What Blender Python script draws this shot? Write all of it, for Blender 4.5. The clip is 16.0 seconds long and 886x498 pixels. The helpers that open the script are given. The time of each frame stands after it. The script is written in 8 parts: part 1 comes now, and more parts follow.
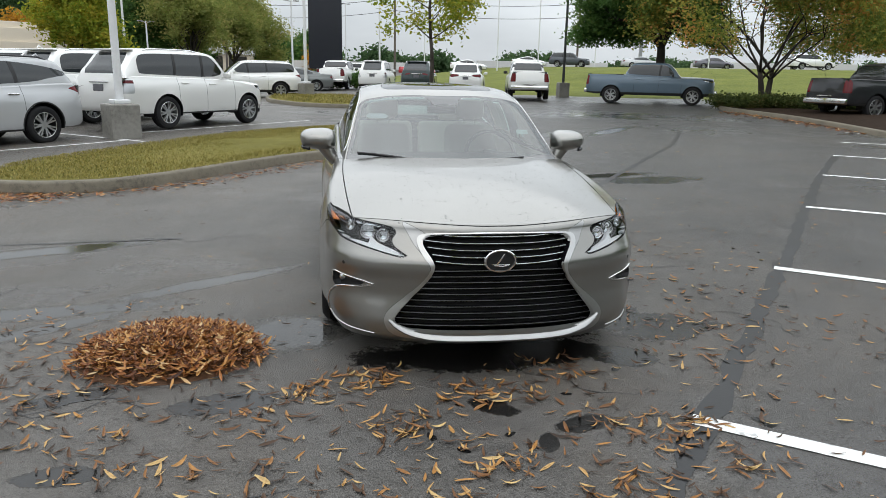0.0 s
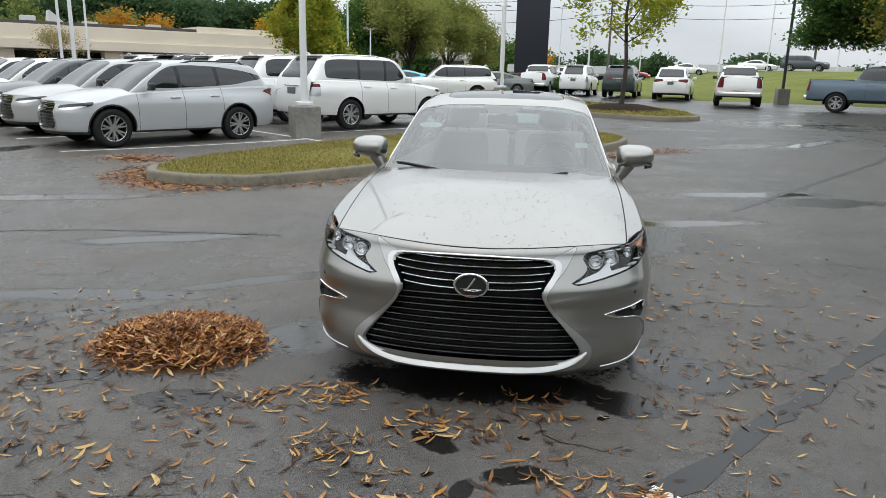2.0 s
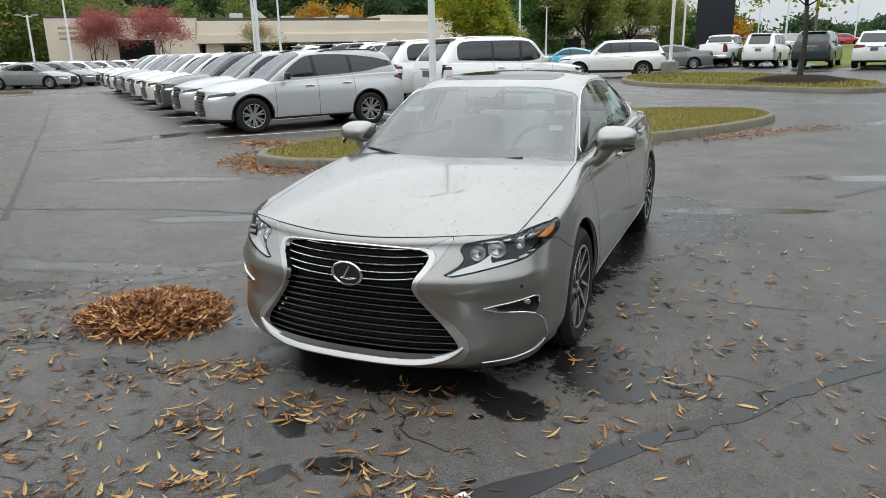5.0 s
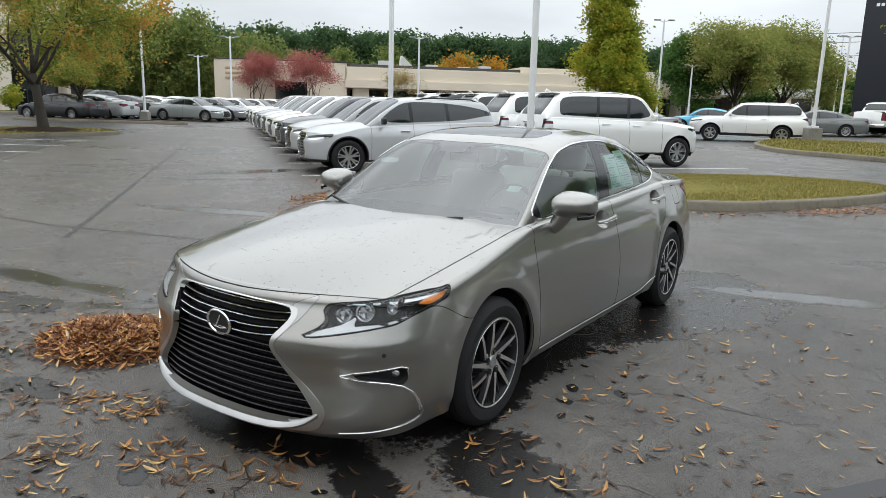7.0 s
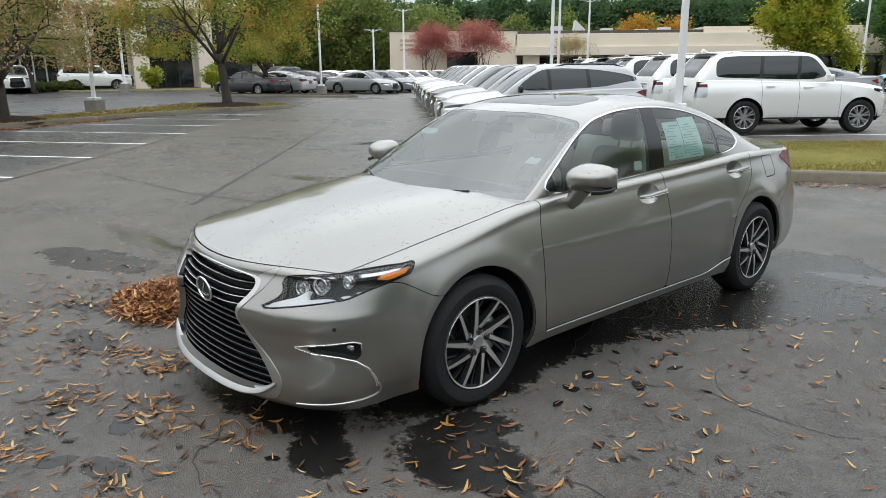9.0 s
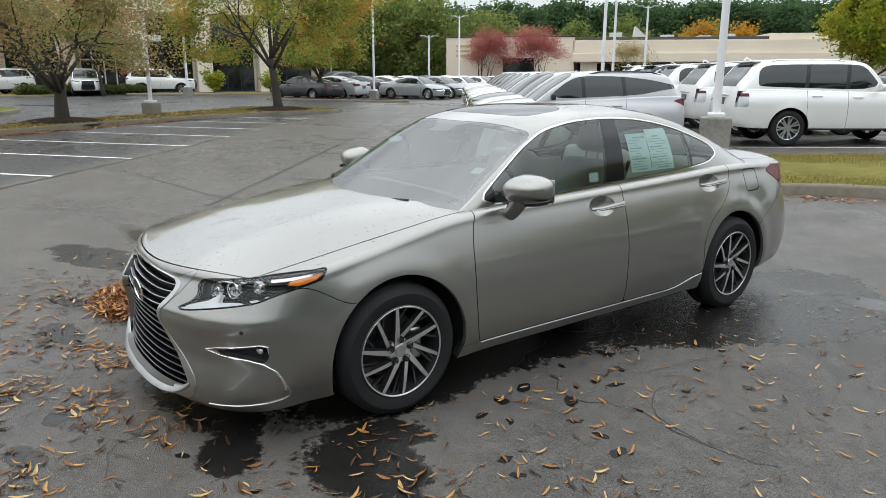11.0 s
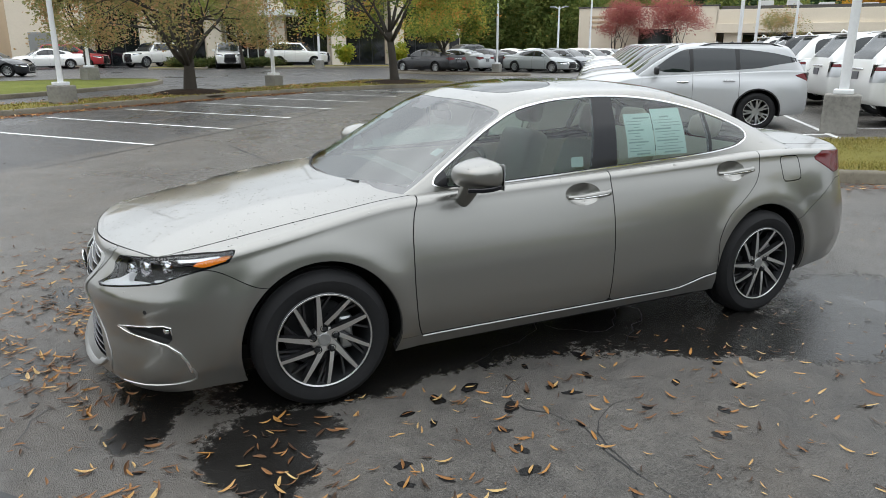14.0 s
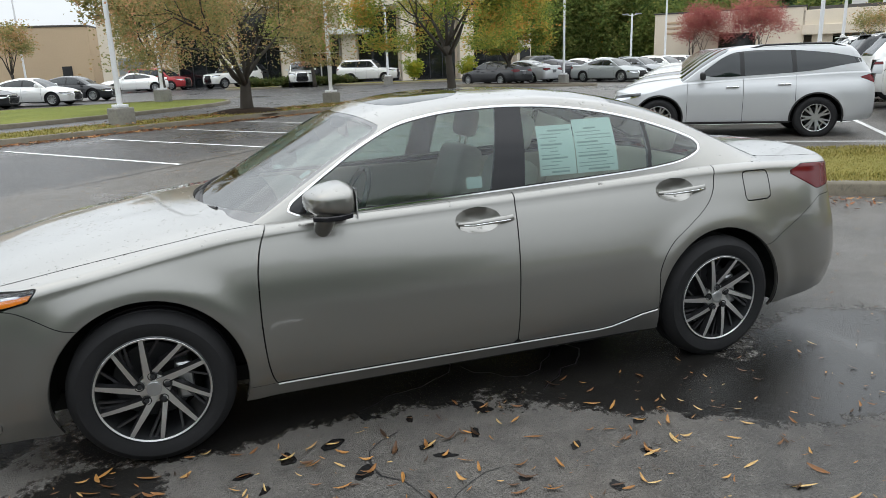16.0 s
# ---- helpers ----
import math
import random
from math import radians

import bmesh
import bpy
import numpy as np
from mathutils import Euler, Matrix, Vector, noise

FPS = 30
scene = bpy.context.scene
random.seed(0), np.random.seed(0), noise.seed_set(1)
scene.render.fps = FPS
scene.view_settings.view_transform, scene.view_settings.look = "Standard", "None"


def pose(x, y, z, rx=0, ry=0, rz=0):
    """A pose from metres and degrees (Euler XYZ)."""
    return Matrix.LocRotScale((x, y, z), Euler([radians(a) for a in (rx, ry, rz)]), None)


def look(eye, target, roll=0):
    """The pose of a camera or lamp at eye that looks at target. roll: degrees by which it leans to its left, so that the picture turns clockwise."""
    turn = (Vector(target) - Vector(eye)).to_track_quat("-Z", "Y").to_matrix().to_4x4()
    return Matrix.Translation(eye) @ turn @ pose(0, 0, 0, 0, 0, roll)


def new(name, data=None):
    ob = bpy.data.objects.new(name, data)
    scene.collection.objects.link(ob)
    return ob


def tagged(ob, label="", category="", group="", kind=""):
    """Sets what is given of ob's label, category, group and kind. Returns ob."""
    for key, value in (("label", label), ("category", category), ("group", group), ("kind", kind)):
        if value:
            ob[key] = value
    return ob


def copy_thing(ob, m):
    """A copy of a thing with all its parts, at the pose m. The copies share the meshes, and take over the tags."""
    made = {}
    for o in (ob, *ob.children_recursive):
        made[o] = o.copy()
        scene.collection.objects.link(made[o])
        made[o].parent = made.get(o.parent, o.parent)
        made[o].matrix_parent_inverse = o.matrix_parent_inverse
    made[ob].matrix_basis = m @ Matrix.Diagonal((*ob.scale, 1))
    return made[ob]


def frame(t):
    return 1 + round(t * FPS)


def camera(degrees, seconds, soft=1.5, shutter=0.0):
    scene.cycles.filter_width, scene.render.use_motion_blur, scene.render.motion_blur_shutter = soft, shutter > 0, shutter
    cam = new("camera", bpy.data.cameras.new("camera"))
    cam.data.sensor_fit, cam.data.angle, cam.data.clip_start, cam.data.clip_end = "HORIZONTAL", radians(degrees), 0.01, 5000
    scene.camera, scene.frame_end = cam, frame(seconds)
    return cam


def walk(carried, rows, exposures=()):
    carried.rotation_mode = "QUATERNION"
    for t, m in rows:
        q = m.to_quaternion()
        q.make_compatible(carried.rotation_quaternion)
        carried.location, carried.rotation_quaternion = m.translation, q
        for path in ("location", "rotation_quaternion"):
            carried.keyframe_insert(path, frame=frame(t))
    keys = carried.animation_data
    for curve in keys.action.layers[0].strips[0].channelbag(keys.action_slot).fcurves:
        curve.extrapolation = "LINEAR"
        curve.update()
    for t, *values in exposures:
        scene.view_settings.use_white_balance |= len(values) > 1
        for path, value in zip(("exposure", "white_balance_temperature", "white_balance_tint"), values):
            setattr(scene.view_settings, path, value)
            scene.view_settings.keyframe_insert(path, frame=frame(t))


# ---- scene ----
cam = camera(64.3, 16.0, soft=0.7)
PATH = [
    (0, (-0.851, -4.347, 1.519), (-0.536, -2.431, 1.04), 1.2),
    (0.5, (-0.603, -4.324, 1.55), (-0.33, -2.406, 1.051), 1.3),
    (1, (-0.286, -4.341, 1.579), (-0.213, -2.402, 1.091), 0.3),
    (1.5, (-0.002, -4.211, 1.56), (-0.07, -2.261, 1.12), 4.7),
    (2, (0.298, -4.153, 1.573), (0.034, -2.23, 1.091), 1.4),
    (2.5, (0.625, -4.105, 1.6), (0.215, -2.214, 1.095), 0.2),
    (3, (0.813, -3.896, 1.541), (0.509, -2.0, 0.983), 3.5),
    (3.5, (1.09, -3.902, 1.589), (0.681, -2.031, 1.015), 2.8),
    (4, (1.383, -3.904, 1.608), (0.772, -2.085, 1.048), -0.3),
    (4.2, (1.424, -3.881, 1.606), (0.794, -2.066, 1.053), -0.9),
    (6.3, (2.271, -3.226, 1.593), (1.272, -1.576, 1.066), 1.0),
    (6.5, (2.356, -3.129, 1.613), (1.346, -1.483, 1.092), 1.3),
    (7, (2.576, -2.949, 1.613), (1.47, -1.333, 1.208), 1.6),
    (7.5, (2.768, -2.806, 1.636), (1.552, -1.273, 1.224), 0.2),
    (8, (2.861, -2.594, 1.597), (1.638, -1.073, 1.16), 2.1),
    (8.5, (2.997, -2.399, 1.62), (1.724, -0.936, 1.129), 1.5),
    (9, (3.197, -2.242, 1.626), (1.736, -0.969, 1.131), -0.3),
    (9.5, (3.285, -2.152, 1.639), (1.796, -0.9, 1.172), -0.9),
    (9.7, (3.295, -2.1, 1.631), (1.811, -0.839, 1.175), -1.3),
    (11.8, (3.759, -1.569, 1.654), (2.156, -0.479, 1.162), 0.7),
    (12, (3.761, -1.53, 1.638), (2.16, -0.43, 1.158), 0.1),
    (12.5, (3.66, -1.366, 1.607), (1.985, -0.395, 1.108), 0.3),
    (13, (3.669, -1.182, 1.642), (1.993, -0.234, 1.103), 0.3),
    (13.5, (3.758, -0.955, 1.627), (2.067, -0.046, 1.066), 1.0),
    (14, (3.883, -0.805, 1.649), (2.145, 0.017, 1.099), -0.1),
    (14.5, (3.889, -0.657, 1.634), (2.126, 0.125, 1.106), -0.9),
    (15, (3.814, -0.373, 1.626), (2.04, 0.392, 1.11), -1.3),
    (15.5, (3.842, -0.021, 1.618), (2.039, 0.709, 1.153), -0.8),
    (16, (3.813, 0.303, 1.599), (1.979, 0.915, 1.088), -2.0),
]
walk(cam, [(t, look(eye, target, roll)) for t, eye, target, roll in PATH], [(0, -0.1), (2.5, -0.02), (7.0, 0.02), (9.5, 0.12), (16.0, 0.14)])

# ---- light ----
SUN_ELEV, SUN_ROT = radians(48), radians(200)
world = bpy.data.worlds.new("overcast_sky")
scene.world = world
world.use_nodes = True
_wt = world.node_tree
_wt.nodes.clear()
_out = _wt.nodes.new("ShaderNodeOutputWorld")
_bg = _wt.nodes.new("ShaderNodeBackground")
_sky = _wt.nodes.new("ShaderNodeTexSky")
_sky.sky_type = "NISHITA"
_sky.sun_disc = False
_sky.sun_elevation, _sky.sun_rotation = SUN_ELEV, SUN_ROT
_sky.air_density, _sky.dust_density = 1.0, 3.0
_tc = _wt.nodes.new("ShaderNodeTexCoord")
_mp = _wt.nodes.new("ShaderNodeMapping")
_mp.inputs["Scale"].default_value = (1.0, 1.0, 3.2)
_nz = _wt.nodes.new("ShaderNodeTexNoise")
_nz.inputs["Scale"].default_value = 2.2
_nz.inputs["Detail"].default_value = 5
_nz.inputs["Roughness"].default_value = 0.5
_rm = _wt.nodes.new("ShaderNodeValToRGB")
_rm.color_ramp.elements[0].position, _rm.color_ramp.elements[0].color = 0.3, (5.45, 5.85, 6.2, 1)
_rm.color_ramp.elements[1].position, _rm.color_ramp.elements[1].color = 0.7, (8.25, 8.75, 9.1, 1)
_mx = _wt.nodes.new("ShaderNodeMix")
_mx.data_type = "RGBA"
_mx.inputs["Factor"].default_value = 0.93
_wt.links.new(_tc.outputs["Generated"], _mp.inputs["Vector"])
_wt.links.new(_mp.outputs[0], _nz.inputs["Vector"])
_wt.links.new(_nz.outputs["Fac"], _rm.inputs["Fac"])
_wt.links.new(_sky.outputs[0], _mx.inputs["A"])
_wt.links.new(_rm.outputs[0], _mx.inputs["B"])
# an overcast sky is brightest overhead
_sp = _wt.nodes.new("ShaderNodeSeparateXYZ")
_mr = _wt.nodes.new("ShaderNodeMapRange")
_mr.inputs["From Min"].default_value, _mr.inputs["From Max"].default_value = 0.0, 1.0
_mr.inputs["To Min"].default_value, _mr.inputs["To Max"].default_value = 0.70, 1.95
_vm = _wt.nodes.new("ShaderNodeVectorMath")
_vm.operation = "SCALE"
_wt.links.new(_tc.outputs["Generated"], _sp.inputs[0])
_wt.links.new(_sp.outputs[2], _mr.inputs["Value"])
_wt.links.new(_mx.outputs["Result"], _vm.inputs[0])
_wt.links.new(_mr.outputs[0], _vm.inputs["Scale"])
_wt.links.new(_vm.outputs[0], _bg.inputs["Color"])
_bg.inputs["Strength"].default_value = 0.15
_wt.links.new(_bg.outputs[0], _out.inputs["Surface"])

sun = new("sun", bpy.data.lights.new("sun", "SUN"))
sun.data.energy, sun.data.angle, sun.data.color = 0.6, radians(110), (1.0, 0.97, 0.93)
sun.matrix_world = look((0, 0, 30), (4, -6, 0))

# ---- materials ----
class Mat:
    """A node material, built step by step."""

    def __init__(self, name, **kw):
        self.m = bpy.data.materials.new(name)
        self.m.use_nodes = True
        self.t = self.m.node_tree
        self.b = self.t.nodes["Principled BSDF"]
        for k, v in kw.items():
            self.set(k, v)
        self._co = None

    def set(self, key, v):
        names = dict(col="Base Color", rough="Roughness", metal="Metallic", coat="Coat Weight", coat_rough="Coat Roughness", spec="Specular IOR Level", trans="Transmission Weight", ior="IOR", sss="Subsurface Weight", alpha="Alpha", emit="Emission Color", emit_s="Emission Strength")
        sock = self.b.inputs[names[key]]
        if isinstance(v, tuple) and len(v) == 3:
            v = (*v, 1)
        if isinstance(v, (tuple, float, int)):
            sock.default_value = v
        else:
            self.t.links.new(v, sock)
        return self

    def node(self, kind, **inp):
        n = self.t.nodes.new(kind)
        for k, v in inp.items():
            k = k.replace("_", " ")
            if isinstance(v, (int, float, tuple)):
                n.inputs[k].default_value = v
            else:
                self.t.links.new(v, n.inputs[k])
        return n

    def co(self, kind="Object"):
        if self._co is None:
            self._co = self.t.nodes.new("ShaderNodeTexCoord")
        return self._co.outputs[kind]

    def noise(self, scale, detail=4.0, rough=0.55, kind="Object", stretch=None, out="Fac", dist=0.0):
        v = self.co(kind)
        if stretch:
            v = self.node("ShaderNodeMapping", Vector=v, Scale=stretch).outputs[0]
        return self.node("ShaderNodeTexNoise", Vector=v, Scale=scale, Detail=detail, Roughness=rough, Distortion=dist).outputs[out]

    def ramp(self, fac, *stops):
        n = self.node("ShaderNodeValToRGB", Fac=fac)
        els = n.color_ramp.elements
        while len(els) < len(stops):
            els.new(0.5)
        for e, (p, c) in zip(els, stops):
            e.position = p
            e.color = (c, c, c, 1) if isinstance(c, (int, float)) else (*c, 1)
        return n.outputs[0]

    def mix(self, fac, a, b, mode="MIX"):
        n = self.t.nodes.new("ShaderNodeMix")
        n.data_type, n.blend_type = "RGBA", mode
        for k, v in (("Factor", fac), ("A", a), ("B", b)):
            s = [i for i in n.inputs if i.name == k and i.type == ("VALUE" if k == "Factor" else "RGBA")][0]
            if isinstance(v, (int, float)) and k != "Factor":
                v = (v, v, v)
            if isinstance(v, tuple):
                v = (*v, 1)
            if isinstance(v, (int, float, tuple)):
                s.default_value = v
            else:
                self.t.links.new(v, s)
        return [o for o in n.outputs if o.type == "RGBA"][0]

    def math(self, op, a, b=0.0, clamp=False):
        n = self.t.nodes.new("ShaderNodeMath")
        n.operation, n.use_clamp = op, clamp
        for i, v in enumerate((a, b)):
            if isinstance(v, (int, float)):
                n.inputs[i].default_value = v
            else:
                self.t.links.new(v, n.inputs[i])
        return n.outputs[0]

    def bump(self, height, strength=0.3, dist=0.01):
        n = self.node("ShaderNodeBump", Strength=strength, Distance=dist, Height=height)
        self.t.links.new(n.outputs[0], self.b.inputs["Normal"])
        return self

    def random(self):
        return self.t.nodes.new("ShaderNodeObjectInfo").outputs["Random"]

    def island(self):
        return self.t.nodes.new("ShaderNodeNewGeometry").outputs["Random Per Island"]

    def tint(self):
        return self.t.nodes.new("ShaderNodeObjectInfo").outputs["Color"]


def plain(name, col, rough=0.5, metal=0.0, var=0.12, scale=6.0, bump=0.0, **kw):
    """A surface with grain and stains at two scales."""
    m = Mat(name, rough=rough, metal=metal, **kw)
    big, fine = m.noise(scale * 0.2, 3), m.noise(scale * 6, 4)
    f = m.math("ADD", m.math("MULTIPLY", big, 0.6), m.math("MULTIPLY", fine, 0.4))
    lo, hi = tuple(c * (1 - var) for c in col), tuple(min(1, c * (1 + var)) for c in col)
    m.set("col", m.ramp(f, (0.3, lo), (0.7, hi)))
    if bump:
        m.bump(fine, bump, 0.004)
    return m.m


def paint_mat(name, col=None, metal=0.75, rough=0.32, drops=False):
    m = Mat(name, metal=metal, rough=rough, coat=1.0 if col else 0.8, coat_rough=0.03, spec=0.5 if col else 0.15)
    base = m.tint() if col is None else (*col, 1)
    flake = m.noise(900, 2)
    if col is None:
        m.set("col", m.mix(m.ramp(flake, (0.3, 0.0), (0.7, 0.03)), base, (1.0, 1.0, 1.0)))
    else:
        m.set("col", m.ramp(flake, (0.25, tuple(c * 0.9 for c in col)), (0.75, tuple(min(1, c * 1.1) for c in col))))
    if drops:
        # rain beads on upward faces
        vo = m.node("ShaderNodeTexVoronoi", Vector=m.co(), Scale=48.0, Randomness=1.0)
        sel = m.ramp(m.noise(9, 3), (0.45, 0.0), (0.62, 1.0))
        dot = m.ramp(vo.outputs["Distance"], (0.12, 1.0), (0.30, 0.0))
        pick = m.ramp(m.node("ShaderNodeSeparateColor", Color=vo.outputs["Color"]).outputs[0], (0.55, 0.0), (0.60, 1.0))
        nz = m.t.nodes.new("ShaderNodeNewGeometry")
        up = m.ramp(m.node("ShaderNodeSeparateXYZ", Vector=nz.outputs["Normal"]).outputs[2], (0.45, 0.0), (0.75, 1.0))
        h = m.math("MULTIPLY", m.math("MULTIPLY", dot, pick), m.math("MULTIPLY", sel, up))
        n = m.node("ShaderNodeBump", Strength=1.0, Distance=0.006, Height=h)
        m.t.links.new(n.outputs[0], m.b.inputs["Coat Normal"])
        m.t.links.new(n.outputs[0], m.b.inputs["Normal"])
    return m.m


def glass_mat(name, tint=(0.80, 0.88, 0.86), ior=1.5):
    m = bpy.data.materials.new(name)
    m.use_nodes = True
    t = m.node_tree
    t.nodes.clear()
    o, mx = t.nodes.new("ShaderNodeOutputMaterial"), t.nodes.new("ShaderNodeMixShader")
    tr, gl, fr = t.nodes.new("ShaderNodeBsdfTransparent"), t.nodes.new("ShaderNodeBsdfGlossy"), t.nodes.new("ShaderNodeFresnel")
    tr.inputs["Color"].default_value = (*tint, 1)
    gl.inputs["Roughness"].default_value = 0.01
    fr.inputs["IOR"].default_value = ior
    t.links.new(fr.outputs[0], mx.inputs[0])
    t.links.new(tr.outputs[0], mx.inputs[1])
    t.links.new(gl.outputs[0], mx.inputs[2])
    t.links.new(mx.outputs[0], o.inputs[0])
    return m


PAINT = paint_mat("silver_metallic_paint", (0.276, 0.270, 0.252), 0.88, 0.28, drops=True)
BODY = paint_mat("car_paint", None, 0.25, 0.34)
GLASS = glass_mat("window_glass", (0.64, 0.79, 0.76), 1.75)
SCREEN = glass_mat("windscreen_glass", (0.54, 0.71, 0.68), 2.6)
CLEAR = glass_mat("clear_lens", (0.93, 0.94, 0.94), 1.5)
DARKGLASS = Mat("tinted_glass", col=(0.012, 0.016, 0.018), rough=0.03, spec=0.8).m
CHROME = Mat("chrome", col=(0.80, 0.80, 0.80), rough=0.09, metal=1.0).m
SATIN = plain("satin_silver_trim", (0.50, 0.50, 0.49), 0.32, 1.0, 0.06, 40)
LIPMETAL = plain("brushed_lip_metal", (0.36, 0.36, 0.355), 0.36, 1.0, 0.08, 40)
BRIGHT = plain("machined_alloy", (0.76, 0.76, 0.75), 0.32, 1.0, 0.06, 40)
GUN = plain("gunmetal_paint", (0.045, 0.047, 0.05), 0.38, 0.6, 0.1, 30)
SILVERRIM = plain("silver_alloy", (0.50, 0.51, 0.52), 0.3, 0.9, 0.06, 30)
DARKRIM = plain("dark_grey_alloy", (0.085, 0.085, 0.09), 0.3, 0.85, 0.08, 30)
GREYRIM = plain("grey_alloy", (0.22, 0.22, 0.23), 0.32, 0.9, 0.06, 30)
RUBBER = plain("tyre_rubber", (0.016, 0.016, 0.017), 0.7, 0.0, 0.25, 30, 0.15, spec=0.2)
FRIT = Mat("black_glass_edge", col=(0.010, 0.011, 0.012), rough=0.03, ior=2.4).m
BLACK = plain("black_plastic", (0.016, 0.016, 0.017), 0.45, 0.0, 0.2, 30)
GLOSSBLACK = Mat("gloss_black", col=(0.008, 0.008, 0.010), rough=0.10, spec=0.4).m
DARKIN = plain("dark_cavity", (0.01, 0.01, 0.01), 0.8, 0.0, 0.3, 20)
LEATHER = plain("beige_leather", (0.60, 0.56, 0.48), 0.5, 0.0, 0.08, 20, 0.1)
TRIMDARK = plain("dashboard_plastic", (0.05, 0.048, 0.046), 0.55, 0.0, 0.15, 30)
AMBER = Mat("amber_lens", col=(0.90, 0.25, 0.02), rough=0.12, coat=0.6).m
RED = Mat("red_lens", col=(0.11, 0.004, 0.007), rough=0.15, spec=0.4).m
WHITELENS = Mat("white_light_guide", col=(0.85, 0.86, 0.88), rough=0.15, coat=0.8).m
REFLECT = Mat("lamp_reflector", col=(0.72, 0.73, 0.75), rough=0.12, metal=1.0).m
WHITEPAINT = plain("white_lamp_post_paint", (0.72, 0.73, 0.74), 0.45, 0.0, 0.07, 3)

# ---- small mesh helpers ----
def link_mesh(name, verts, faces, material, parent=None, label="", smooth=True, normals=None):
    me = bpy.data.meshes.new(name)
    me.from_pydata([tuple(v) for v in verts], [], [tuple(f) for f in faces])
    me.validate()
    me.materials.append(material)
    if smooth:
        me.polygons.foreach_set("use_smooth", [True] * len(me.polygons))
    if normals is not None and len(normals) == len(me.vertices):
        me.normals_split_custom_set_from_vertices([tuple(n) for n in normals])
    ob = new(name, me)
    if parent is not None:
        ob.parent = parent
    if label:
        ob["label"] = label
    return ob


def part(name, bm, material, parent=None, label="", smooth=False, angle=None):
    me = bpy.data.meshes.new(name)
    bm.to_mesh(me)
    bm.free()
    me.materials.append(material)
    if smooth:
        me.polygons.foreach_set("use_smooth", [True] * len(me.polygons))
        if angle:
            me.set_sharp_from_angle(angle=radians(angle))
    ob = new(name, me)
    if parent is not None:
        ob.parent = parent
    if label:
        ob["label"] = label
    return ob


def thing(name, label, category, m=None, group="", kind=""):
    ob = new(name)
    if m is not None:
        ob.matrix_basis = m
    return tagged(ob, label, category, group, kind)


def box(bm, x0, x1, y0, y1, z0, z1, bevel=0.0, m=None):
    vs = [bm.verts.new(p) for p in ((x0, y0, z0), (x1, y0, z0), (x1, y1, z0), (x0, y1, z0), (x0, y0, z1), (x1, y0, z1), (x1, y1, z1), (x0, y1, z1))]
    fs = [bm.faces.new([vs[i] for i in f]) for f in ((3, 2, 1, 0), (4, 5, 6, 7), (0, 1, 5, 4), (1, 2, 6, 5), (2, 3, 7, 6), (3, 0, 4, 7))]
    out = vs
    if bevel:
        r = bmesh.ops.bevel(bm, geom=list({e for f in fs for e in f.edges}), offset=bevel, segments=2, profile=0.5, affect="EDGES")
        out = list({v for f in r["faces"] for v in f.verts} | {v for v in vs if v.is_valid})
    if m is not None:
        for v in out:
            v.co = m @ v.co
    return bm


def lathe(bm, prof, n=48, axis="x", a0=0.0, a1=2 * math.pi):
    """Turn a profile of (along, radius) about an axis."""
    full = abs(a1 - a0 - 2 * math.pi) < 1e-6
    k = n if full else n + 1
    rings = []
    for i in range(k):
        a = a0 + (a1 - a0) * i / n
        c, s = math.cos(a), math.sin(a)
        ring = []
        for h, r in prof:
            p = (h, r * c, r * s) if axis == "x" else (r * c, r * s, h) if axis == "z" else (r * c, h, r * s)
            ring.append(bm.verts.new(p))
        rings.append(ring)
    for i in range(n):
        a, b = rings[i], rings[(i + 1) % k]
        for j in range(len(prof) - 1):
            try:
                bm.faces.new((a[j], b[j], b[j + 1], a[j + 1]))
            except ValueError:
                pass
    return bm


def tube(bm, pts, radii, n=8, cap=True):
    """A tapered tube along points."""
    pts = [Vector(p) for p in pts]
    rings = []
    for i, p in enumerate(pts):
        d = (pts[min(i + 1, len(pts) - 1)] - pts[max(i - 1, 0)]).normalized()
        a = d.cross(Vector((0, 0, 1)) if abs(d.z) < 0.9 else Vector((1, 0, 0))).normalized()
        b = d.cross(a)
        r = radii[i] if isinstance(radii, (list, tuple)) else radii
        rings.append([bm.verts.new(p + (a * math.cos(2 * math.pi * k / n) + b * math.sin(2 * math.pi * k / n)) * r) for k in range(n)])
    for q, w in zip(rings, rings[1:]):
        for k in range(n):
            bm.faces.new((q[k], q[(k + 1) % n], w[(k + 1) % n], w[k]))
    if cap:
        bm.faces.new(rings[0][::-1])
        bm.faces.new(rings[-1])
    return bm


def strip(bm, pts, ups, width, depth):
    """A band of rectangular section along points; ups gives the outward way at each point."""
    pts, ups = [Vector(p) for p in pts], [Vector(u).normalized() for u in ups]
    rings = []
    for i, p in enumerate(pts):
        d = (pts[min(i + 1, len(pts) - 1)] - pts[max(i - 1, 0)]).normalized()
        side = d.cross(ups[i]).normalized()
        w = width[i] if isinstance(width, (list, tuple)) else width
        u = ups[i]
        sec = [(-0.5, -0.6), (-0.5, 0.25), (-0.28, 0.5), (0.28, 0.5), (0.5, 0.25), (0.5, -0.6)]
        rings.append([bm.verts.new(p + side * w * a + u * depth * b) for a, b in sec])
    n = 6
    for q, w in zip(rings, rings[1:]):
        for k in range(n):
            bm.faces.new((q[k], q[(k + 1) % n], w[(k + 1) % n], w[k]))
    bm.faces.new(rings[0][::-1])
    bm.faces.new(rings[-1])
    return bm


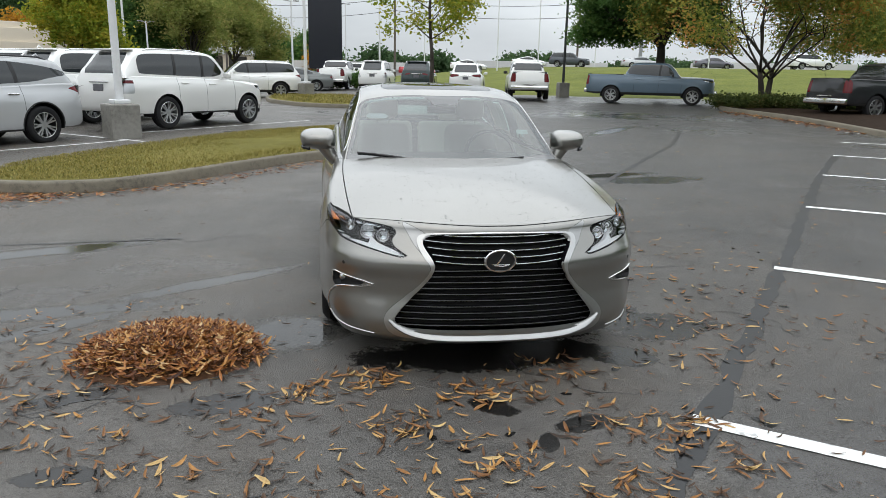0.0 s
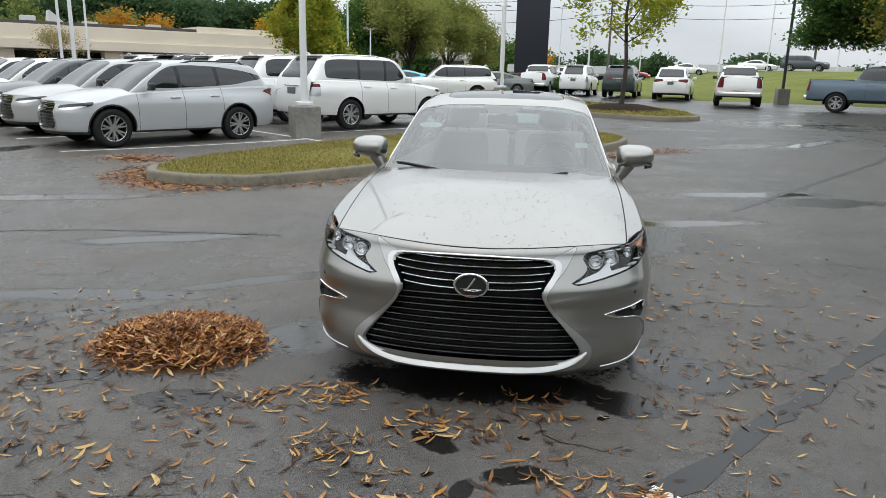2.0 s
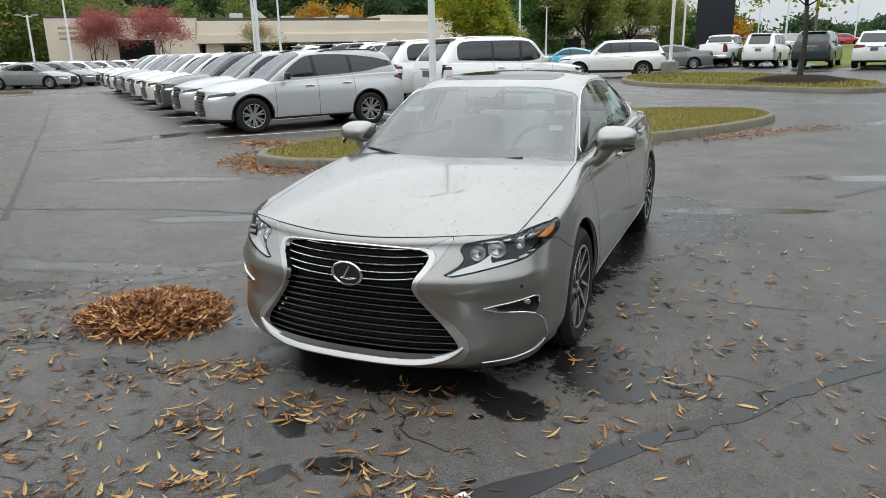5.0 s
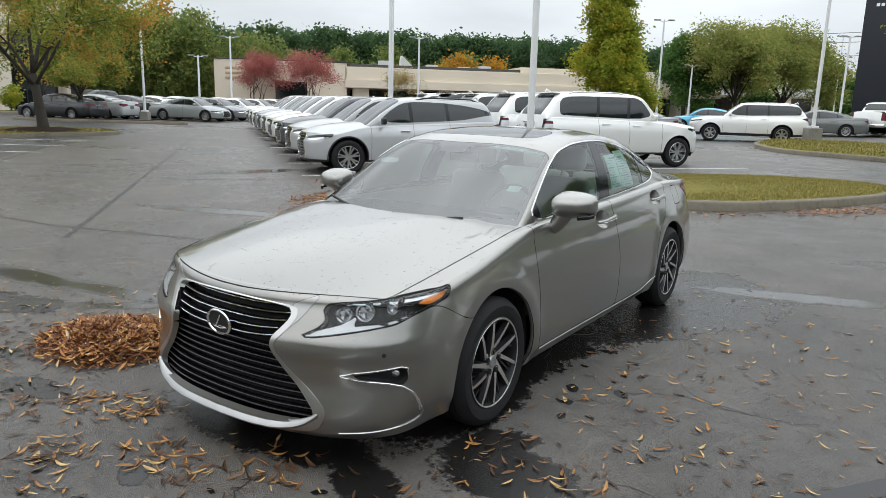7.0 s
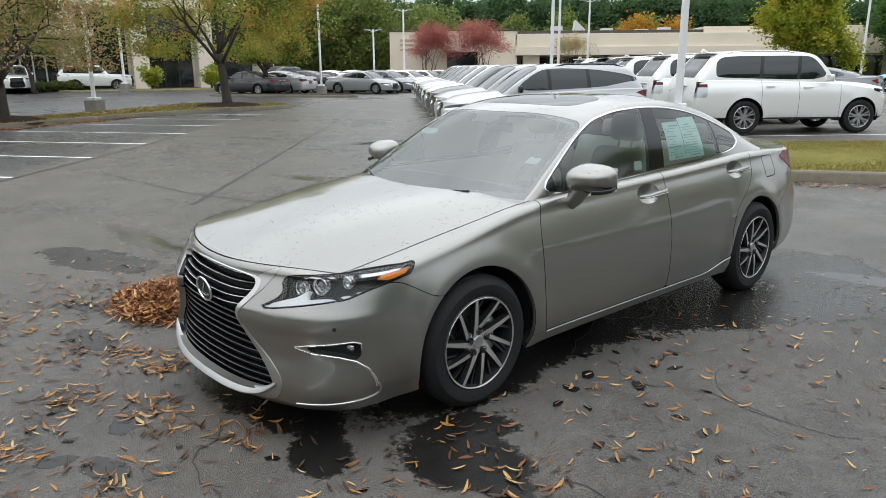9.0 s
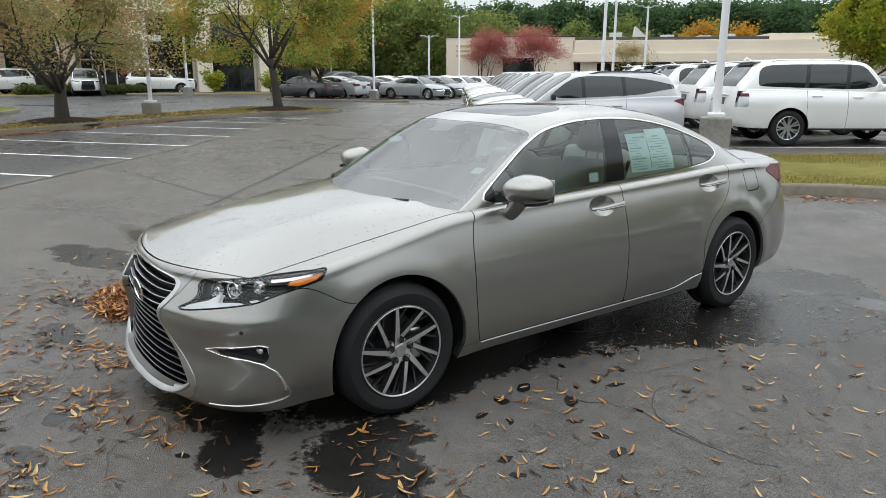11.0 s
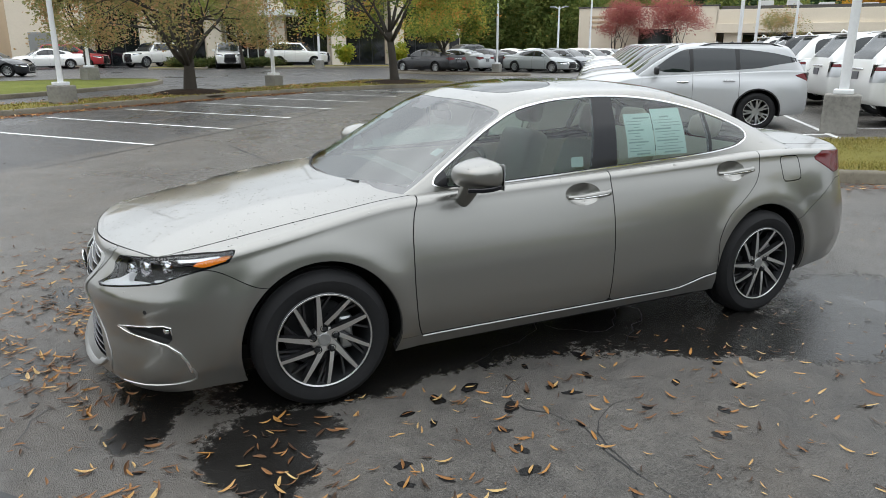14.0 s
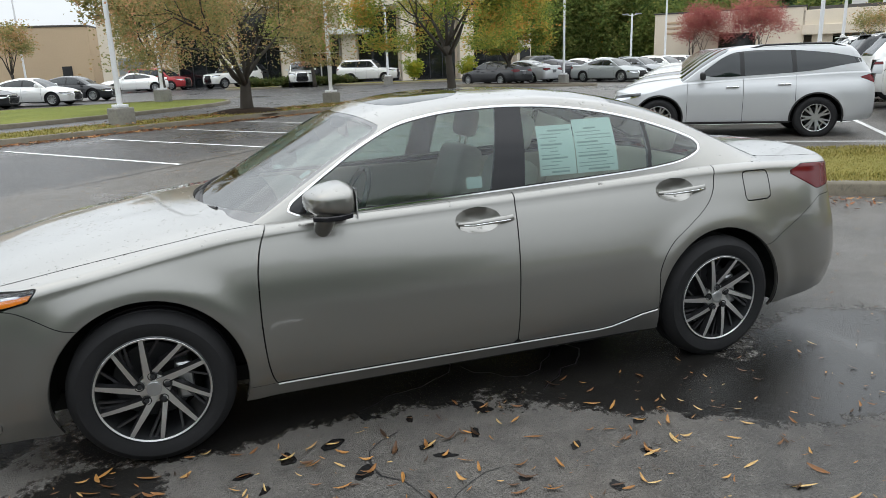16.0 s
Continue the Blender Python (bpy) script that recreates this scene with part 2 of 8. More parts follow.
def pchip(pts):
    """A smooth curve without overshoot through (a, b) points; returns a function of arrays."""
    x, y = np.array([p[0] for p in pts], float), np.array([p[1] for p in pts], float)
    h, d = np.diff(x), np.diff(y) / np.diff(x)
    m = np.zeros(len(x))
    m[0], m[-1] = d[0], d[-1]
    for i in range(1, len(x) - 1):
        if d[i - 1] * d[i] > 0:
            w1, w2 = 2 * h[i] + h[i - 1], h[i] + 2 * h[i - 1]
            m[i] = (w1 + w2) / (w1 / d[i - 1] + w2 / d[i])

    def f(q):
        q = np.clip(np.asarray(q, float), x[0], x[-1])
        i = np.clip(np.searchsorted(x, q) - 1, 0, len(x) - 2)
        t = (q - x[i]) / h[i]
        return (1 + 2 * t) * (1 - t) ** 2 * y[i] + t * (1 - t) ** 2 * h[i] * m[i] + t * t * (3 - 2 * t) * y[i + 1] + t * t * (t - 1) * h[i] * m[i + 1]

    return f


def smooth01(v, a, b):
    t = np.clip((np.asarray(v, float) - a) / (b - a), 0, 1)
    return t * t * (3 - 2 * t)


def sd_poly(px, py, poly):
    """Signed distance to a polygon, negative inside."""
    poly = np.array(poly, float)
    d2 = np.full(px.shape, 1e9)
    inside = np.zeros(px.shape, bool)
    for a, b in zip(poly, np.roll(poly, -1, 0)):
        e = b - a
        wx, wy = px - a[0], py - a[1]
        t = np.clip((wx * e[0] + wy * e[1]) / max(e @ e, 1e-12), 0, 1)
        d2 = np.minimum(d2, (wx - t * e[0]) ** 2 + (wy - t * e[1]) ** 2)
        c = (a[1] > py) != (b[1] > py)
        with np.errstate(divide="ignore", invalid="ignore"):
            inside ^= c & (px < (b[0] - a[0]) * (py - a[1]) / (b[1] - a[1] + 1e-15) + a[0])
    return np.sqrt(d2) * np.where(inside, -1, 1)


def round_poly(poly, n=3):
    """Corner cutting, for rounded outlines."""
    p = np.array(poly, float)
    for _ in range(n):
        q = np.roll(p, -1, 0)
        p = np.stack([0.8 * p + 0.2 * q, 0.2 * p + 0.8 * q], 1).reshape(-1, 2)
    return p


class Shell:
    """A surface of polygons with vertex normals and an arc coordinate, that can be cut along level lines."""

    def __init__(self, v, faces):
        self.v, self.f = v, faces  # v: n x 7, place, normal, arc

    @property
    def xyz(self):
        return self.v[:, 0], self.v[:, 1], self.v[:, 2]

    @property
    def arc(self):
        return self.v[:, 6]

    def cut(self, val):
        """The part where val < 0."""
        val = np.where(np.abs(val) < 1e-7, 1e-7, val)
        neg = val < 0
        rows, faces, extra, made = self.v, [], [], {}
        base = len(rows)
        for f in self.f:
            s = [neg[i] for i in f]
            if all(s):
                faces.append(f)
                continue
            if not any(s):
                continue
            out = []
            for k, i in enumerate(f):
                j = f[(k + 1) % len(f)]
                if neg[i]:
                    out.append(i)
                if neg[i] != neg[j]:
                    key = (min(i, j), max(i, j))
                    if key not in made:
                        t = val[i] / (val[i] - val[j])
                        made[key] = base + len(extra)
                        extra.append(rows[i] + (rows[j] - rows[i]) * t)
                    out.append(made[key])
            if len(out) > 2:
                faces.append(tuple(out))
        v = np.vstack([rows, np.array(extra)]) if extra else rows
        used = sorted({i for f in faces for i in f})
        remap = {u: n for n, u in enumerate(used)}
        return Shell(v[used] if used else v[:0], [tuple(remap[i] for i in f) for f in faces])

    def largest(self):
        """The largest connected piece."""
        root = list(range(len(self.v)))

        def find(i):
            while root[i] != i:
                root[i] = root[root[i]]
                i = root[i]
            return i

        for f in self.f:
            for i in f[1:]:
                root[find(i)] = find(f[0])
        size = {}
        for f in self.f:
            size[find(f[0])] = size.get(find(f[0]), 0) + 1
        best = max(size, key=size.get)
        return Shell(self.v, [f for f in self.f if find(f[0]) == best]).cut(np.full(len(self.v), -1.0))

    def split(self, fn, gap=0.0):
        """Two shells, where fn < 0 and where fn > 0, with a gap between."""
        val = fn(self)
        return self.cut(val + gap), self.cut(-val + gap)

    def part(self, name, material, parent, label="", lift=0.0, flange=0.02, normals=True):
        if not self.f:
            return None
        v, n = self.v[:, :3].copy(), self.v[:, 3:6].copy()
        n /= np.linalg.norm(n, axis=1)[:, None] + 1e-12
        v = v + n * lift
        faces = list(self.f)
        count = {}
        for f in faces:
            for k, i in enumerate(f):
                e = (i, f[(k + 1) % len(f)])
                count[e] = 1
        edge = [e for e in count if (e[1], e[0]) not in count]
        if flange and edge:
            rim = sorted({i for e in edge for i in e})
            m = {i: len(v) + k for k, i in enumerate(rim)}
            v = np.vstack([v, v[rim] - n[rim] * flange])
            n = np.vstack([n, n[rim]])
            faces += [(b, a, m[a], m[b]) for a, b in edge]
        ob = link_mesh(name, v, faces, material, parent, label, True, n if normals else None)
        if flange and material in (PAINT, BODY) and len(ob.data.polygons) == len(faces):
            # the returned edge in a shut line is dark
            ob.data.materials.append(DARKIN)
            for p in list(ob.data.polygons)[len(self.f):]:
                p.material_index = 1
        return ob


def grid_shell(g, arc=None, mirror=True):
    """A shell from a grid of places, mirrored in x, welded, with averaged normals."""
    nu, nv = g.shape[:2]
    pts = [g.reshape(-1, 3)]
    arcs = [(np.zeros((nu, nv)) if arc is None else np.broadcast_to(arc[:, None], (nu, nv))).reshape(-1)]
    idx = np.arange(nu * nv).reshape(nu, nv)
    a, b, c, d = idx[:-1, :-1], idx[1:, :-1], idx[1:, 1:], idx[:-1, 1:]
    quads = np.stack([a, b, c, d], -1).reshape(-1, 4)
    if mirror:
        pts.append(pts[0] * [-1, 1, 1])
        arcs.append(-arcs[0])
        quads = np.vstack([quads, quads[:, ::-1] + nu * nv])
    pts, arcs = np.vstack(pts), np.concatenate(arcs)
    key = np.round(pts * 20000).astype(np.int64)
    _, first, inv = np.unique(key, axis=0, return_index=True, return_inverse=True)
    pts, arcs, quads = pts[first], arcs[first], inv.reshape(-1)[quads]
    faces = []
    for q in quads.tolist():
        f = tuple(x for k, x in enumerate(q) if x != q[k - 1])
        if len(set(f)) == len(f) and len(f) > 2:
            faces.append(f)
    nrm = np.zeros_like(pts)
    for f in faces:
        p = pts[list(f)]
        k = np.cross(p[1] - p[0], p[2] - p[0])
        if len(f) == 4:
            k = k + np.cross(p[2] - p[0], p[3] - p[0])
        for i in f:
            nrm[i] += k
    nrm /= np.linalg.norm(nrm, axis=1)[:, None] + 1e-12
    return Shell(np.hstack([pts, nrm, arcs[:, None]]), faces)


class CarForm:
    """The outer surface of a car from a few curves: plan outline, side inset, bonnet and deck, and the cabin."""

    def __init__(self, s, du=0.03, nv=30, nt=16, dy=0.03, ns=15):
        self.s = s
        pl = s["plan"]
        t = np.concatenate([[0], np.cumsum([math.hypot(q[0] - p[0], q[1] - p[1]) for p, q in zip(pl, pl[1:])])])
        fx, fy = pchip(list(zip(t, [p[0] for p in pl]))), pchip(list(zip(t, [p[1] for p in pl])))
        n = int(t[-1] / du)
        fine = np.linspace(0, t[-1], n + 1)
        self.px, self.py, self.pa = fx(fine), fy(fine), fine
        self.y0, self.y1 = pl[0][1], pl[-1][1]
        zc, ze, xe = pchip(s["top"]), pchip(s["edge"]), s.get("edge_x", 0.8)
        sharp = s.get("crown", 2.4)
        self.top = lambda x, y: zc(y) - (zc(y) - ze(y)) * np.minimum(np.abs(x) / xe, 1.2) ** sharp
        dx, dy_ = np.gradient(self.px), np.gradient(self.py)
        ln = np.hypot(dx, dy_) + 1e-9
        nx, ny = -dy_ / ln, dx / ln  # inward
        side, front, rear = pchip(s["inset"]), pchip(s["inset_front"]), pchip(s["inset_rear"])
        wf = smooth01(-self.py, -(self.y0 + s.get("nose", 0.55)), -(self.y0 + 0.1))
        wr = smooth01(self.py, self.y1 - s.get("tail", 0.5), self.y1 - 0.08)
        zb = pchip(s["bottom"])(self.py)
        r = s.get("fillet", 0.05)
        rows = []
        k1 = nv - 7
        flare = s.get("flare", 0.0)
        for u in range(len(fine)):
            x, y = self.px[u], self.py[u]

            def inset(z):
                base = (1 - wf[u] - wr[u]) * side(z) + wf[u] * front(z) + wr[u] * rear(z)
                for wy in (0.0, s["wb"]):
                    base = base - flare * np.exp(-((np.hypot(y - wy, z - 0.34) - s["arch"] - 0.03) / 0.07) ** 2) * (1 - wf[u])
                return base

            ztop = float(self.top(x, y))
            for _ in range(4):
                d = float(inset(np.array(ztop - r)))
                ex, ey = x + nx[u] * (d + r), y + ny[u] * (d + r)
                ztop = float(self.top(ex, ey))
            z = np.linspace(zb[u], ztop - r, k1)
            dd = inset(z)
            a = np.linspace(0, math.pi / 2, 8)[1:]
            z = np.concatenate([z, ztop - r + r * np.sin(a)])
            dd = np.concatenate([dd, dd[-1] + r * (1 - np.cos(a))])
            X, Y = np.maximum(x + nx[u] * dd, 0.0) if u not in (0, len(fine) - 1) else 0 * dd, y + ny[u] * dd
            w = np.linspace(0, 1, nt + 1)[1:]
            tx, ty = X[-1] * (1 - w), np.full(nt, Y[-1])
            tz = self.top(tx, ty)
            lip = ztop - self.top(X[-1], Y[-1])
            tz = tz + lip * (1 - w)
            rows.append(np.stack([np.concatenate([X, tx]), np.concatenate([Y, ty]), np.concatenate([z, tz])], -1))
        self.lower = grid_shell(np.array(rows), self.pa)
        # cabin
        ca = s["cabin"]
        cz, rx, rz, bx, bz = (pchip(ca[k]) for k in ("roof", "rail_x", "rail_z", "belt_x", "belt_z"))
        self.rail_x, self.roof = rx, cz
        bul = ca.get("bulge", 0.035)

        def glass_x(y, z):
            t = np.clip((z - bz(y)) / (rz(y) - bz(y)), 0, 1)
            return float(bx(y) + (rx(y) - bx(y)) * t + bul * np.sin(math.pi * t) * abs(rz(y) - bz(y)) / 0.42)

        self.glass_x = glass_x
        ys = np.linspace(ca["roof"][0][0], ca["roof"][-1][0], int((ca["roof"][-1][0] - ca["roof"][0][0]) / dy) + 1)
        p = ca.get("crown", 3.0)
        bulge = ca.get("bulge", 0.035)
        rows = []
        for y in ys:
            t = np.linspace(0, 1, ns)
            x0, z0, x1, z1 = bx(y), bz(y), rx(y), rz(y)
            sx = x0 + (x1 - x0) * t + bulge * np.sin(math.pi * t) * abs(z1 - z0) / 0.42
            sz = z0 + (z1 - z0) * t
            w = np.linspace(0, 1, ns + 4)[1:]
            q = np.sin(w * math.pi / 2) ** 0.9
            tx = x1 * (1 - q)
            tz = z1 + (cz(y) - z1) * (1 - (tx / x1) ** p)
            rows.append(np.stack([np.concatenate([sx, tx]), np.full(len(sx) + len(tx), y), np.concatenate([sz, tz])], -1))
        rows = np.array(rows)
        self.cabin = grid_shell(rows[:, :, :], None)

    def arc_at(self, y):
        """The arc along the plan at a place beside the car."""
        return float(np.interp(y, self.py, self.pa))

    def arc_x(self, x):
        """The arc along the nose at a half width."""
        n = int(np.argmax(self.py > self.y0 + 0.75))
        return float(np.interp(x, self.px[:n], self.pa[:n]))

    def on_side(self, y, z):
        """The place and outward way on the body side."""
        return self.fit_at(1, y, z, 10.0 * (self.lower.v[:, 0] < 0.4))

    def at_arc(self, arc, z):
        return self.fit_at(6, arc, z, 0.0)

    def fit_at(self, col, a, z, bar):
        """A plane through the surface near two coordinates gives the place and way there."""
        v = self.lower.v
        d2 = (v[:, col] - a) ** 2 + (v[:, 2] - z) ** 2 + bar + 0.3 * (v[:, 5] > 0.8)
        k = np.argsort(d2)[:10]
        w = np.sqrt(1 / (2e-4 + d2[k]))[:, None]
        A = np.stack([np.ones(len(k)), v[k, col] - a, v[k, 2] - z], 1)
        r = np.linalg.lstsq(A * w, v[k, :6] * w, rcond=None)[0][0]
        return Vector(r[:3]), Vector(r[3:6]).normalized()


def wheel_arch_liner(name, form, y, r, parent, x1):
    bm = bmesh.new()
    lathe(bm, [(x1 - 0.32, 0.05), (x1 - 0.32, r + 0.03), (x1 - 0.03, r + 0.035)], 28, "x", -0.2, math.pi + 0.2)
    for v in bm.verts:
        v.co.y, v.co.z = v.co.y + y, v.co.z + form.s["axle_z"]
    return part(name, bm, DARKIN, parent)


def wheel_meshes(R, rim_r, width, style, n=48, dark=False):
    """Meshes of one wheel, outer face towards +x."""
    out = {}
    bm = bmesh.new()
    w = width / 2
    lathe(bm, [(-w + 0.01, rim_r * 0.98), (-w, rim_r + 0.02), (-w - 0.004, (R + rim_r) / 2), (-w + 0.012, R - 0.018), (-w + 0.035, R - 0.004), (-0.055, R), (-0.05, R - 0.007), (-0.04, R - 0.007), (-0.035, R), (-0.005, R), (0.0, R - 0.007), (0.01, R - 0.007), (0.015, R), (0.05, R), (0.055, R - 0.007), (0.06, R - 0.007), (0.065, R - 0.001), (w - 0.035, R - 0.004), (w - 0.012, R - 0.018), (w + 0.004, (R + rim_r) / 2 + 0.01), (w + 0.003, (R + rim_r) / 2 - 0.004), (w, rim_r + 0.02), (w - 0.008, rim_r + 0.004), (w - 0.012, rim_r * 0.98)], n)
    out["tyre"] = (bm, RUBBER)
    bm = bmesh.new()
    lathe(bm, [(w - 0.006, rim_r + 0.006), (w - 0.001, rim_r), (w - 0.004, rim_r - 0.008), (w - 0.03, rim_r - 0.014), (-w + 0.02, rim_r - 0.03)], n)
    out["barrel"] = (bm, GUN if style == "twin" or dark else SILVERRIM)
    bm = bmesh.new()
    lathe(bm, [(w - 0.004, rim_r + 0.003), (w, rim_r - 0.001), (w - 0.003, rim_r - 0.008)], n)
    out["rim_lip"] = (bm, BRIGHT)
    bm = bmesh.new()
    lathe(bm, [(-0.02, 0.02), (-0.02, rim_r * 0.72), (-0.035, rim_r * 0.72), (-0.035, 0.02)], 32)
    out["brake_disc"] = (bm, GUN)
    if style == "twin":
        bm = bmesh.new()
        box(bm, -0.03, 0.045, 0.085, 0.155, -0.085, 0.085, 0.015)
        out["brake_caliper"] = (bm, SILVERRIM)

    def spoke(bm, a0, a1, r0, r1, w0, w1, x0, x1, th):
        for s in (1,):
            p0 = Vector((x0, r0 * math.cos(a0), r0 * math.sin(a0)))
            p1 = Vector((x1, r1 * math.cos(a1), r1 * math.sin(a1)))
            d = (p1 - p0).normalized()
            side = Vector((1, 0, 0)).cross(d).normalized()
            pts = []
            for p, ww in ((p0, w0), (p1, w1)):
                for o, k in ((-1, -th), (-0.9, 0), (0.9, 0), (1, -th)):
                    pts.append(bm.verts.new(p + side * o * ww + Vector((k, 0, 0))))
            q = pts
            for i in range(3):
                bm.faces.new((q[i], q[i + 1], q[i + 5], q[i + 4]))

    face, back = bmesh.new(), bmesh.new()
    hub_x, lip_x = w - 0.022, w - 0.006
    def blade(a0, a1, r0, r1, w0, w1, x0, x1, th, top, side_bm):
        """A spoke with a bright face and dark sides."""
        n, rows = 5, []
        for i in range(n + 1):
            t = i / n
            e0, e1 = Vector((x0, r0 * math.cos(a0), r0 * math.sin(a0))), Vector((x1, r1 * math.cos(a1), r1 * math.sin(a1)))
            p = e0.lerp(e1, t) + Vector((0.004 * math.sin(math.pi * t), 0, 0))
            s = Vector((1, 0, 0)).cross((e1 - e0).normalized()).normalized() * (w0 + (w1 - w0) * t)
            rows.append((p - s, p + s))
        for bm_, off in ((top, None), (side_bm, th)):
            if off is None:
                vs = [(bm_.verts.new(l), bm_.verts.new(r)) for l, r in rows]
                for q, w in zip(vs, vs[1:]):
                    bm_.faces.new((q[0], q[1], w[1], w[0]))
            else:
                for sd in (0, 1):
                    vs = [(bm_.verts.new(r_[sd]), bm_.verts.new(r_[sd] * 1.0 + (r_[sd] - r_[1 - sd]) * 0.25 - Vector((off, 0, 0)))) for r_ in rows]
                    for q, w in zip(vs, vs[1:]):
                        bm_.faces.new((q[0], q[1], w[1], w[0]))

    if style == "twin":
        for k in range(5):
            a = math.pi / 2 - radians(72 * k)
            blade(a - radians(6), a - radians(35), 0.072, rim_r - 0.002, 0.0105, 0.0078, hub_x, lip_x, 0.03, face, back)
            blade(a + radians(38), a + radians(6), 0.030, rim_r - 0.002, 0.0150, 0.0085, hub_x, lip_x, 0.03, face, back)
            for da in (48, 12, -18):
                spoke(back, a + radians(da) * 0.9, a + radians(da) - radians(24), rim_r * 0.5, rim_r - 0.006, 0.006, 0.005, hub_x - 0.028, lip_x - 0.016, 0.02)
        hub = [(hub_x - 0.03, 0.068), (hub_x - 0.006, 0.062), (hub_x - 0.003, 0.046), (hub_x + 0.001, 0.034), (hub_x - 0.001, 0.0)]
        lathe(face, hub, 30)
        cap = bmesh.new()
        lathe(cap, [(hub_x - 0.002, 0.031), (hub_x + 0.005, 0.030), (hub_x + 0.006, 0.024), (hub_x + 0.004, 0.0)], 24)
        out["centre_cap"] = (cap, SILVERRIM)
        nut = bmesh.new()
        lathe(nut, [(hub_x + 0.001, 0.0105), (hub_x + 0.012, 0.0095), (hub_x + 0.013, 0.0)], 12)
        out["lug_nut"] = (nut, GUN)
        well = bmesh.new()
        lathe(well, [(hub_x - 0.02, 0.0195), (hub_x + 0.0065, 0.019), (hub_x + 0.0065, 0.0165), (hub_x + 0.002, 0.014), (hub_x + 0.002, 0.0)], 16)
        out["lug_well"] = (well, DARKIN)
    else:
        ns = {"ten": 10, "six": 6, "seven": 7, "five": 5}.get(style, 6)
        for k in range(ns):
            a = 2 * math.pi * k / ns + 0.3
            if ns <= 7:
                for dr in (0.16, -0.16):
                    spoke(face, a, a + dr, 0.05, rim_r - 0.004, 0.022, 0.014, hub_x, lip_x, 0.04)
            else:
                spoke(face, a, a, 0.05, rim_r - 0.004, 0.02, 0.016, hub_x, lip_x, 0.03)
        lathe(face, [(hub_x - 0.03, 0.085), (hub_x, 0.075), (hub_x + 0.003, 0.0)], 20)
    out["spokes"] = (face, BRIGHT if style == "twin" else SILVERRIM)
    if style == "twin":
        out["inner_spokes"] = (back, DARKRIM)
    made = {}
    for k, (bm, mat) in out.items():
        bmesh.ops.recalc_face_normals(bm, faces=bm.faces)
        me = bpy.data.meshes.new(k)
        bm.to_mesh(me)
        bm.free()
        me.materials.append(mat)
        if k in ("tyre", "barrel", "rim_lip", "brake_disc"):
            me.polygons.foreach_set("use_smooth", [True] * len(me.polygons))
            me.set_sharp_from_angle(angle=radians(35))
        made[k] = me
    return made


def add_wheel(meshes, parent, x, y, z, flip, spin=0.0, steer=0.0):
    w = new("wheel", meshes["tyre"])
    w.parent = parent
    w.matrix_basis = pose(x, y, z, 0, 0, (180 if flip else 0) + steer) @ pose(0, 0, 0, spin)
    for k, me in meshes.items():
        if k == "tyre":
            continue
        for q in range(5 if k in ("lug_nut", "lug_well") else 1):
            o = new("rim" if k == "spokes" else k, me)
            o.parent = w
            if k in ("lug_nut", "lug_well"):
                a = math.pi / 2 - radians(72 * q)
                o.location = (0, 0.0571 * math.cos(a), 0.0571 * math.sin(a))
    return w

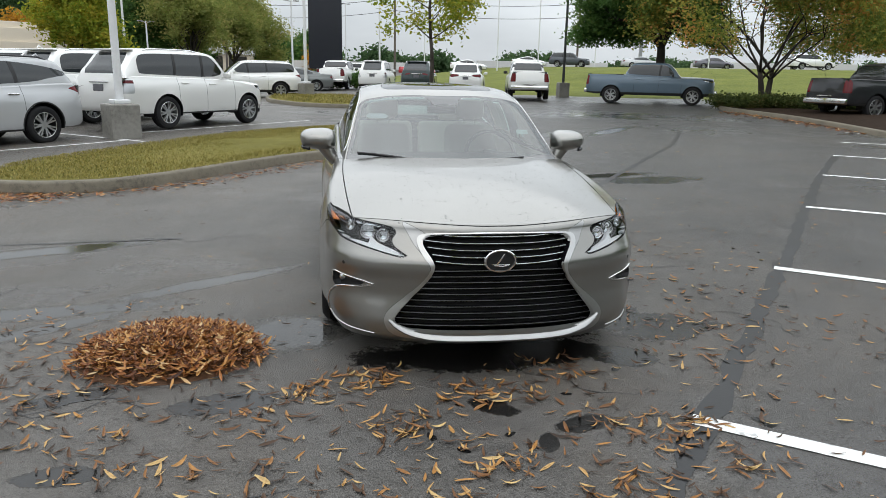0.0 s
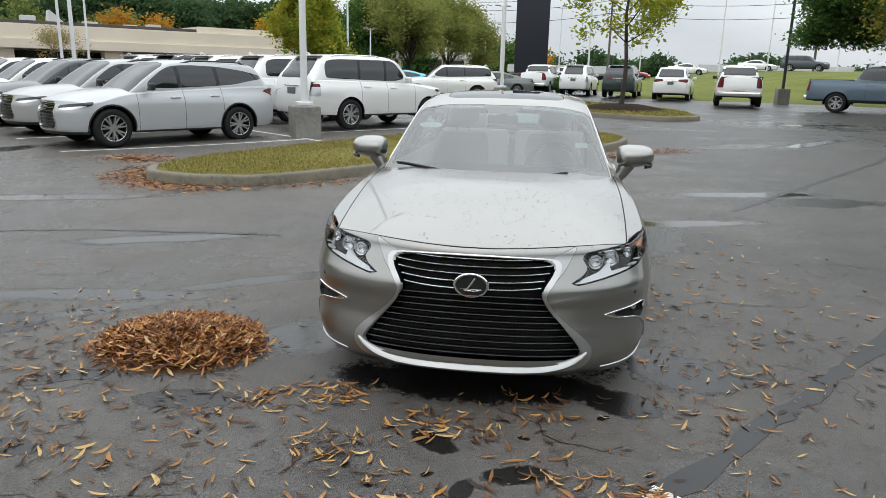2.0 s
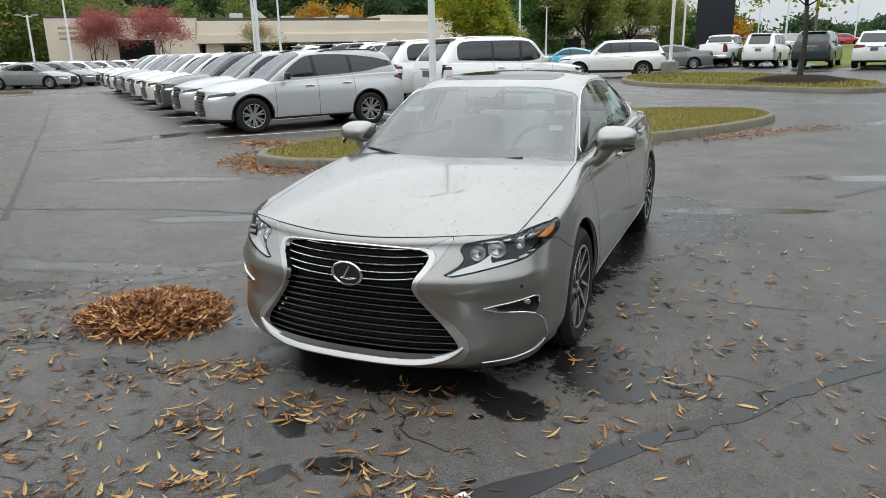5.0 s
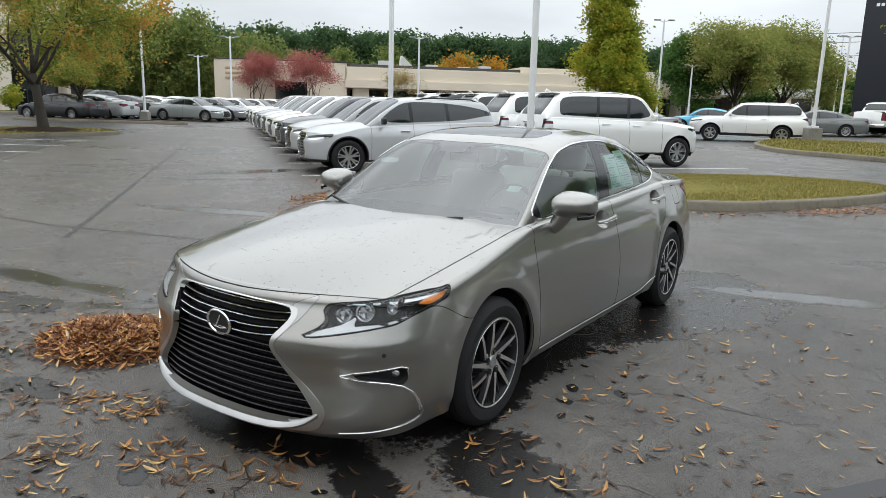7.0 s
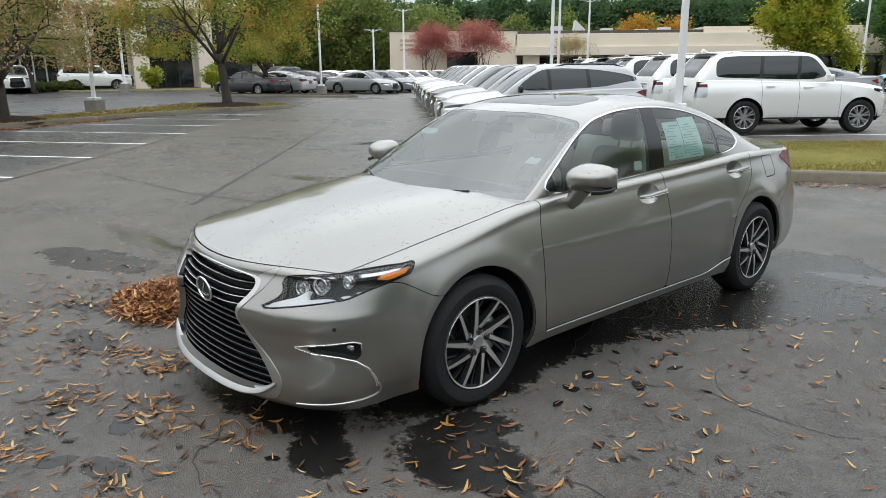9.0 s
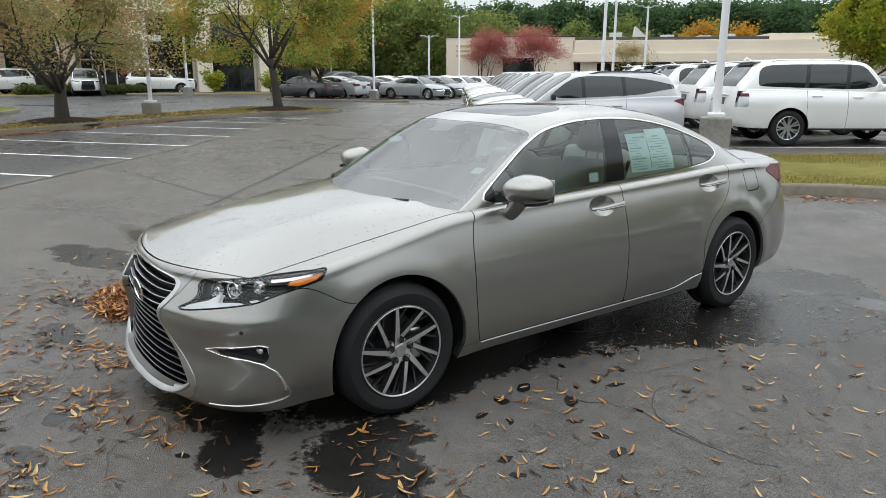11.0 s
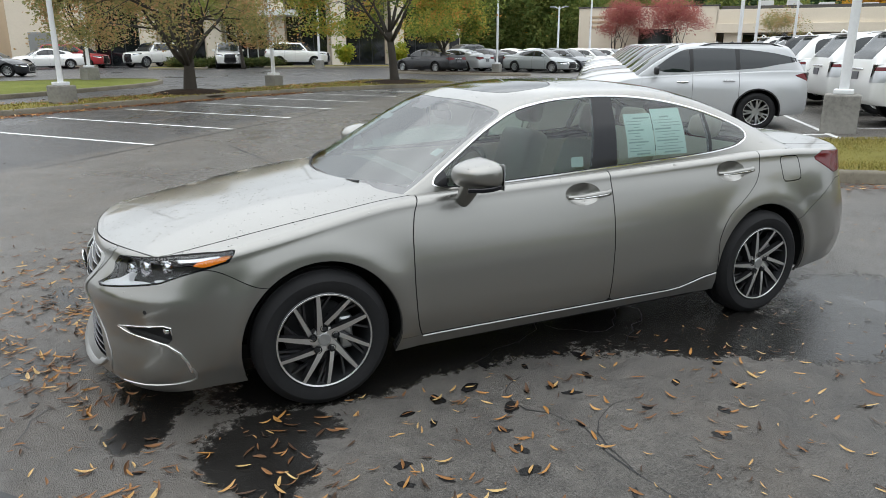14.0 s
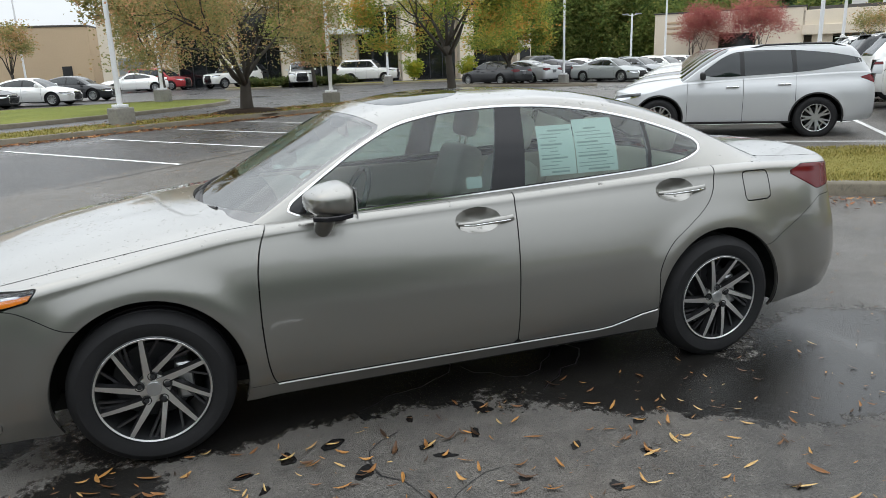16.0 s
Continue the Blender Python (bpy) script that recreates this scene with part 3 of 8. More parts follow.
# ---- the sedan ----
DASH = plain("dashboard_top", (0.26, 0.25, 0.235), 0.55, 0.0, 0.1, 30)
SEDAN = dict(
    wb=2.82, axle_z=0.335, arch=0.385,
    plan=[(0, -1.02), (0.16, -1.014), (0.32, -0.993), (0.47, -0.952), (0.62, -0.89), (0.72, -0.825), (0.80, -0.745), (0.853, -0.655), (0.886, -0.54), (0.904, -0.38), (0.913, -0.18), (0.915, 0.0), (0.908, 0.35), (0.905, 0.9), (0.908, 1.6), (0.910, 2.2), (0.911, 2.82), (0.896, 3.2), (0.864, 3.48), (0.785, 3.70), (0.62, 3.83), (0.35, 3.895), (0, 3.91)],
    inset=[(0.15, 0.075), (0.22, 0.045), (0.30, 0.012), (0.42, 0.0), (0.58, 0.004), (0.70, 0.02), (0.80, 0.045), (0.88, 0.072), (0.98, 0.115), (1.05, 0.14)],
    inset_front=[(0.15, 0.06), (0.21, 0.012), (0.27, 0.0), (0.34, 0.008), (0.42, 0.021), (0.50, 0.018), (0.565, 0.008), (0.595, 0.011), (0.64, 0.036), (0.70, 0.071), (0.78, 0.12), (0.88, 0.2)],
    inset_rear=[(0.18, 0.12), (0.30, 0.03), (0.45, 0.0), (0.60, 0.01), (0.75, 0.045), (0.90, 0.075), (1.02, 0.09), (1.1, 0.08)],
    bottom=[(-1, 0.165), (-0.7, 0.17), (-0.4, 0.19), (0.3, 0.2), (2.3, 0.215), (3.1, 0.24), (3.6, 0.27), (3.95, 0.28)],
    top=[(-1.03, 0.735), (-0.9, 0.778), (-0.75, 0.822), (-0.5, 0.882), (-0.2, 0.935), (0.1, 0.974), (0.35, 0.998), (0.6, 1.008), (2.9, 1.04), (3.2, 1.055), (3.5, 1.05), (3.75, 1.045), (3.95, 1.03)],
    edge=[(-1.03, 0.718), (-0.88, 0.738), (-0.7, 0.766), (-0.5, 0.803), (-0.2, 0.858), (0.1, 0.907), (0.4, 0.945), (0.7, 0.960), (1.2, 0.975), (1.8, 0.992), (2.4, 1.012), (2.8, 1.025), (3.1, 1.02), (3.4, 1.0), (3.7, 0.98), (3.95, 0.97)],
    edge_x=0.78, crown=2.6, fillet=0.05, nose=0.62, tail=0.6, flare=0.012,
    cabin=dict(
        roof=[(0.24, 0.955), (0.36, 1.025), (0.5, 1.105), (0.713, 1.225), (0.864, 1.308), (1.0, 1.372), (1.15, 1.415), (1.35, 1.442), (1.6, 1.455), (1.9, 1.455), (2.2, 1.433), (2.45, 1.393), (2.7, 1.325), (2.95, 1.22), (3.15, 1.125), (3.32, 1.04)],
        rail_x=[(0.24, 0.76), (0.45, 0.748), (0.7, 0.700), (1.0, 0.640), (1.25, 0.603), (1.5, 0.585), (1.9, 0.578), (2.3, 0.572), (2.6, 0.575), (2.9, 0.60), (3.15, 0.635), (3.32, 0.66)],
        rail_z=[(0.24, 0.86), (0.45, 0.945), (0.7, 1.09), (0.95, 1.238), (1.15, 1.33), (1.35, 1.382), (1.6, 1.408), (1.9, 1.408), (2.2, 1.380), (2.45, 1.33), (2.7, 1.255), (2.95, 1.152), (3.15, 1.06), (3.32, 0.99)],
        belt_x=[(0.24, 0.775), (0.6, 0.772), (1.6, 0.766), (2.5, 0.762), (3.0, 0.765), (3.32, 0.76)],
        belt_z=[(0.24, 0.85), (0.45, 0.90), (0.7, 0.925), (1.2, 0.945), (1.8, 0.962), (2.4, 0.982), (2.8, 1.0), (3.32, 1.0)],
        crown=3.0, bulge=0.03),
)


def build_sedan():
    s = SEDAN
    car = thing("sedan_car", "silver metallic four-door sedan wet with rain, parked on wet asphalt", "car")
    F = CarForm(s, 0.022, 44, 26, 0.022, 20)
    lo, cab = F.lower, F.cabin
    G = 0.003
    az = s["axle_z"]

    def arch(sh):
        x, y, z = sh.xyz
        d = np.minimum(np.hypot(y, z - az), np.hypot(y - s["wb"], z - az))
        return np.where(np.abs(x) > 0.45, s["arch"] - d, -1.0)

    lo = lo.cut(arch(lo))
    for y in (0, s["wb"]):
        for side in (1, -1):
            o = wheel_arch_liner("wheel_arch_liner", F, y, s["arch"], car, 0.88)
            if side < 0:
                o.matrix_basis = Matrix.Diagonal((-1, 1, 1, 1))
            bm = bmesh.new()
            pts, ups = [], []
            for k in range(31):
                a = -0.28 + (math.pi + 0.56) * k / 30
                yy, zz = y + (s["arch"] + 0.002) * math.cos(a), az + (s["arch"] + 0.002) * math.sin(a)
                p, n = F.on_side(yy, zz)
                pts.append((side * (p.x - 0.013), yy, zz))
                ups.append((side, 0, 0))
            strip(bm, pts, ups, 0.010, 0.014)
            bmesh.ops.recalc_face_normals(bm, faces=bm.faces)
            part("arch_lip", bm, PAINT, car, smooth=True, angle=40)

    # grille opening in the nose
    spindle = round_poly([(0.375, 0.738), (0.398, 0.69), (0.328, 0.592), (0.362, 0.51), (0.545, 0.305), (0.53, 0.255), (0.45, 0.238), (-0.45, 0.238), (-0.53, 0.255), (-0.545, 0.305), (-0.362, 0.51), (-0.328, 0.592), (-0.398, 0.69), (-0.375, 0.738)], 2)

    def grille(sh):
        x, y, z = sh.xyz
        return np.where(y < -0.6, sd_poly(x, z, spindle), 1.0)

    gr, lo = lo.split(grille, 0.0)
    gr.part("grille_back", DARKIN, car, "dark grille opening", lift=-0.075, flange=0)
    # bright frame round the grille
    low_w = lambda sh: grille(sh) - (0.016 + 0.03 * smooth01(-sh.xyz[2], -0.50, -0.30) + 0.012 * smooth01(sh.xyz[2], 0.55, 0.62)) * (1 - 0.93 * smooth01(sh.xyz[2], 0.722, 0.738))
    rim, lo = lo.split(low_w, 0.001)
    rim.part("grille_frame", SATIN, car, "bright spindle-shaped grille surround", lift=0.004, flange=0.03)
    # inner wall of the opening
    pts, ups = [], []
    ring = [tuple(p) for p in spindle] + [tuple(spindle[0])]
    v = F.lower.v
    front = v[(v[:, 1] < -0.55)]

    def nose_y(x, z):
        k = np.argsort((front[:, 0] - x) ** 2 + (front[:, 2] - z) ** 2)[:4]
        w = 1 / (1e-4 + (front[k, 0] - x) ** 2 + (front[k, 2] - z) ** 2)
        return float((front[k, 1] * w).sum() / w.sum())

    vs, fs = [], []
    for i, (x, z) in enumerate(ring):
        y = nose_y(x, z)
        vs += [(x, y + 0.002, z), (x * 0.97, y + 0.08, z)]
        if i:
            fs.append((2 * i - 2, 2 * i - 1, 2 * i + 1, 2 * i))
    link_mesh("grille_wall", vs, fs, GLOSSBLACK, car)
    # slats follow the nose
    half = lambda z: float(np.interp(z, [0.238, 0.30, 0.51, 0.592, 0.68, 0.735], [0.50, 0.538, 0.360, 0.330, 0.388, 0.375]))
    nsl = 15
    for k in range(nsl):
        z = 0.264 + (0.715 - 0.264) * k / (nsl - 1)
        bm = bmesh.new()
        P, U = [], []
        h = half(z) - 0.004
        up = z > 0.555
        for i in range(25):
            x = -h + 2 * h * i / 24
            bow = (0.016 if up else 0.004) * (abs(x) / h) ** 3 * (1 if up else -1)
            P.append((x, nose_y(x, z) + 0.048, z + bow))
            U.append((0, -1, 0.25))
        strip(bm, P, U, 0.0165 if up else 0.0155, 0.03)
        bmesh.ops.recalc_face_normals(bm, faces=bm.faces)
        part("grille_slat", bm, GLOSSBLACK, car, smooth=True, angle=30)
        bm = bmesh.new()
        strip(bm, [(p[0], p[1] - 0.0155, p[2] + 0.004) for p in P], U, 0.0042 if up else 0.003, 0.004)
        bmesh.ops.recalc_face_normals(bm, faces=bm.faces)
        part("slat_edge", bm, REFLECT if up else GREYRIM, car)
    # chrome bar under the bonnet edge
    bm = bmesh.new()
    P, U = [], []
    for i in range(31):
        x = -0.37 + 0.74 * i / 30
        z = 0.742 - 0.012 * (abs(x) / 0.4) ** 2
        P.append((x, nose_y(x, z) + 0.003, z))
        U.append((0, -1, 0.5))
    strip(bm, P, U, 0.010, 0.012)
    bmesh.ops.recalc_face_normals(bm, faces=bm.faces)
    part("grille_top_bar", bm, CHROME, car, smooth=True, angle=40)
    bm = bmesh.new()
    P, U, Wd = [], [], []
    for i in range(41):
        x = -0.56 + 1.12 * i / 40
        z = 0.214 + 0.075 * (abs(x) / 0.56) ** 6
        P.append((x, nose_y(x, z) - 0.006, z))
        U.append((0.25 * x, -0.62, 0.78))
        Wd.append(0.050 - 0.036 * (abs(x) / 0.56) ** 6)
    strip(bm, P, U, Wd, 0.014)
    bmesh.ops.recalc_face_normals(bm, faces=bm.faces)
    part("lower_lip", bm, LIPMETAL, car, "bright lip below the grille", smooth=True, angle=40)
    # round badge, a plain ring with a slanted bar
    by = nose_y(0.0, 0.609)
    bm = bmesh.new()
    lathe(bm, [(-0.011, 0.068), (-0.013, 0.0)], 36, "y")
    badge = part("badge", bm, DARKIN, car, "round black badge with a chrome ring", smooth=True)
    bm = bmesh.new()
    lathe(bm, [(-0.006, 0.070), (-0.013, 0.073), (-0.021, 0.069), (-0.021, 0.063), (-0.012, 0.060)], 40, "y")
    part("badge_ring", bm, CHROME, badge, smooth=True, angle=40)
    bm = bmesh.new()
    strip(bm, [(-0.018, -0.016, -0.028), (0.0, -0.017, 0.01), (0.016, -0.016, 0.045)], [(0, -1, 0)] * 3, [0.006, 0.008, 0.006], 0.006)
    strip(bm, [(-0.030, -0.016, -0.028), (0.012, -0.017, -0.033), (0.042, -0.016, -0.022)], [(0, -1, 0)] * 3, [0.005, 0.008, 0.006], 0.006)
    bmesh.ops.recalc_face_normals(bm, faces=bm.faces)
    part("badge_bar", bm, CHROME, badge)
    badge.matrix_basis = pose(0, by + 0.030, 0.609, 6) @ Matrix.Diagonal((1.17, 0.6, 0.86, 1))

    # headlamps, in arc along the nose and height
    ax = F.arc_x
    out = F.arc_at(-0.37)
    a0 = ax(0.47)
    a1, a2 = a0 + 0.175, a0 + 0.382
    lamp = np.array([(a0 - 0.01, 0.620), (a0 + 0.09, 0.668), (a1 - 0.065, 0.700), (a1 - 0.088, 0.732), (a1 - 0.065, 0.757), (a1 + 0.02, 0.768), (a2, 0.780), (out - 0.05, 0.803), (out + 0.005, 0.810), (out - 0.03, 0.762), (a2 + 0.17, 0.714), (a2 + 0.06, 0.680), (a1 + 0.06, 0.650), (a0 + 0.06, 0.623)])

    def head(sh):
        return sd_poly(np.abs(sh.arc), sh.v[:, 2], lamp)

    hl, lo = lo.split(head, 0.002)
    for side in (1, -1):
        one = hl.cut(-side * hl.arc)
        lens = one.part("headlamp", CLEAR, car, "clear headlamp with amber corner and white light strip", lift=0.001, flange=0.0)
        lens.visible_shadow = False
        one.part("housing", DARKIN, lens, lift=-0.055, flange=0)
        lip = one.cut(-(head(one) + 0.006))
        lip.part("bezel", GLOSSBLACK, lens, lift=-0.0015, flange=0.02)
        # white light guide along the lower edge
        drl = np.array([(a0 - 0.005, 0.621), (a0 + 0.09, 0.655), (a1 + 0.01, 0.680), (a1 + 0.085, 0.716), (a1 + 0.06, 0.675), (a2 + 0.0, 0.686), (a2 + 0.10, 0.705), (a2 + 0.155, 0.721), (a2 + 0.14, 0.709), (a2 + 0.05, 0.681), (a1 + 0.06, 0.653), (a0 + 0.05, 0.625)])
        fn = lambda sh: sd_poly(np.abs(sh.arc), sh.v[:, 2], drl)
        one.cut(fn(one)).part("light_guide", WHITELENS, lens, "white light strip", lift=-0.004, flange=0.03)
        amb = np.array([(a2 + 0.215, 0.752), (a2 + 0.24, 0.780), (out - 0.03, 0.802), (out - 0.004, 0.803), (out - 0.05, 0.758), (a2 + 0.265, 0.745)])
        one.cut(sd_poly(np.abs(one.arc), one.v[:, 2], amb)).part("amber_reflector", AMBER, lens, "amber corner reflector", lift=-0.024, flange=0.02)
        brow = np.array([(a1 + 0.02, 0.762), (a2, 0.775), (out - 0.06, 0.799), (out - 0.07, 0.791), (a2 + 0.03, 0.774), (a1 + 0.03, 0.752)])
        one.cut(sd_poly(np.abs(one.arc), one.v[:, 2], brow)).part("chrome_brow", REFLECT, lens, lift=-0.010, flange=0.02)
        for k, (aa, zz, rr) in enumerate(((a1 + 0.005, 0.722, 0.034), (a1 + 0.115, 0.732, 0.040), (a2 + 0.06, 0.745, 0.024))):
            p, n = F.at_arc(side * aa, zz)
            for nm, prof, mat in (("projector", [(0.012, 0.0), (0.010, rr * 0.5), (0.0, rr * 0.82)], CLEAR), ("projector_ring", [(0.0, rr * 0.80), (0.006, rr * 0.9), (0.003, rr * 1.05), (-0.02, rr * 1.1)], REFLECT), ("projector_bowl", [(-0.012, 0.0), (-0.008, rr * 0.5), (0.0, rr * 0.8)], REFLECT)):
                bm = bmesh.new()
                lathe(bm, prof, 24, "z")
                o = part(nm, bm, mat, lens, smooth=True)
                q = Vector((n.x * 0.5, -1, 0.05)).normalized()
                o.matrix_basis = Matrix.Translation(p - n * 0.033) @ q.to_track_quat("Z", "Y").to_matrix().to_4x4()

    # bright wedges from the grille corners up to the bonnet
    wedge = np.array([(ax(0.535), 0.790), (ax(0.505), 0.750), (ax(0.455), 0.685), (ax(0.37), 0.607), (ax(0.345), 0.585), (ax(0.385), 0.64), (ax(0.425), 0.70), (ax(0.43), 0.722), (ax(0.40), 0.738), (ax(0.46), 0.766)])
    wd, lo = lo.split(lambda sh: sd_poly(np.abs(sh.arc), sh.v[:, 2], wedge), 0.001)
    for side in (1, -1):
        wd.cut(-side * wd.arc).part("chrome_wedge", LIPMETAL, car, "bright metal wedge beside the grille", lift=0.002, flange=0.01)

    # fog lamp pockets
    f0, f1 = ax(0.655), F.arc_at(-0.665)
    fog = np.array([(f0 + 0.02, 0.468), (f1 - 0.03, 0.497), (f1 + 0.002, 0.490), (f1 + 0.006, 0.440), (f1 - 0.02, 0.417), (f1 - 0.09, 0.436), (f0 + 0.06, 0.455)])
    ff = lambda sh: sd_poly(np.abs(sh.arc), sh.v[:, 2], fog)
    fg, lo = lo.split(ff, 0.0)

    def arc_strip(name, side, route, wide, material, owner):
        """A bright moulding laid along the bumper through points of arc and height."""
        n, P, U = 34, [], []
        for i in range(n):
            q = i / (n - 1) * (len(route) - 1)
            j = min(int(q), len(route) - 2)
            aa, zz = (route[j][k] + (route[j + 1][k] - route[j][k]) * (q - j) for k in (0, 1))
            p, w = F.at_arc(side * aa, zz)
            P.append(p + w * 0.002)
            U.append(w)
        bm = bmesh.new()
        strip(bm, P, U, [wide[0] + (wide[1] - wide[0]) * i / (n - 1) for i in range(n)], 0.008)
        bmesh.ops.recalc_face_normals(bm, faces=bm.faces)
        return part(name, bm, material, owner, smooth=True, angle=40)

    for side in (1, -1):
        fo = fg.cut(-side * fg.arc).part("fog_lamp_pocket", BLACK, car, "black fog lamp pocket with chrome edges", lift=-0.04, flange=-0.042)
        arc_strip("chrome_edge", side, [(f0 - 0.012, 0.468), (f0 + 0.05, 0.480), (f1 - 0.03, 0.501), (f1 + 0.004, 0.492), (f1 + 0.006, 0.462)], (0.006, 0.007), CHROME, fo)
        arc_strip("chrome_edge", side, [(f0 - 0.012, 0.466), (f0 + 0.06, 0.448), (f1 - 0.09, 0.430), (f1 - 0.02, 0.410), (f1 + 0.035, 0.372), (f1 + 0.064, 0.325), (f1 + 0.074, 0.285)], (0.006, 0.014), CHROME, fo)
        p, n = F.at_arc(side * (f1 - 0.045), 0.462)
        bm = bmesh.new()
        lathe(bm, [(0.006, 0.0), (0.004, 0.012), (0.0, 0.02), (-0.02, 0.022)], 20, "z")
        o = part("fog_lamp", bm, REFLECT, fo, smooth=True)
        o.matrix_basis = Matrix.Translation(p - n * 0.03) @ Vector((n.x * 0.6, -1, 0)).normalized().to_track_quat("Z", "Y").to_matrix().to_4x4()
        # parking sensor
        p, n = F.at_arc(side * (f1 - 0.108), 0.561)
        bm = bmesh.new()
        lathe(bm, [(0.001, 0.0), (0.001, 0.009), (-0.002, 0.0105)], 16, "z")
        o = part("parking_sensor", bm, BLACK, car)
        o.matrix_basis = Matrix.Translation(p + n * 0.0008) @ n.to_track_quat("Z", "Y").to_matrix().to_4x4()
        # bright strip along the lower edge of the bumper
        arc_strip("bumper_trim", side, [(f1 + 0.076, 0.300), (f1 + 0.092, 0.272), (f1 + 0.088, 0.248), (f1 + 0.06, 0.234), (f1, 0.224), (f1 - 0.08, 0.217), (f1 - 0.16, 0.211), (ax(0.64), 0.206)], (0.012, 0.005), SATIN, car)

    # bonnet
    side_x = pchip([(-1.0, 0.685), (-0.75, 0.724), (-0.57, 0.742), (-0.2, 0.760), (0.1, 0.766), (0.35, 0.760), (0.6, 0.752)])

    def hood(sh):
        x, y, z = sh.xyz
        edge = np.abs(x) - side_x(y)
        up = np.where(sh.v[:, 5] > 0.30, -1.0, 1.0)
        nose = (F.y0 + 0.112 + 0.46 * np.abs(x) ** 2.2) - y
        back = y - (0.232 + 0.36 * (np.abs(x) / 0.74) ** 2.2)
        return np.maximum.reduce([edge, nose, back, up * 0.2])

    bon, lo = lo.split(hood, G)
    for k, sg in enumerate((-1, 1)):
        # two soft creases down the bonnet
        x, y, z = bon.xyz
        c = 0.40 + 0.12 * (y + 0.9) / 1.2
        bon.v[:, 2] += 0.006 * np.exp(-((x * sg - c) / 0.05) ** 2) * smooth01(y, -0.85, -0.4)
    bon.part("bonnet", PAINT, car, "silver bonnet with rain drops")

    # cowl
    cow, lo = lo.split(lambda sh: np.maximum.reduce([0.08 - sh.xyz[1], sh.xyz[1] - 0.62, np.abs(sh.xyz[0]) - 0.752, 0.6 - sh.v[:, 5]]), 0.0)
    corner, cow = cow.split(lambda sh: 0.60 + 0.12 * smooth01(sh.xyz[1], 0.5, 0.3) - np.abs(sh.xyz[0]), 0.0)
    for side in (1, -1):
        corner.cut(-side * corner.xyz[0]).largest().part("cowl_corner", PAINT, car, flange=0)
    cow.part("cowl", BLACK, car, lift=-0.018, flange=0)
    # under the cabin nothing of the deck remains
    lo = lo.cut(-np.maximum.reduce([0.3 - lo.xyz[1], lo.xyz[1] - 3.12, np.abs(lo.xyz[0]) - 0.745, 0.5 - lo.v[:, 5]]))

    # tail lamps
    t0 = F.arc_at(3.345)
    tl = np.array([(t0 - 0.01, 0.955), (t0 + 0.11, 0.992), (t0 + 0.42, 0.978), (t0 + 0.62, 0.965), (t0 + 0.62, 0.915), (t0 + 0.38, 0.86), (t0 + 0.21, 0.848), (t0 + 0.10, 0.90)])
    tail, lo = lo.split(lambda sh: sd_poly(np.abs(sh.arc), sh.v[:, 2], tl), 0.002)
    for side in (1, -1):
        tail.cut(-side * tail.arc).part("tail_lamp", RED, car, "dark red tail lamp", lift=0.004, flange=0.02)
    # fuel flap on the left flank
    fp_ = round_poly([(2.995, 0.838), (3.02, 0.836), (3.145, 0.836), (3.166, 0.842), (3.176, 0.965), (3.165, 0.982), (3.02, 0.986), (3.003, 0.98)], 2)
    ful, lo = lo.split(lambda sh: np.where(sh.xyz[0] > 0.4, sd_poly(sh.xyz[1], sh.xyz[2], fp_), 1.0), G)
    ful.part("fuel_flap", PAINT, car)

    # doors
    back_line = pchip([(0.2, 2.45), (0.41, 2.43), (0.52, 2.428), (0.6, 2.455), (0.68, 2.515), (0.74, 2.60), (0.80, 2.69), (0.85, 2.752), (0.92, 2.80), (1.05, 2.835), (1.2, 2.87)])
    front_line = pchip([(0.2, 0.515), (0.26, 0.50), (0.32, 0.478), (0.42, 0.463), (0.58, 0.457), (0.75, 0.462), (0.85, 0.477), (0.97, 0.522), (1.2, 0.6)])
    mid_line = lambda z: 1.645 + 0.04 * (z - 0.28)

    def rear_edge(sh):
        return sh.xyz[1] - back_line(sh.xyz[2])

    sill_z = 0.272
    fd = lambda sh: np.maximum.reduce([front_line(sh.xyz[2]) - sh.xyz[1], sh.xyz[1] - mid_line(sh.xyz[2]), sill_z - sh.xyz[2], 0.4 - np.abs(sh.xyz[0])])
    rd = lambda sh: np.maximum.reduce([mid_line(sh.xyz[2]) - sh.xyz[1], rear_edge(sh), sill_z + 0.07 * smooth01(sh.xyz[1], 2.1, 2.45) - sh.xyz[2], 0.4 - np.abs(sh.xyz[0])])
    doors = {}
    cups = []
    for cy, cz_ in ((1.475, 0.887), (2.565, 0.930)):
        fn = lambda sh: np.where(np.abs(sh.xyz[0]) > 0.4, np.hypot((sh.xyz[1] - cy) / 0.115, (sh.xyz[2] - cz_) / 0.058) - 1.0, 1.0) * 0.05
        cup, lo = lo.split(fn, 0.0)
        x, y, z = cup.xyz
        dep = 0.034 * np.clip(1 - ((y - cy) / 0.115) ** 2 - ((z - cz_) / 0.058) ** 2, 0, 1)
        cup.v[:, :3] -= cup.v[:, 3:6] * dep[:, None]
        cups.append(cup)
    for nm, fn in (("front_door", fd), ("rear_door", rd)):
        d, lo = lo.split(fn, G)
        for side in (1, -1):
            doors[nm, side] = d.cut(-side * d.xyz[0]).part(nm, PAINT, car, flange=0.02)
    # sills
    sl, lo = lo.split(lambda sh: np.maximum.reduce([sh.xyz[2] - sill_z - 0.07 * smooth01(sh.xyz[1], 2.1, 2.45), 0.2 - sh.xyz[1], sh.xyz[1] - 2.6, 0.4 - np.abs(sh.xyz[0])]), 0.001)
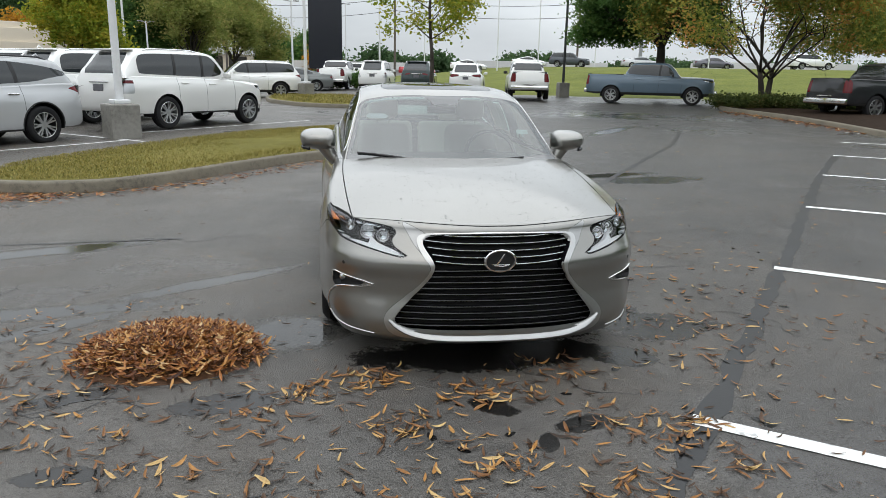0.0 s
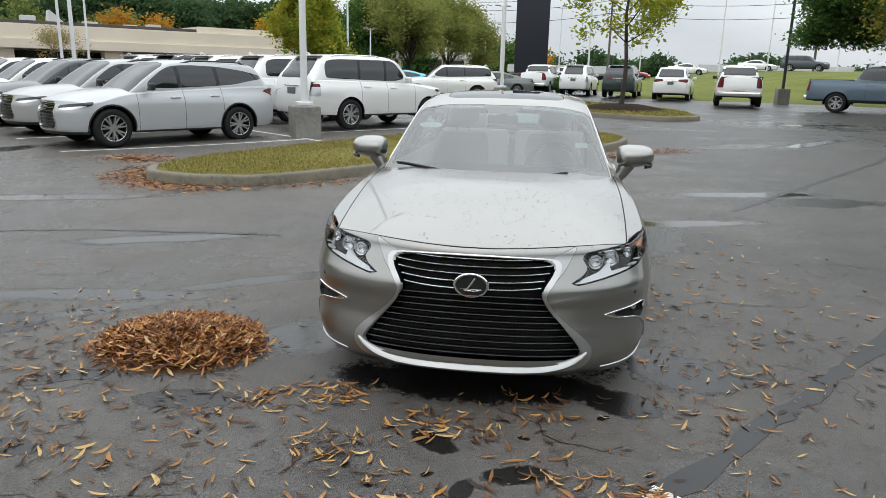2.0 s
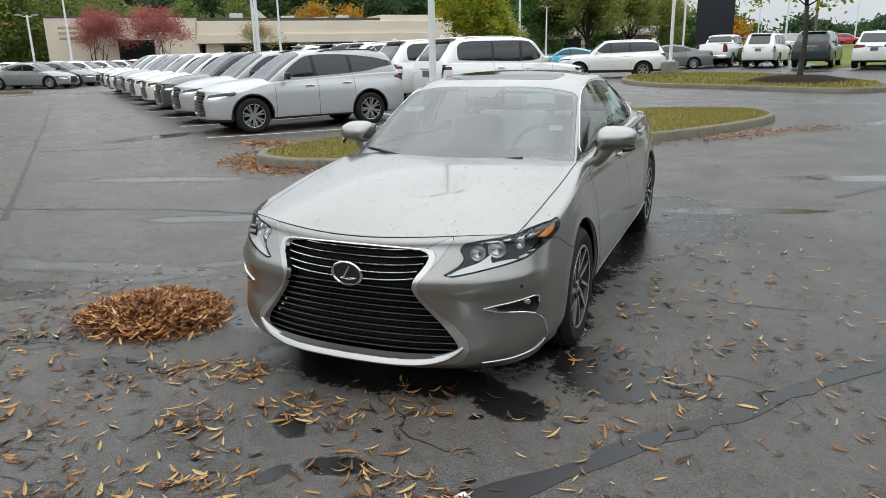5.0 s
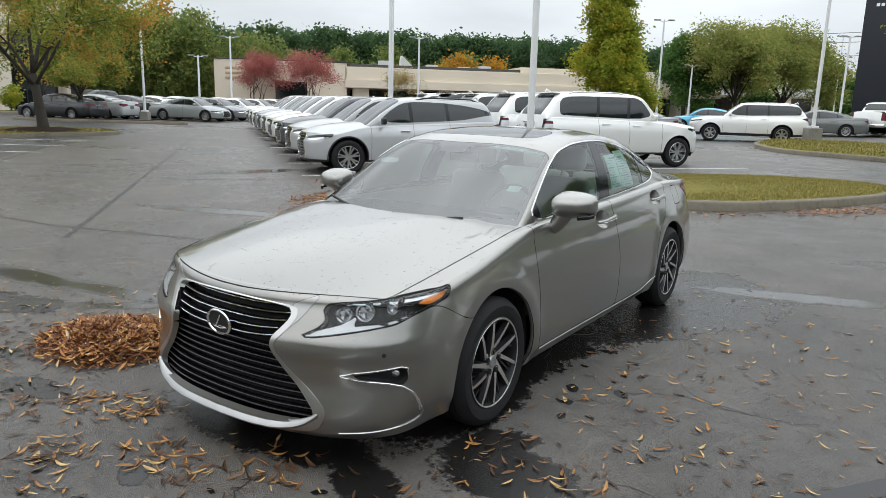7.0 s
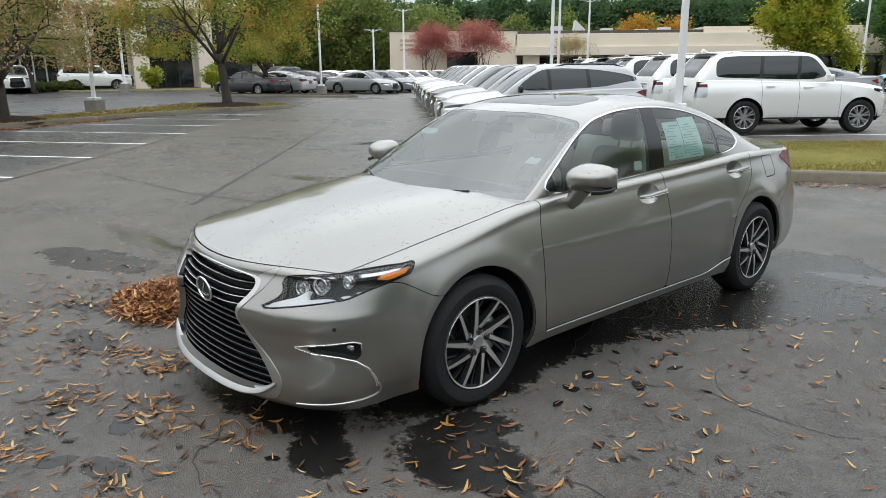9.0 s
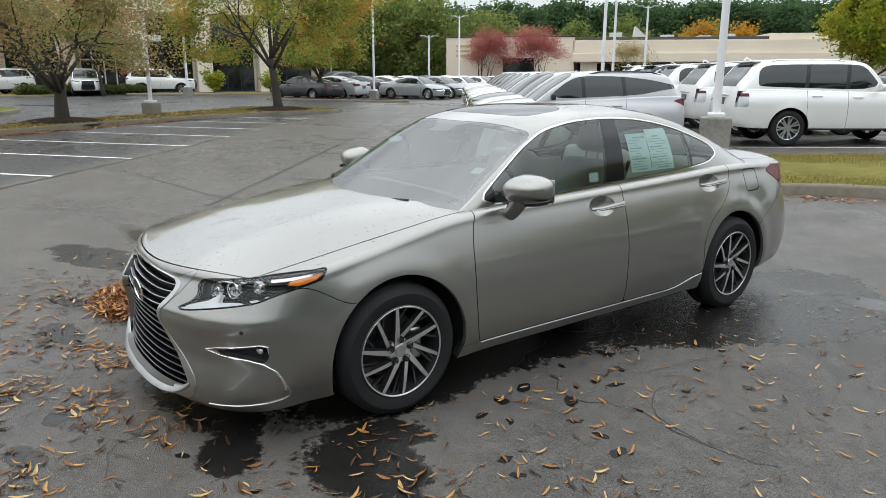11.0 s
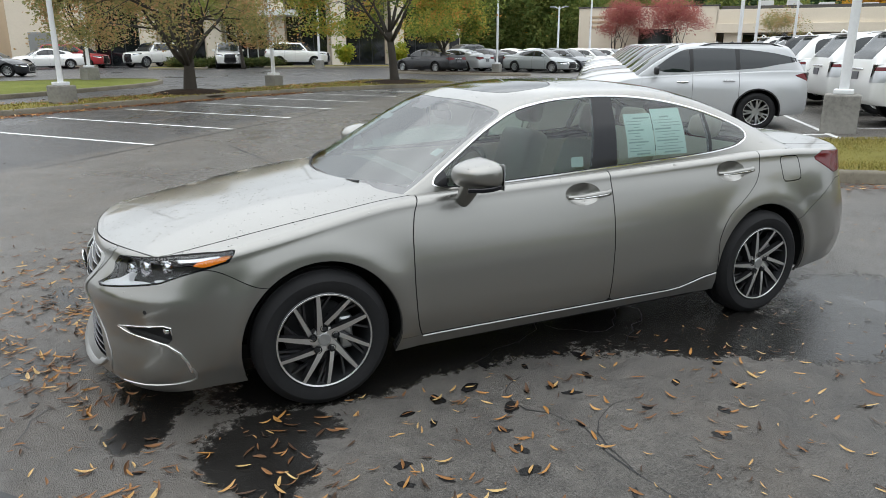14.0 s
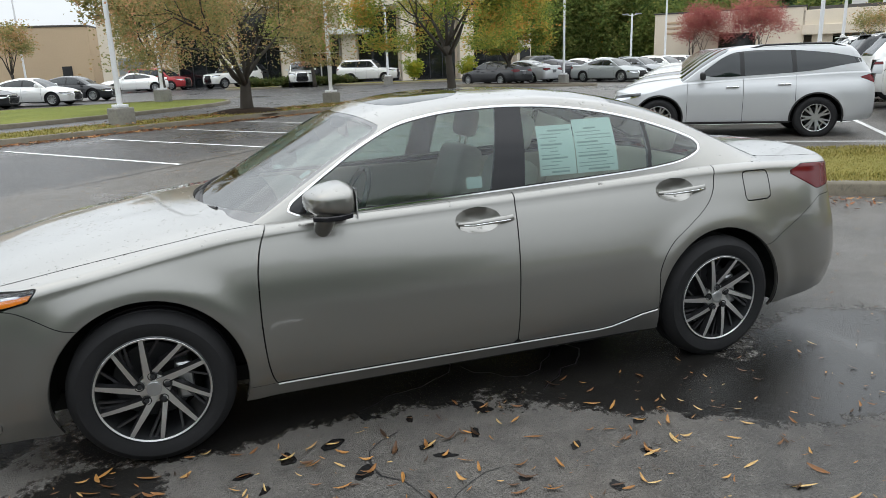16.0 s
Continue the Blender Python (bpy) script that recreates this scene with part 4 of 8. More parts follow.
    for side in (1, -1):
        sl.cut(-side * sl.xyz[0]).part("sill", PAINT, car, flange=0.05)
        bm = bmesh.new()
        P = []
        for i in range(24):
            y = 0.50 + (2.42 - 0.50) * i / 23
            p, n = F.on_side(y, 0.272 + 0.07 * float(smooth01(y, 2.1, 2.45)))
            P.append((side * (p.x + 0.004), y, 0.266 + 0.07 * float(smooth01(y, 2.1, 2.45))))
        strip(bm, P, [(side, 0, 0.4)] * 24, 0.007, 0.005)
        bmesh.ops.recalc_face_normals(bm, faces=bm.faces)
        part("sill_trim", bm, SATIN, car)
    # bumpers, wings and quarters
    fend = lambda sh: np.maximum.reduce([sh.xyz[1] - 0.6, np.where(sh.xyz[1] > -0.05, -1.0, F.arc_at(-0.60) - np.abs(sh.arc)), np.where(sh.xyz[1] > -0.05, -1.0, (0.735 - 0.10 * smooth01(np.abs(sh.arc), F.arc_at(-0.50), F.arc_at(-0.25))) - sh.xyz[2])])
    wing, lo = lo.split(fend, G * 0.7)
    for side in (1, -1):
        wing.cut(-side * wing.xyz[0]).part("front_wing", PAINT, car, flange=0.02)
    fb, lo = lo.split(lambda sh: sh.xyz[1] - 0.05, 0.0)
    fb.part("front_bumper", PAINT, car, "silver front bumper", flange=0.015)
    rb, lo = lo.split(lambda sh: np.maximum(2.95 - sh.xyz[1], sh.xyz[2] - 0.60 - 0.5 * np.clip(sh.xyz[1] - 3.13, 0.0, 0.42)), G * 0.6)
    rb.part("rear_bumper", PAINT, car, flange=0.02)
    bl, lo = lo.split(lambda sh: np.maximum.reduce([3.24 - sh.xyz[1], np.abs(sh.xyz[0]) - 0.62]), G)
    bl.part("boot_lid", PAINT, car)
    for side in (1, -1):
        q = lo.cut(-side * lo.xyz[0]).largest()
        q.part("rear_quarter", PAINT, car, flange=0.02)
    # dark underbody
    bm = bmesh.new()
    box(bm, -0.60, 0.60, -0.80, 3.66, 0.185, 0.26)
    box(bm, -0.80, 0.80, 0.43, 2.38, 0.175, 0.24)
    box(bm, -0.74, 0.74, 3.26, 3.6, 0.24, 0.40)
    box(bm, -0.52, 0.52, -0.55, 3.5, 0.24, 0.60)
    box(bm, -0.80, 0.80, 0.42, 2.40, 0.20, 0.40)
    part("underbody", bm, DARKIN, car)

    # cabin
    dlo = round_poly([(0.575, 0.976), (0.80, 1.125), (0.98, 1.238), (1.16, 1.325), (1.40, 1.366), (1.68, 1.378), (1.95, 1.366), (2.22, 1.328), (2.46, 1.272), (2.68, 1.200), (2.80, 1.146), (2.79, 1.112), (2.66, 1.068), (2.40, 1.042), (1.7, 1.014), (1.1, 0.990)], 2)
    sd = lambda sh: np.where(np.abs(sh.xyz[0]) > 0.5, sd_poly(sh.xyz[1], sh.xyz[2], dlo), 1.0)
    win, cab = cab.split(lambda sh: sd(sh), 0.0)
    seal, cab = cab.split(lambda sh: sd(sh) - 0.006, 0.0)
    tr, cab = cab.split(lambda sh: sd(sh) - 0.0125, 0.0)
    for side in (1, -1):
        seal.cut(-side * seal.xyz[0]).part("window_seal", BLACK, car, lift=-0.002, flange=0.0)
        tr.cut(-side * tr.xyz[0]).part("window_trim", CHROME, car, "bright window surround", lift=0.004, flange=0.012)
    bp, win = win.split(lambda sh: np.abs(sh.xyz[1] - (1.665 + 0.18 * (sh.xyz[2] - 1.02))) - 0.086 + 0.055 * (sh.xyz[2] - 1.02), 0.0)
    for side in (1, -1):
        b1 = bp.cut(-side * bp.xyz[0]).part("window_pillar", GLOSSBLACK, car, lift=0.001)
    mp, win = win.split(lambda sh: np.maximum(sh.xyz[1] - (0.70 + 0.0 * sh.xyz[2]), 0.0 - sh.xyz[1]), 0.0)
    for side in (1, -1):
        mp.cut(-side * mp.xyz[0]).part("mirror_sail", GLOSSBLACK, car, lift=0.002)
    qd, win = win.split(lambda sh: np.abs(sh.xyz[1] - (2.495 - 0.12 * (1.28 - sh.xyz[2]))) - 0.012, 0.0)
    for side in (1, -1):
        qd.cut(-side * qd.xyz[0]).part("quarter_bar", GLOSSBLACK, car, lift=0.001)
    for nm, a, b in (("front_window", 0.0, 1.69), ("rear_window", 1.69, 2.46), ("quarter_window", 2.46, 4.0)):
        w = win.cut(np.maximum(a - win.xyz[1], win.xyz[1] - b))
        for side in (1, -1):
            o = w.cut(-side * w.xyz[0]).part(nm, GLASS, car, flange=0.0)
            o.visible_shadow = False
    # windscreen with a black border
    hdr = lambda x: 0.985 + 0.11 * (np.abs(x) / 0.6) ** 2
    ws = lambda sh: np.maximum(np.abs(sh.xyz[0]) - F.rail_x(sh.xyz[1]) + 0.012, sh.xyz[1] - hdr(sh.xyz[0])) + 0 * sh.xyz[1]
    scr, cab = cab.split(lambda sh: np.where(sh.v[:, 5] > 0.2, ws(sh), 1.0), 0.001)
    bor, scr = scr.split(lambda sh: -0.024 - ws(sh), 0.0)
    low, scr = scr.split(lambda sh: sh.xyz[1] - (0.262 + 0.26 * (np.abs(sh.xyz[0]) / 0.74) ** 2.4), 0.0)
    bor.part("windscreen_border", FRIT, car, lift=-0.001)
    low.part("windscreen_foot", FRIT, car, lift=-0.001, flange=0)
    sens, scr = scr.split(lambda sh: np.maximum(np.abs(sh.xyz[0]) - 0.10 - 0.05 * smooth01(sh.xyz[1], 0.9, 0.98), 0.865 - sh.xyz[1]), 0.0)
    sens.part("sensor_patch", FRIT, car, "black patch behind the mirror", lift=-0.001, flange=0)
    o = scr.part("windscreen", SCREEN, car, "tinted windscreen", lift=-0.001, flange=0.0)
    o.visible_shadow = False
    blk = lambda sh: np.where(sh.v[:, 5] > 0.2, np.maximum.reduce([np.abs(sh.xyz[0]) - F.rail_x(sh.xyz[1]) + 0.05, 2.42 - 0.10 * (np.abs(sh.xyz[0]) / 0.6) ** 2 - sh.xyz[1], sh.xyz[1] - 3.24]), 1.0)
    bk, cab = cab.split(blk, 0.001)
    o = bk.part("back_window", SCREEN, car, flange=0.0)
    o.visible_shadow = False
    srf = lambda sh: np.where(sh.v[:, 5] > 0.8, sd_poly(sh.xyz[0], sh.xyz[1], round_poly([(-0.43, 1.13), (0.43, 1.13), (0.43, 1.60), (-0.43, 1.60)], 3)), 1.0)
    sr, cab = cab.split(srf, 0.003)
    sr.part("sunroof", DARKGLASS, car, "dark glass sunroof panel")
    # drop what lies under the bonnet and deck
    keep = cab.xyz[2] - (F.top(cab.xyz[0], cab.xyz[1]) - 0.05)
    cab = cab.cut(np.where(cab.xyz[1] < 0.5, -keep, -1.0))
    cab.part("roof", PAINT, car, "silver roof and window pillars", flange=0.015)
    # handles
    for side in (1, -1):
        for nm, y, z in (("front_door", 1.508, 0.884), ("rear_door", 2.595, 0.929)):
            d = doors[nm, side]
            p, n = F.on_side(y, z)
            n = Vector((n.x, 0, n.z)).normalized()
            bm = bmesh.new()
            P, U = [], []
            for i in range(13):
                t = i / 12
                yy = y - 0.135 + 0.27 * t
                q, _ = F.on_side(yy, z)
                off = 0.034 * min(1, 4 * t + 0.1, 4 * (1 - t) + 0.6)
                P.append((side * (q.x + off), yy, z - 0.008 + 0.012 * t))
                U.append((side, 0, 0.25))
            strip(bm, P, U, [0.018 + 0.012 * min(1, i / 8) for i in range(13)], 0.018)
            bmesh.ops.recalc_face_normals(bm, faces=bm.faces)
            part("handle", bm, PAINT, d, "body-coloured door handle", smooth=True, angle=50)
            bm = bmesh.new()
            strip(bm, [(x_ + side * 0.010, y_, z_ - 0.004) for x_, y_, z_ in P[1:-1]], U[1:-1], 0.004, 0.003)
            bmesh.ops.recalc_face_normals(bm, faces=bm.faces)
            part("handle_trim", bm, CHROME, d)
            # hollow behind the handle
            cup = cups[0 if nm == "front_door" else 1]
            cup.cut(-side * cup.xyz[0]).part("handle_cup", PAINT, d, flange=0, normals=False)
    # mirrors
    for side in (1, -1):
        bm = bmesh.new()
        bmesh.ops.create_uvsphere(bm, u_segments=28, v_segments=18, radius=1.0)
        for v in bm.verts:
            x, y, z = v.co
            sq = lambda q, e: math.copysign(abs(q) ** e, q)
            x, y, z = sq(x, 0.65), sq(y, 0.75), sq(z, 0.68)
            t = (x + 1) / 2
            yy = y * (0.150 if y < 0 else 0.075) * (1 - 0.25 * t)
            v.co = Vector((x * 0.125, yy + 0.02 * t, z * (0.090 - 0.024 * t) * (1 - 0.28 * max(0, -y)) + 0.012 * t))
        mir = part("wing_mirror", bm, PAINT, car, "silver door mirror", smooth=True)
        mir.matrix_basis = Matrix.Translation((side * 0.925, 0.80, 1.052)) @ Matrix.Diagonal((side, 1, 1, 1))
        bm = bmesh.new()
        strip(bm, [(0.06, -0.10, -0.052), (0.10, -0.05, -0.050), (0.112, 0.0, -0.046), (0.10, 0.05, -0.040)], [(0.6, -0.7, 0), (0.9, -0.4, 0), (1, 0, 0), (1, 0.2, 0)], 0.022, 0.016)
        bmesh.ops.recalc_face_normals(bm, faces=bm.faces)
        part("mirror_lamp", bm, GLOSSBLACK, mir)
        bm = bmesh.new()
        box(bm, -0.108, 0.100, 0.068, 0.074, -0.06, 0.064, 0.0)
        part("mirror_glass", bm, REFLECT, mir)
        bm = bmesh.new()
        tube(bm, [(-0.13, -0.045, -0.15), (-0.095, -0.04, -0.115), (-0.05, -0.03, -0.04)], [0.036, 0.042, 0.055], 14)
        part("mirror_arm", bm, PAINT, mir, smooth=True, angle=60)
    # wipers
    rzf = pchip(s["cabin"]["rail_z"])
    for x0, x1 in ((0.46, -0.16), (-0.20, -0.66)):
        bm = bmesh.new()
        P = []
        for i in range(11):
            x = x0 + (x1 - x0) * i / 10
            y = 0.246 + 0.27 * (abs(x) / 0.74) ** 2.4 + 0.014 * (i / 10)
            rx_, rz_, rc_ = float(F.rail_x(y)), float(rzf(y)), float(F.roof(y))
            P.append((x, y, rz_ + (rc_ - rz_) * (1 - min(1, abs(x) / rx_) ** 3) + 0.005))
        tube(bm, P, 0.006, 6)
        part("wiper", bm, BLACK, car)
    # wheels
    W = wheel_meshes(0.334, 0.230, 0.215, "twin", 64)
    for y in (0, s["wb"]):
        for side in (1, -1):
            add_wheel(W, car, side * 0.795, y, 0.334, side < 0, 8 if y else 0)
    # seats and dashboard
    def seat(x, y, wide, parent_label):
        bm = bmesh.new()
        box(bm, x - wide / 2, x + wide / 2, y, y + 0.50, 0.42, 0.60, 0.05)
        sd_ = part("seat_base", bm, LEATHER, car, smooth=True, angle=60)
        bm = bmesh.new()
        box(bm, -wide / 2, wide / 2, 0, 0.16, 0, 0.60, 0.06)
        for v in bm.verts:
            v.co.x *= 1 - 0.18 * (v.co.z / 0.6)
        o = part("seat_back", bm, LEATHER, car, smooth=True, angle=60)
        o.matrix_basis = pose(x, y + 0.46, 0.55, -17)
        bm = bmesh.new()
        box(bm, -0.13, 0.13, 0, 0.10, 0.02, 0.20, 0.045)
        for k in (-0.05, 0.05):
            tube(bm, [(k, 0.05, -0.08), (k, 0.05, 0.06)], 0.007, 6)
        o = part("headrest", bm, LEATHER, car, smooth=True, angle=60)
        o.matrix_basis = pose(x, y + 0.66, 1.14, -12)

    seat(0.38, 1.15, 0.52, "")
    seat(-0.38, 1.15, 0.52, "")
    bm = bmesh.new()
    box(bm, -0.62, 0.62, 2.05, 2.55, 0.42, 0.62, 0.05)
    part("rear_bench", bm, LEATHER, car, smooth=True, angle=60)
    for x in (-0.36, 0.36):
        bm = bmesh.new()
        box(bm, -0.33, 0.33, 0, 0.16, 0, 0.55, 0.05)
        o = part("rear_seat_back", bm, LEATHER, car, smooth=True, angle=60)
        o.matrix_basis = pose(x, 2.50, 0.58, -22)
        bm = bmesh.new()
        box(bm, -0.12, 0.12, 0, 0.09, 0, 0.14, 0.04)
        o = part("rear_headrest", bm, LEATHER, car, smooth=True, angle=60)
        o.matrix_basis = pose(x, 2.72, 1.09, -15)
    bm = bmesh.new()
    box(bm, -0.70, 0.70, 0.42, 0.86, 0.62, 0.955, 0.06)
    part("dashboard", bm, DASH, car, smooth=True, angle=60)
    bm = bmesh.new()
    box(bm, -0.66, 0.66, 2.72, 3.2, 0.9, 0.99, 0.02)
    part("parcel_shelf", bm, TRIMDARK, car)
    bm = bmesh.new()
    box(bm, -0.72, 0.72, 0.5, 2.7, 0.30, 0.40)
    part("cabin_floor", bm, TRIMDARK, car)
    for side in (1, -1):
        bm = bmesh.new()
        box(bm, side * 0.735 - 0.02, side * 0.735 + 0.02, 0.62, 2.70, 0.40, 0.965, 0.012)
        part("door_card", bm, LEATHER, car)
    bm = bmesh.new()
    ring_pts = [(0.19 * math.cos(a), 0.19 * math.sin(a), 0) for a in np.linspace(0, 2 * math.pi, 33)]
    tube(bm, ring_pts, 0.015, 8, cap=False)
    box(bm, -0.18, 0.18, -0.02, 0.02, -0.012, 0.012)
    box(bm, -0.06, 0.06, -0.16, 0.04, -0.025, 0.02, 0.01)
    o = part("steering_wheel", bm, TRIMDARK, car, smooth=True, angle=50)
    o.matrix_basis = pose(0.38, 0.98, 0.93, 65)
    bm = bmesh.new()
    box(bm, -0.11, 0.11, 1.02, 1.04, 1.235, 1.295, 0.01)
    box(bm, -0.05, 0.05, 0.97, 1.05, 1.285, 1.33, 0.01)
    part("rear_view_mirror", bm, BLACK, car, smooth=True, angle=50)
    # paper in the windows
    paper = plain("window_paper", (0.72, 0.80, 0.77), 0.7, 0.0, 0.04, 4)
    ink = plain("printed_grey", (0.46, 0.53, 0.52), 0.7, 0.0, 0.1, 8)
    for y0, y1, tilt in ((1.845, 2.045, 0.005), (2.05, 2.285, 0.025)):
        bm = bmesh.new()
        n = 8
        g = [[bm.verts.new((F.glass_x(y, z) - 0.012, y + 0.18 * (1.06 - z) * -0.3, z)) for y in np.linspace(y0, y1, n)] for z in np.linspace(1.046, 1.276 + tilt, n)]
        for i in range(n - 1):
            for j in range(n - 1):
                bm.faces.new((g[i][j], g[i][j + 1], g[i + 1][j + 1], g[i + 1][j]))
        sh = part("window_sticker", bm, paper, car, "pale printed paper sheet in the rear window", smooth=True)
        random.seed(int(y0 * 100))
        for k in range(13):
            z = 1.062 + 0.0162 * k
            a = y0 + 0.012 + (0.0 if k % 3 else 0.05)
            b = y1 - 0.015 - random.random() * 0.09
            bm = bmesh.new()
            P = []
            for y in np.linspace(a, b, 4):
                P.append((F.glass_x(y, z) - 0.0095, y + 0.18 * (1.06 - z) * -0.3, z))
            hh = 0.0022 if k % 4 else 0.0045
            vs = [(bm.verts.new((x, y, z - hh)), bm.verts.new((x, y, z + hh))) for x, y, z in P]
            for q, w in zip(vs, vs[1:]):
                bm.faces.new((q[0], w[0], w[1], q[1]))
            part("printed_line", bm, ink, sh)
    for nm, x, y, z, w_, h_, mat, yaw in (("windscreen_tag", 0.555, 0.735, 1.125, 0.085, 0.055, paper, 0), ("windscreen_label", -0.50, 0.865, 1.222, 0.16, 0.06, WHITEPAINT, 0), ("side_window_tag", F.glass_x(1.50, 1.045) - 0.02, 1.50, 1.045, 0.08, 0.055, paper, 90)):
        bm = bmesh.new()
        c_ = 0.006 if "tag" in nm else 0.025
        poly = [(sx_ * (w_ / 2 - (c_ if k_ else 0)), sz_ * (h_ / 2 - (0 if k_ else c_))) for sx_, sz_, order in ((1, 1, (0, 1)), (-1, 1, (1, 0)), (-1, -1, (0, 1)), (1, -1, (1, 0))) for k_ in order]
        bm.faces.new([bm.verts.new((a, 0, b)) for a, b in poly])
        o = part(nm, bm, mat, car, "pale paper tag behind the glass")
        o.matrix_basis = pose(x, y, z, -58, 0, 0) if not yaw else pose(x, y, z, -8, 0, 90)
    return car


build_sedan()

# ---- ground ----
def gz(x, y):
    """Height of the lot: it falls slightly towards the sedan."""
    s = 0.64 * x + 0.77 * y - 1.0
    return 0.013 * max(0.0, s) * min(1.0, max(0.0, s) / 6 + 0.2) + 0.004 * max(0.0, -x - 8)


# wet stains, shade painted under the sedan, and standing water: middle, half lengths, turn
WET_AND_SHADE = [(1.17, -0.38, 0.36, 0.30, 20), (1.02, -0.22, 0.30, 0.18, 60), (0.76, -0.84, 0.26, 0.17, -30), (1.42, -0.42, 0.22, 0.12, 10), (-0.11, -1.36, 0.15, 0.08, -40), (0.26, -1.58, 0.17, 0.09, 12), (0.06, -1.72, 0.10, 0.05, 70), (0.0, -0.72, 0.84, 0.26, 0), (0.56, 0.3, 0.38, 1.0, 0), (0.50, 1.2, 0.38, 1.1, 0), (0.60, 2.3, 0.48, 1.1, 0), (0.98, 2.3, 0.42, 0.85, -12), (1.28, 2.75, 0.42, 1.0, -25), (1.05, 3.6, 0.55, 0.75, 0), (-1.35, -1.18, 0.3, 0.12, 10), (-2.1, -1.05, 0.22, 0.09, 20), (-1.9, -1.75, 0.2, 0.08, 0), (-3.4, -0.6, 0.8, 0.3, 20), (3.9, 5.4, 0.9, 0.35, 10), (4.6, 12.5, 1.3, 0.5, 40), (8.5, 19.5, 2.4, 0.5, 120)]
POOLS = [(-2.75, 0.22, 0.95, 0.13, 10), (-1.75, 0.82, 0.7, 0.10, 34), (-1.08, -0.26, 0.32, 0.26, 20), (-2.5, -0.03, 0.42, 0.09, 38), (-3.9, 0.0, 0.7, 0.16, 5), (1.75, 3.75, 1.0, 0.16, 14), (3.1, 5.85, 1.1, 0.2, 12), (-3.2, 1.9, 0.8, 0.16, 24), (-5.6, 3.6, 1.3, 0.2, 20), (-9.8, 7.6, 1.1, 0.35, 75), (6.5, 13.5, 1.6, 0.25, 50), (9.0, 20.0, 1.8, 0.3, 20)]


def asphalt_mat(name, base=0.090):
    m = Mat(name, spec=0.28)
    big = m.noise(0.16, 5, 0.6, dist=0.6)
    mid = m.noise(1.3, 6, 0.62)
    patchy = m.noise(9, 5, 0.7)
    fine = m.noise(75, 4, 0.8)
    grit = m.noise(230, 2, 0.7)
    agg = m.node("ShaderNodeTexVoronoi", Vector=m.co(), Scale=170.0)
    stone = m.node("ShaderNodeSeparateColor", Color=agg.outputs["Color"]).outputs[0]
    tone = m.math("ADD", m.math("ADD", m.math("MULTIPLY", mid, 0.30), m.math("MULTIPLY", patchy, 0.25)), m.math("ADD", m.math("MULTIPLY", fine, 0.25), m.math("MULTIPLY", grit, 0.20)))
    dry = m.ramp(tone, (0.40, (base * 0.50, base * 0.47, base * 0.445)), (0.60, (base * 1.72, base * 1.60, base * 1.44)))
    dry = m.mix(m.ramp(stone, (0.82, 0.0), (0.97, 0.30)), dry, (base * 3.0, base * 2.9, base * 2.7))
    dry = m.mix(m.ramp(stone, (0.05, 0.6), (0.16, 0.0)), dry, (base * 0.2, base * 0.2, base * 0.2))
    warm = m.mix(m.ramp(m.noise(0.5, 4, 0.6), (0.50, 0.0), (0.72, 0.6)), dry, m.mix(0.5, dry, (base * 2.0, base * 1.62, base * 1.25)))
    puddle = m.ramp(m.math("ADD", m.math("MULTIPLY", big, 0.62), m.math("ADD", m.math("MULTIPLY", mid, 0.24), m.math("MULTIPLY", patchy, 0.14))), (0.50, 0.0), (0.62, 1.0))
    col = m.mix(m.math("MULTIPLY", puddle, 0.6), warm, (base * 0.55, base * 0.56, base * 0.6))
    sep = m.node("ShaderNodeSeparateXYZ", Vector=m.co())
    wander = m.math("ADD", sep.outputs[0], m.math("MULTIPLY", m.math("SUBTRACT", m.noise(0.35, 4, 0.6), 0.5), 5.0))
    col = m.mix(m.ramp(m.math("MULTIPLY", wander, -0.1), (0.08, 0.0), (0.35, 0.22)), col, (base * 1.55, base * 1.36, base * 1.14))
    col = m.mix(m.ramp(m.math("MULTIPLY", wander, 0.1), (0.10, 0.0), (0.34, 0.46)), col, (base * 0.42, base * 0.42, base * 0.43))
    # the empty bays were paved later, darker and bluer, beyond a straight joint
    over = m.math("ADD", m.math("MULTIPLY", m.math("ADD", sep.outputs[0], 7.6), -0.648), m.math("MULTIPLY", m.math("ADD", sep.outputs[1], 1.8), -0.761))
    bays = m.math("MULTIPLY", m.ramp(m.math("ADD", over, m.math("MULTIPLY", m.math("SUBTRACT", m.noise(3.0, 5, 0.7), 0.5), 0.8)), (0.0, 0.0), (0.5, 1.0)), m.ramp(m.math("MULTIPLY", sep.outputs[0], -0.1), (0.45, 0.0), (0.6, 1.0)))
    col = m.mix(m.math("MULTIPLY", bays, 0.7), col, m.mix(tone, (base * 0.30, base * 0.315, base * 0.36), (base * 0.62, base * 0.64, base * 0.70)))
    edge = m.math("ADD", m.math("MULTIPLY", m.math("SUBTRACT", m.noise(2.6, 6, 0.65), 0.5), 1.1), m.math("MULTIPLY", m.math("SUBTRACT", m.noise(22, 4, 0.7), 0.5), 0.7))

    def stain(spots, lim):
        """Where water lies and under-car shade is painted: blots of given middle, half lengths and turn, with ragged
        edges.
        """
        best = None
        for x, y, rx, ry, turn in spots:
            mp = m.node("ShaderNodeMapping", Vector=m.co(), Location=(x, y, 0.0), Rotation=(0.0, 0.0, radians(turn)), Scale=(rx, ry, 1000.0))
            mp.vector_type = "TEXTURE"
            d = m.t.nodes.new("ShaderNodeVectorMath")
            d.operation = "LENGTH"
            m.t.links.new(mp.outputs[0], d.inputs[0])
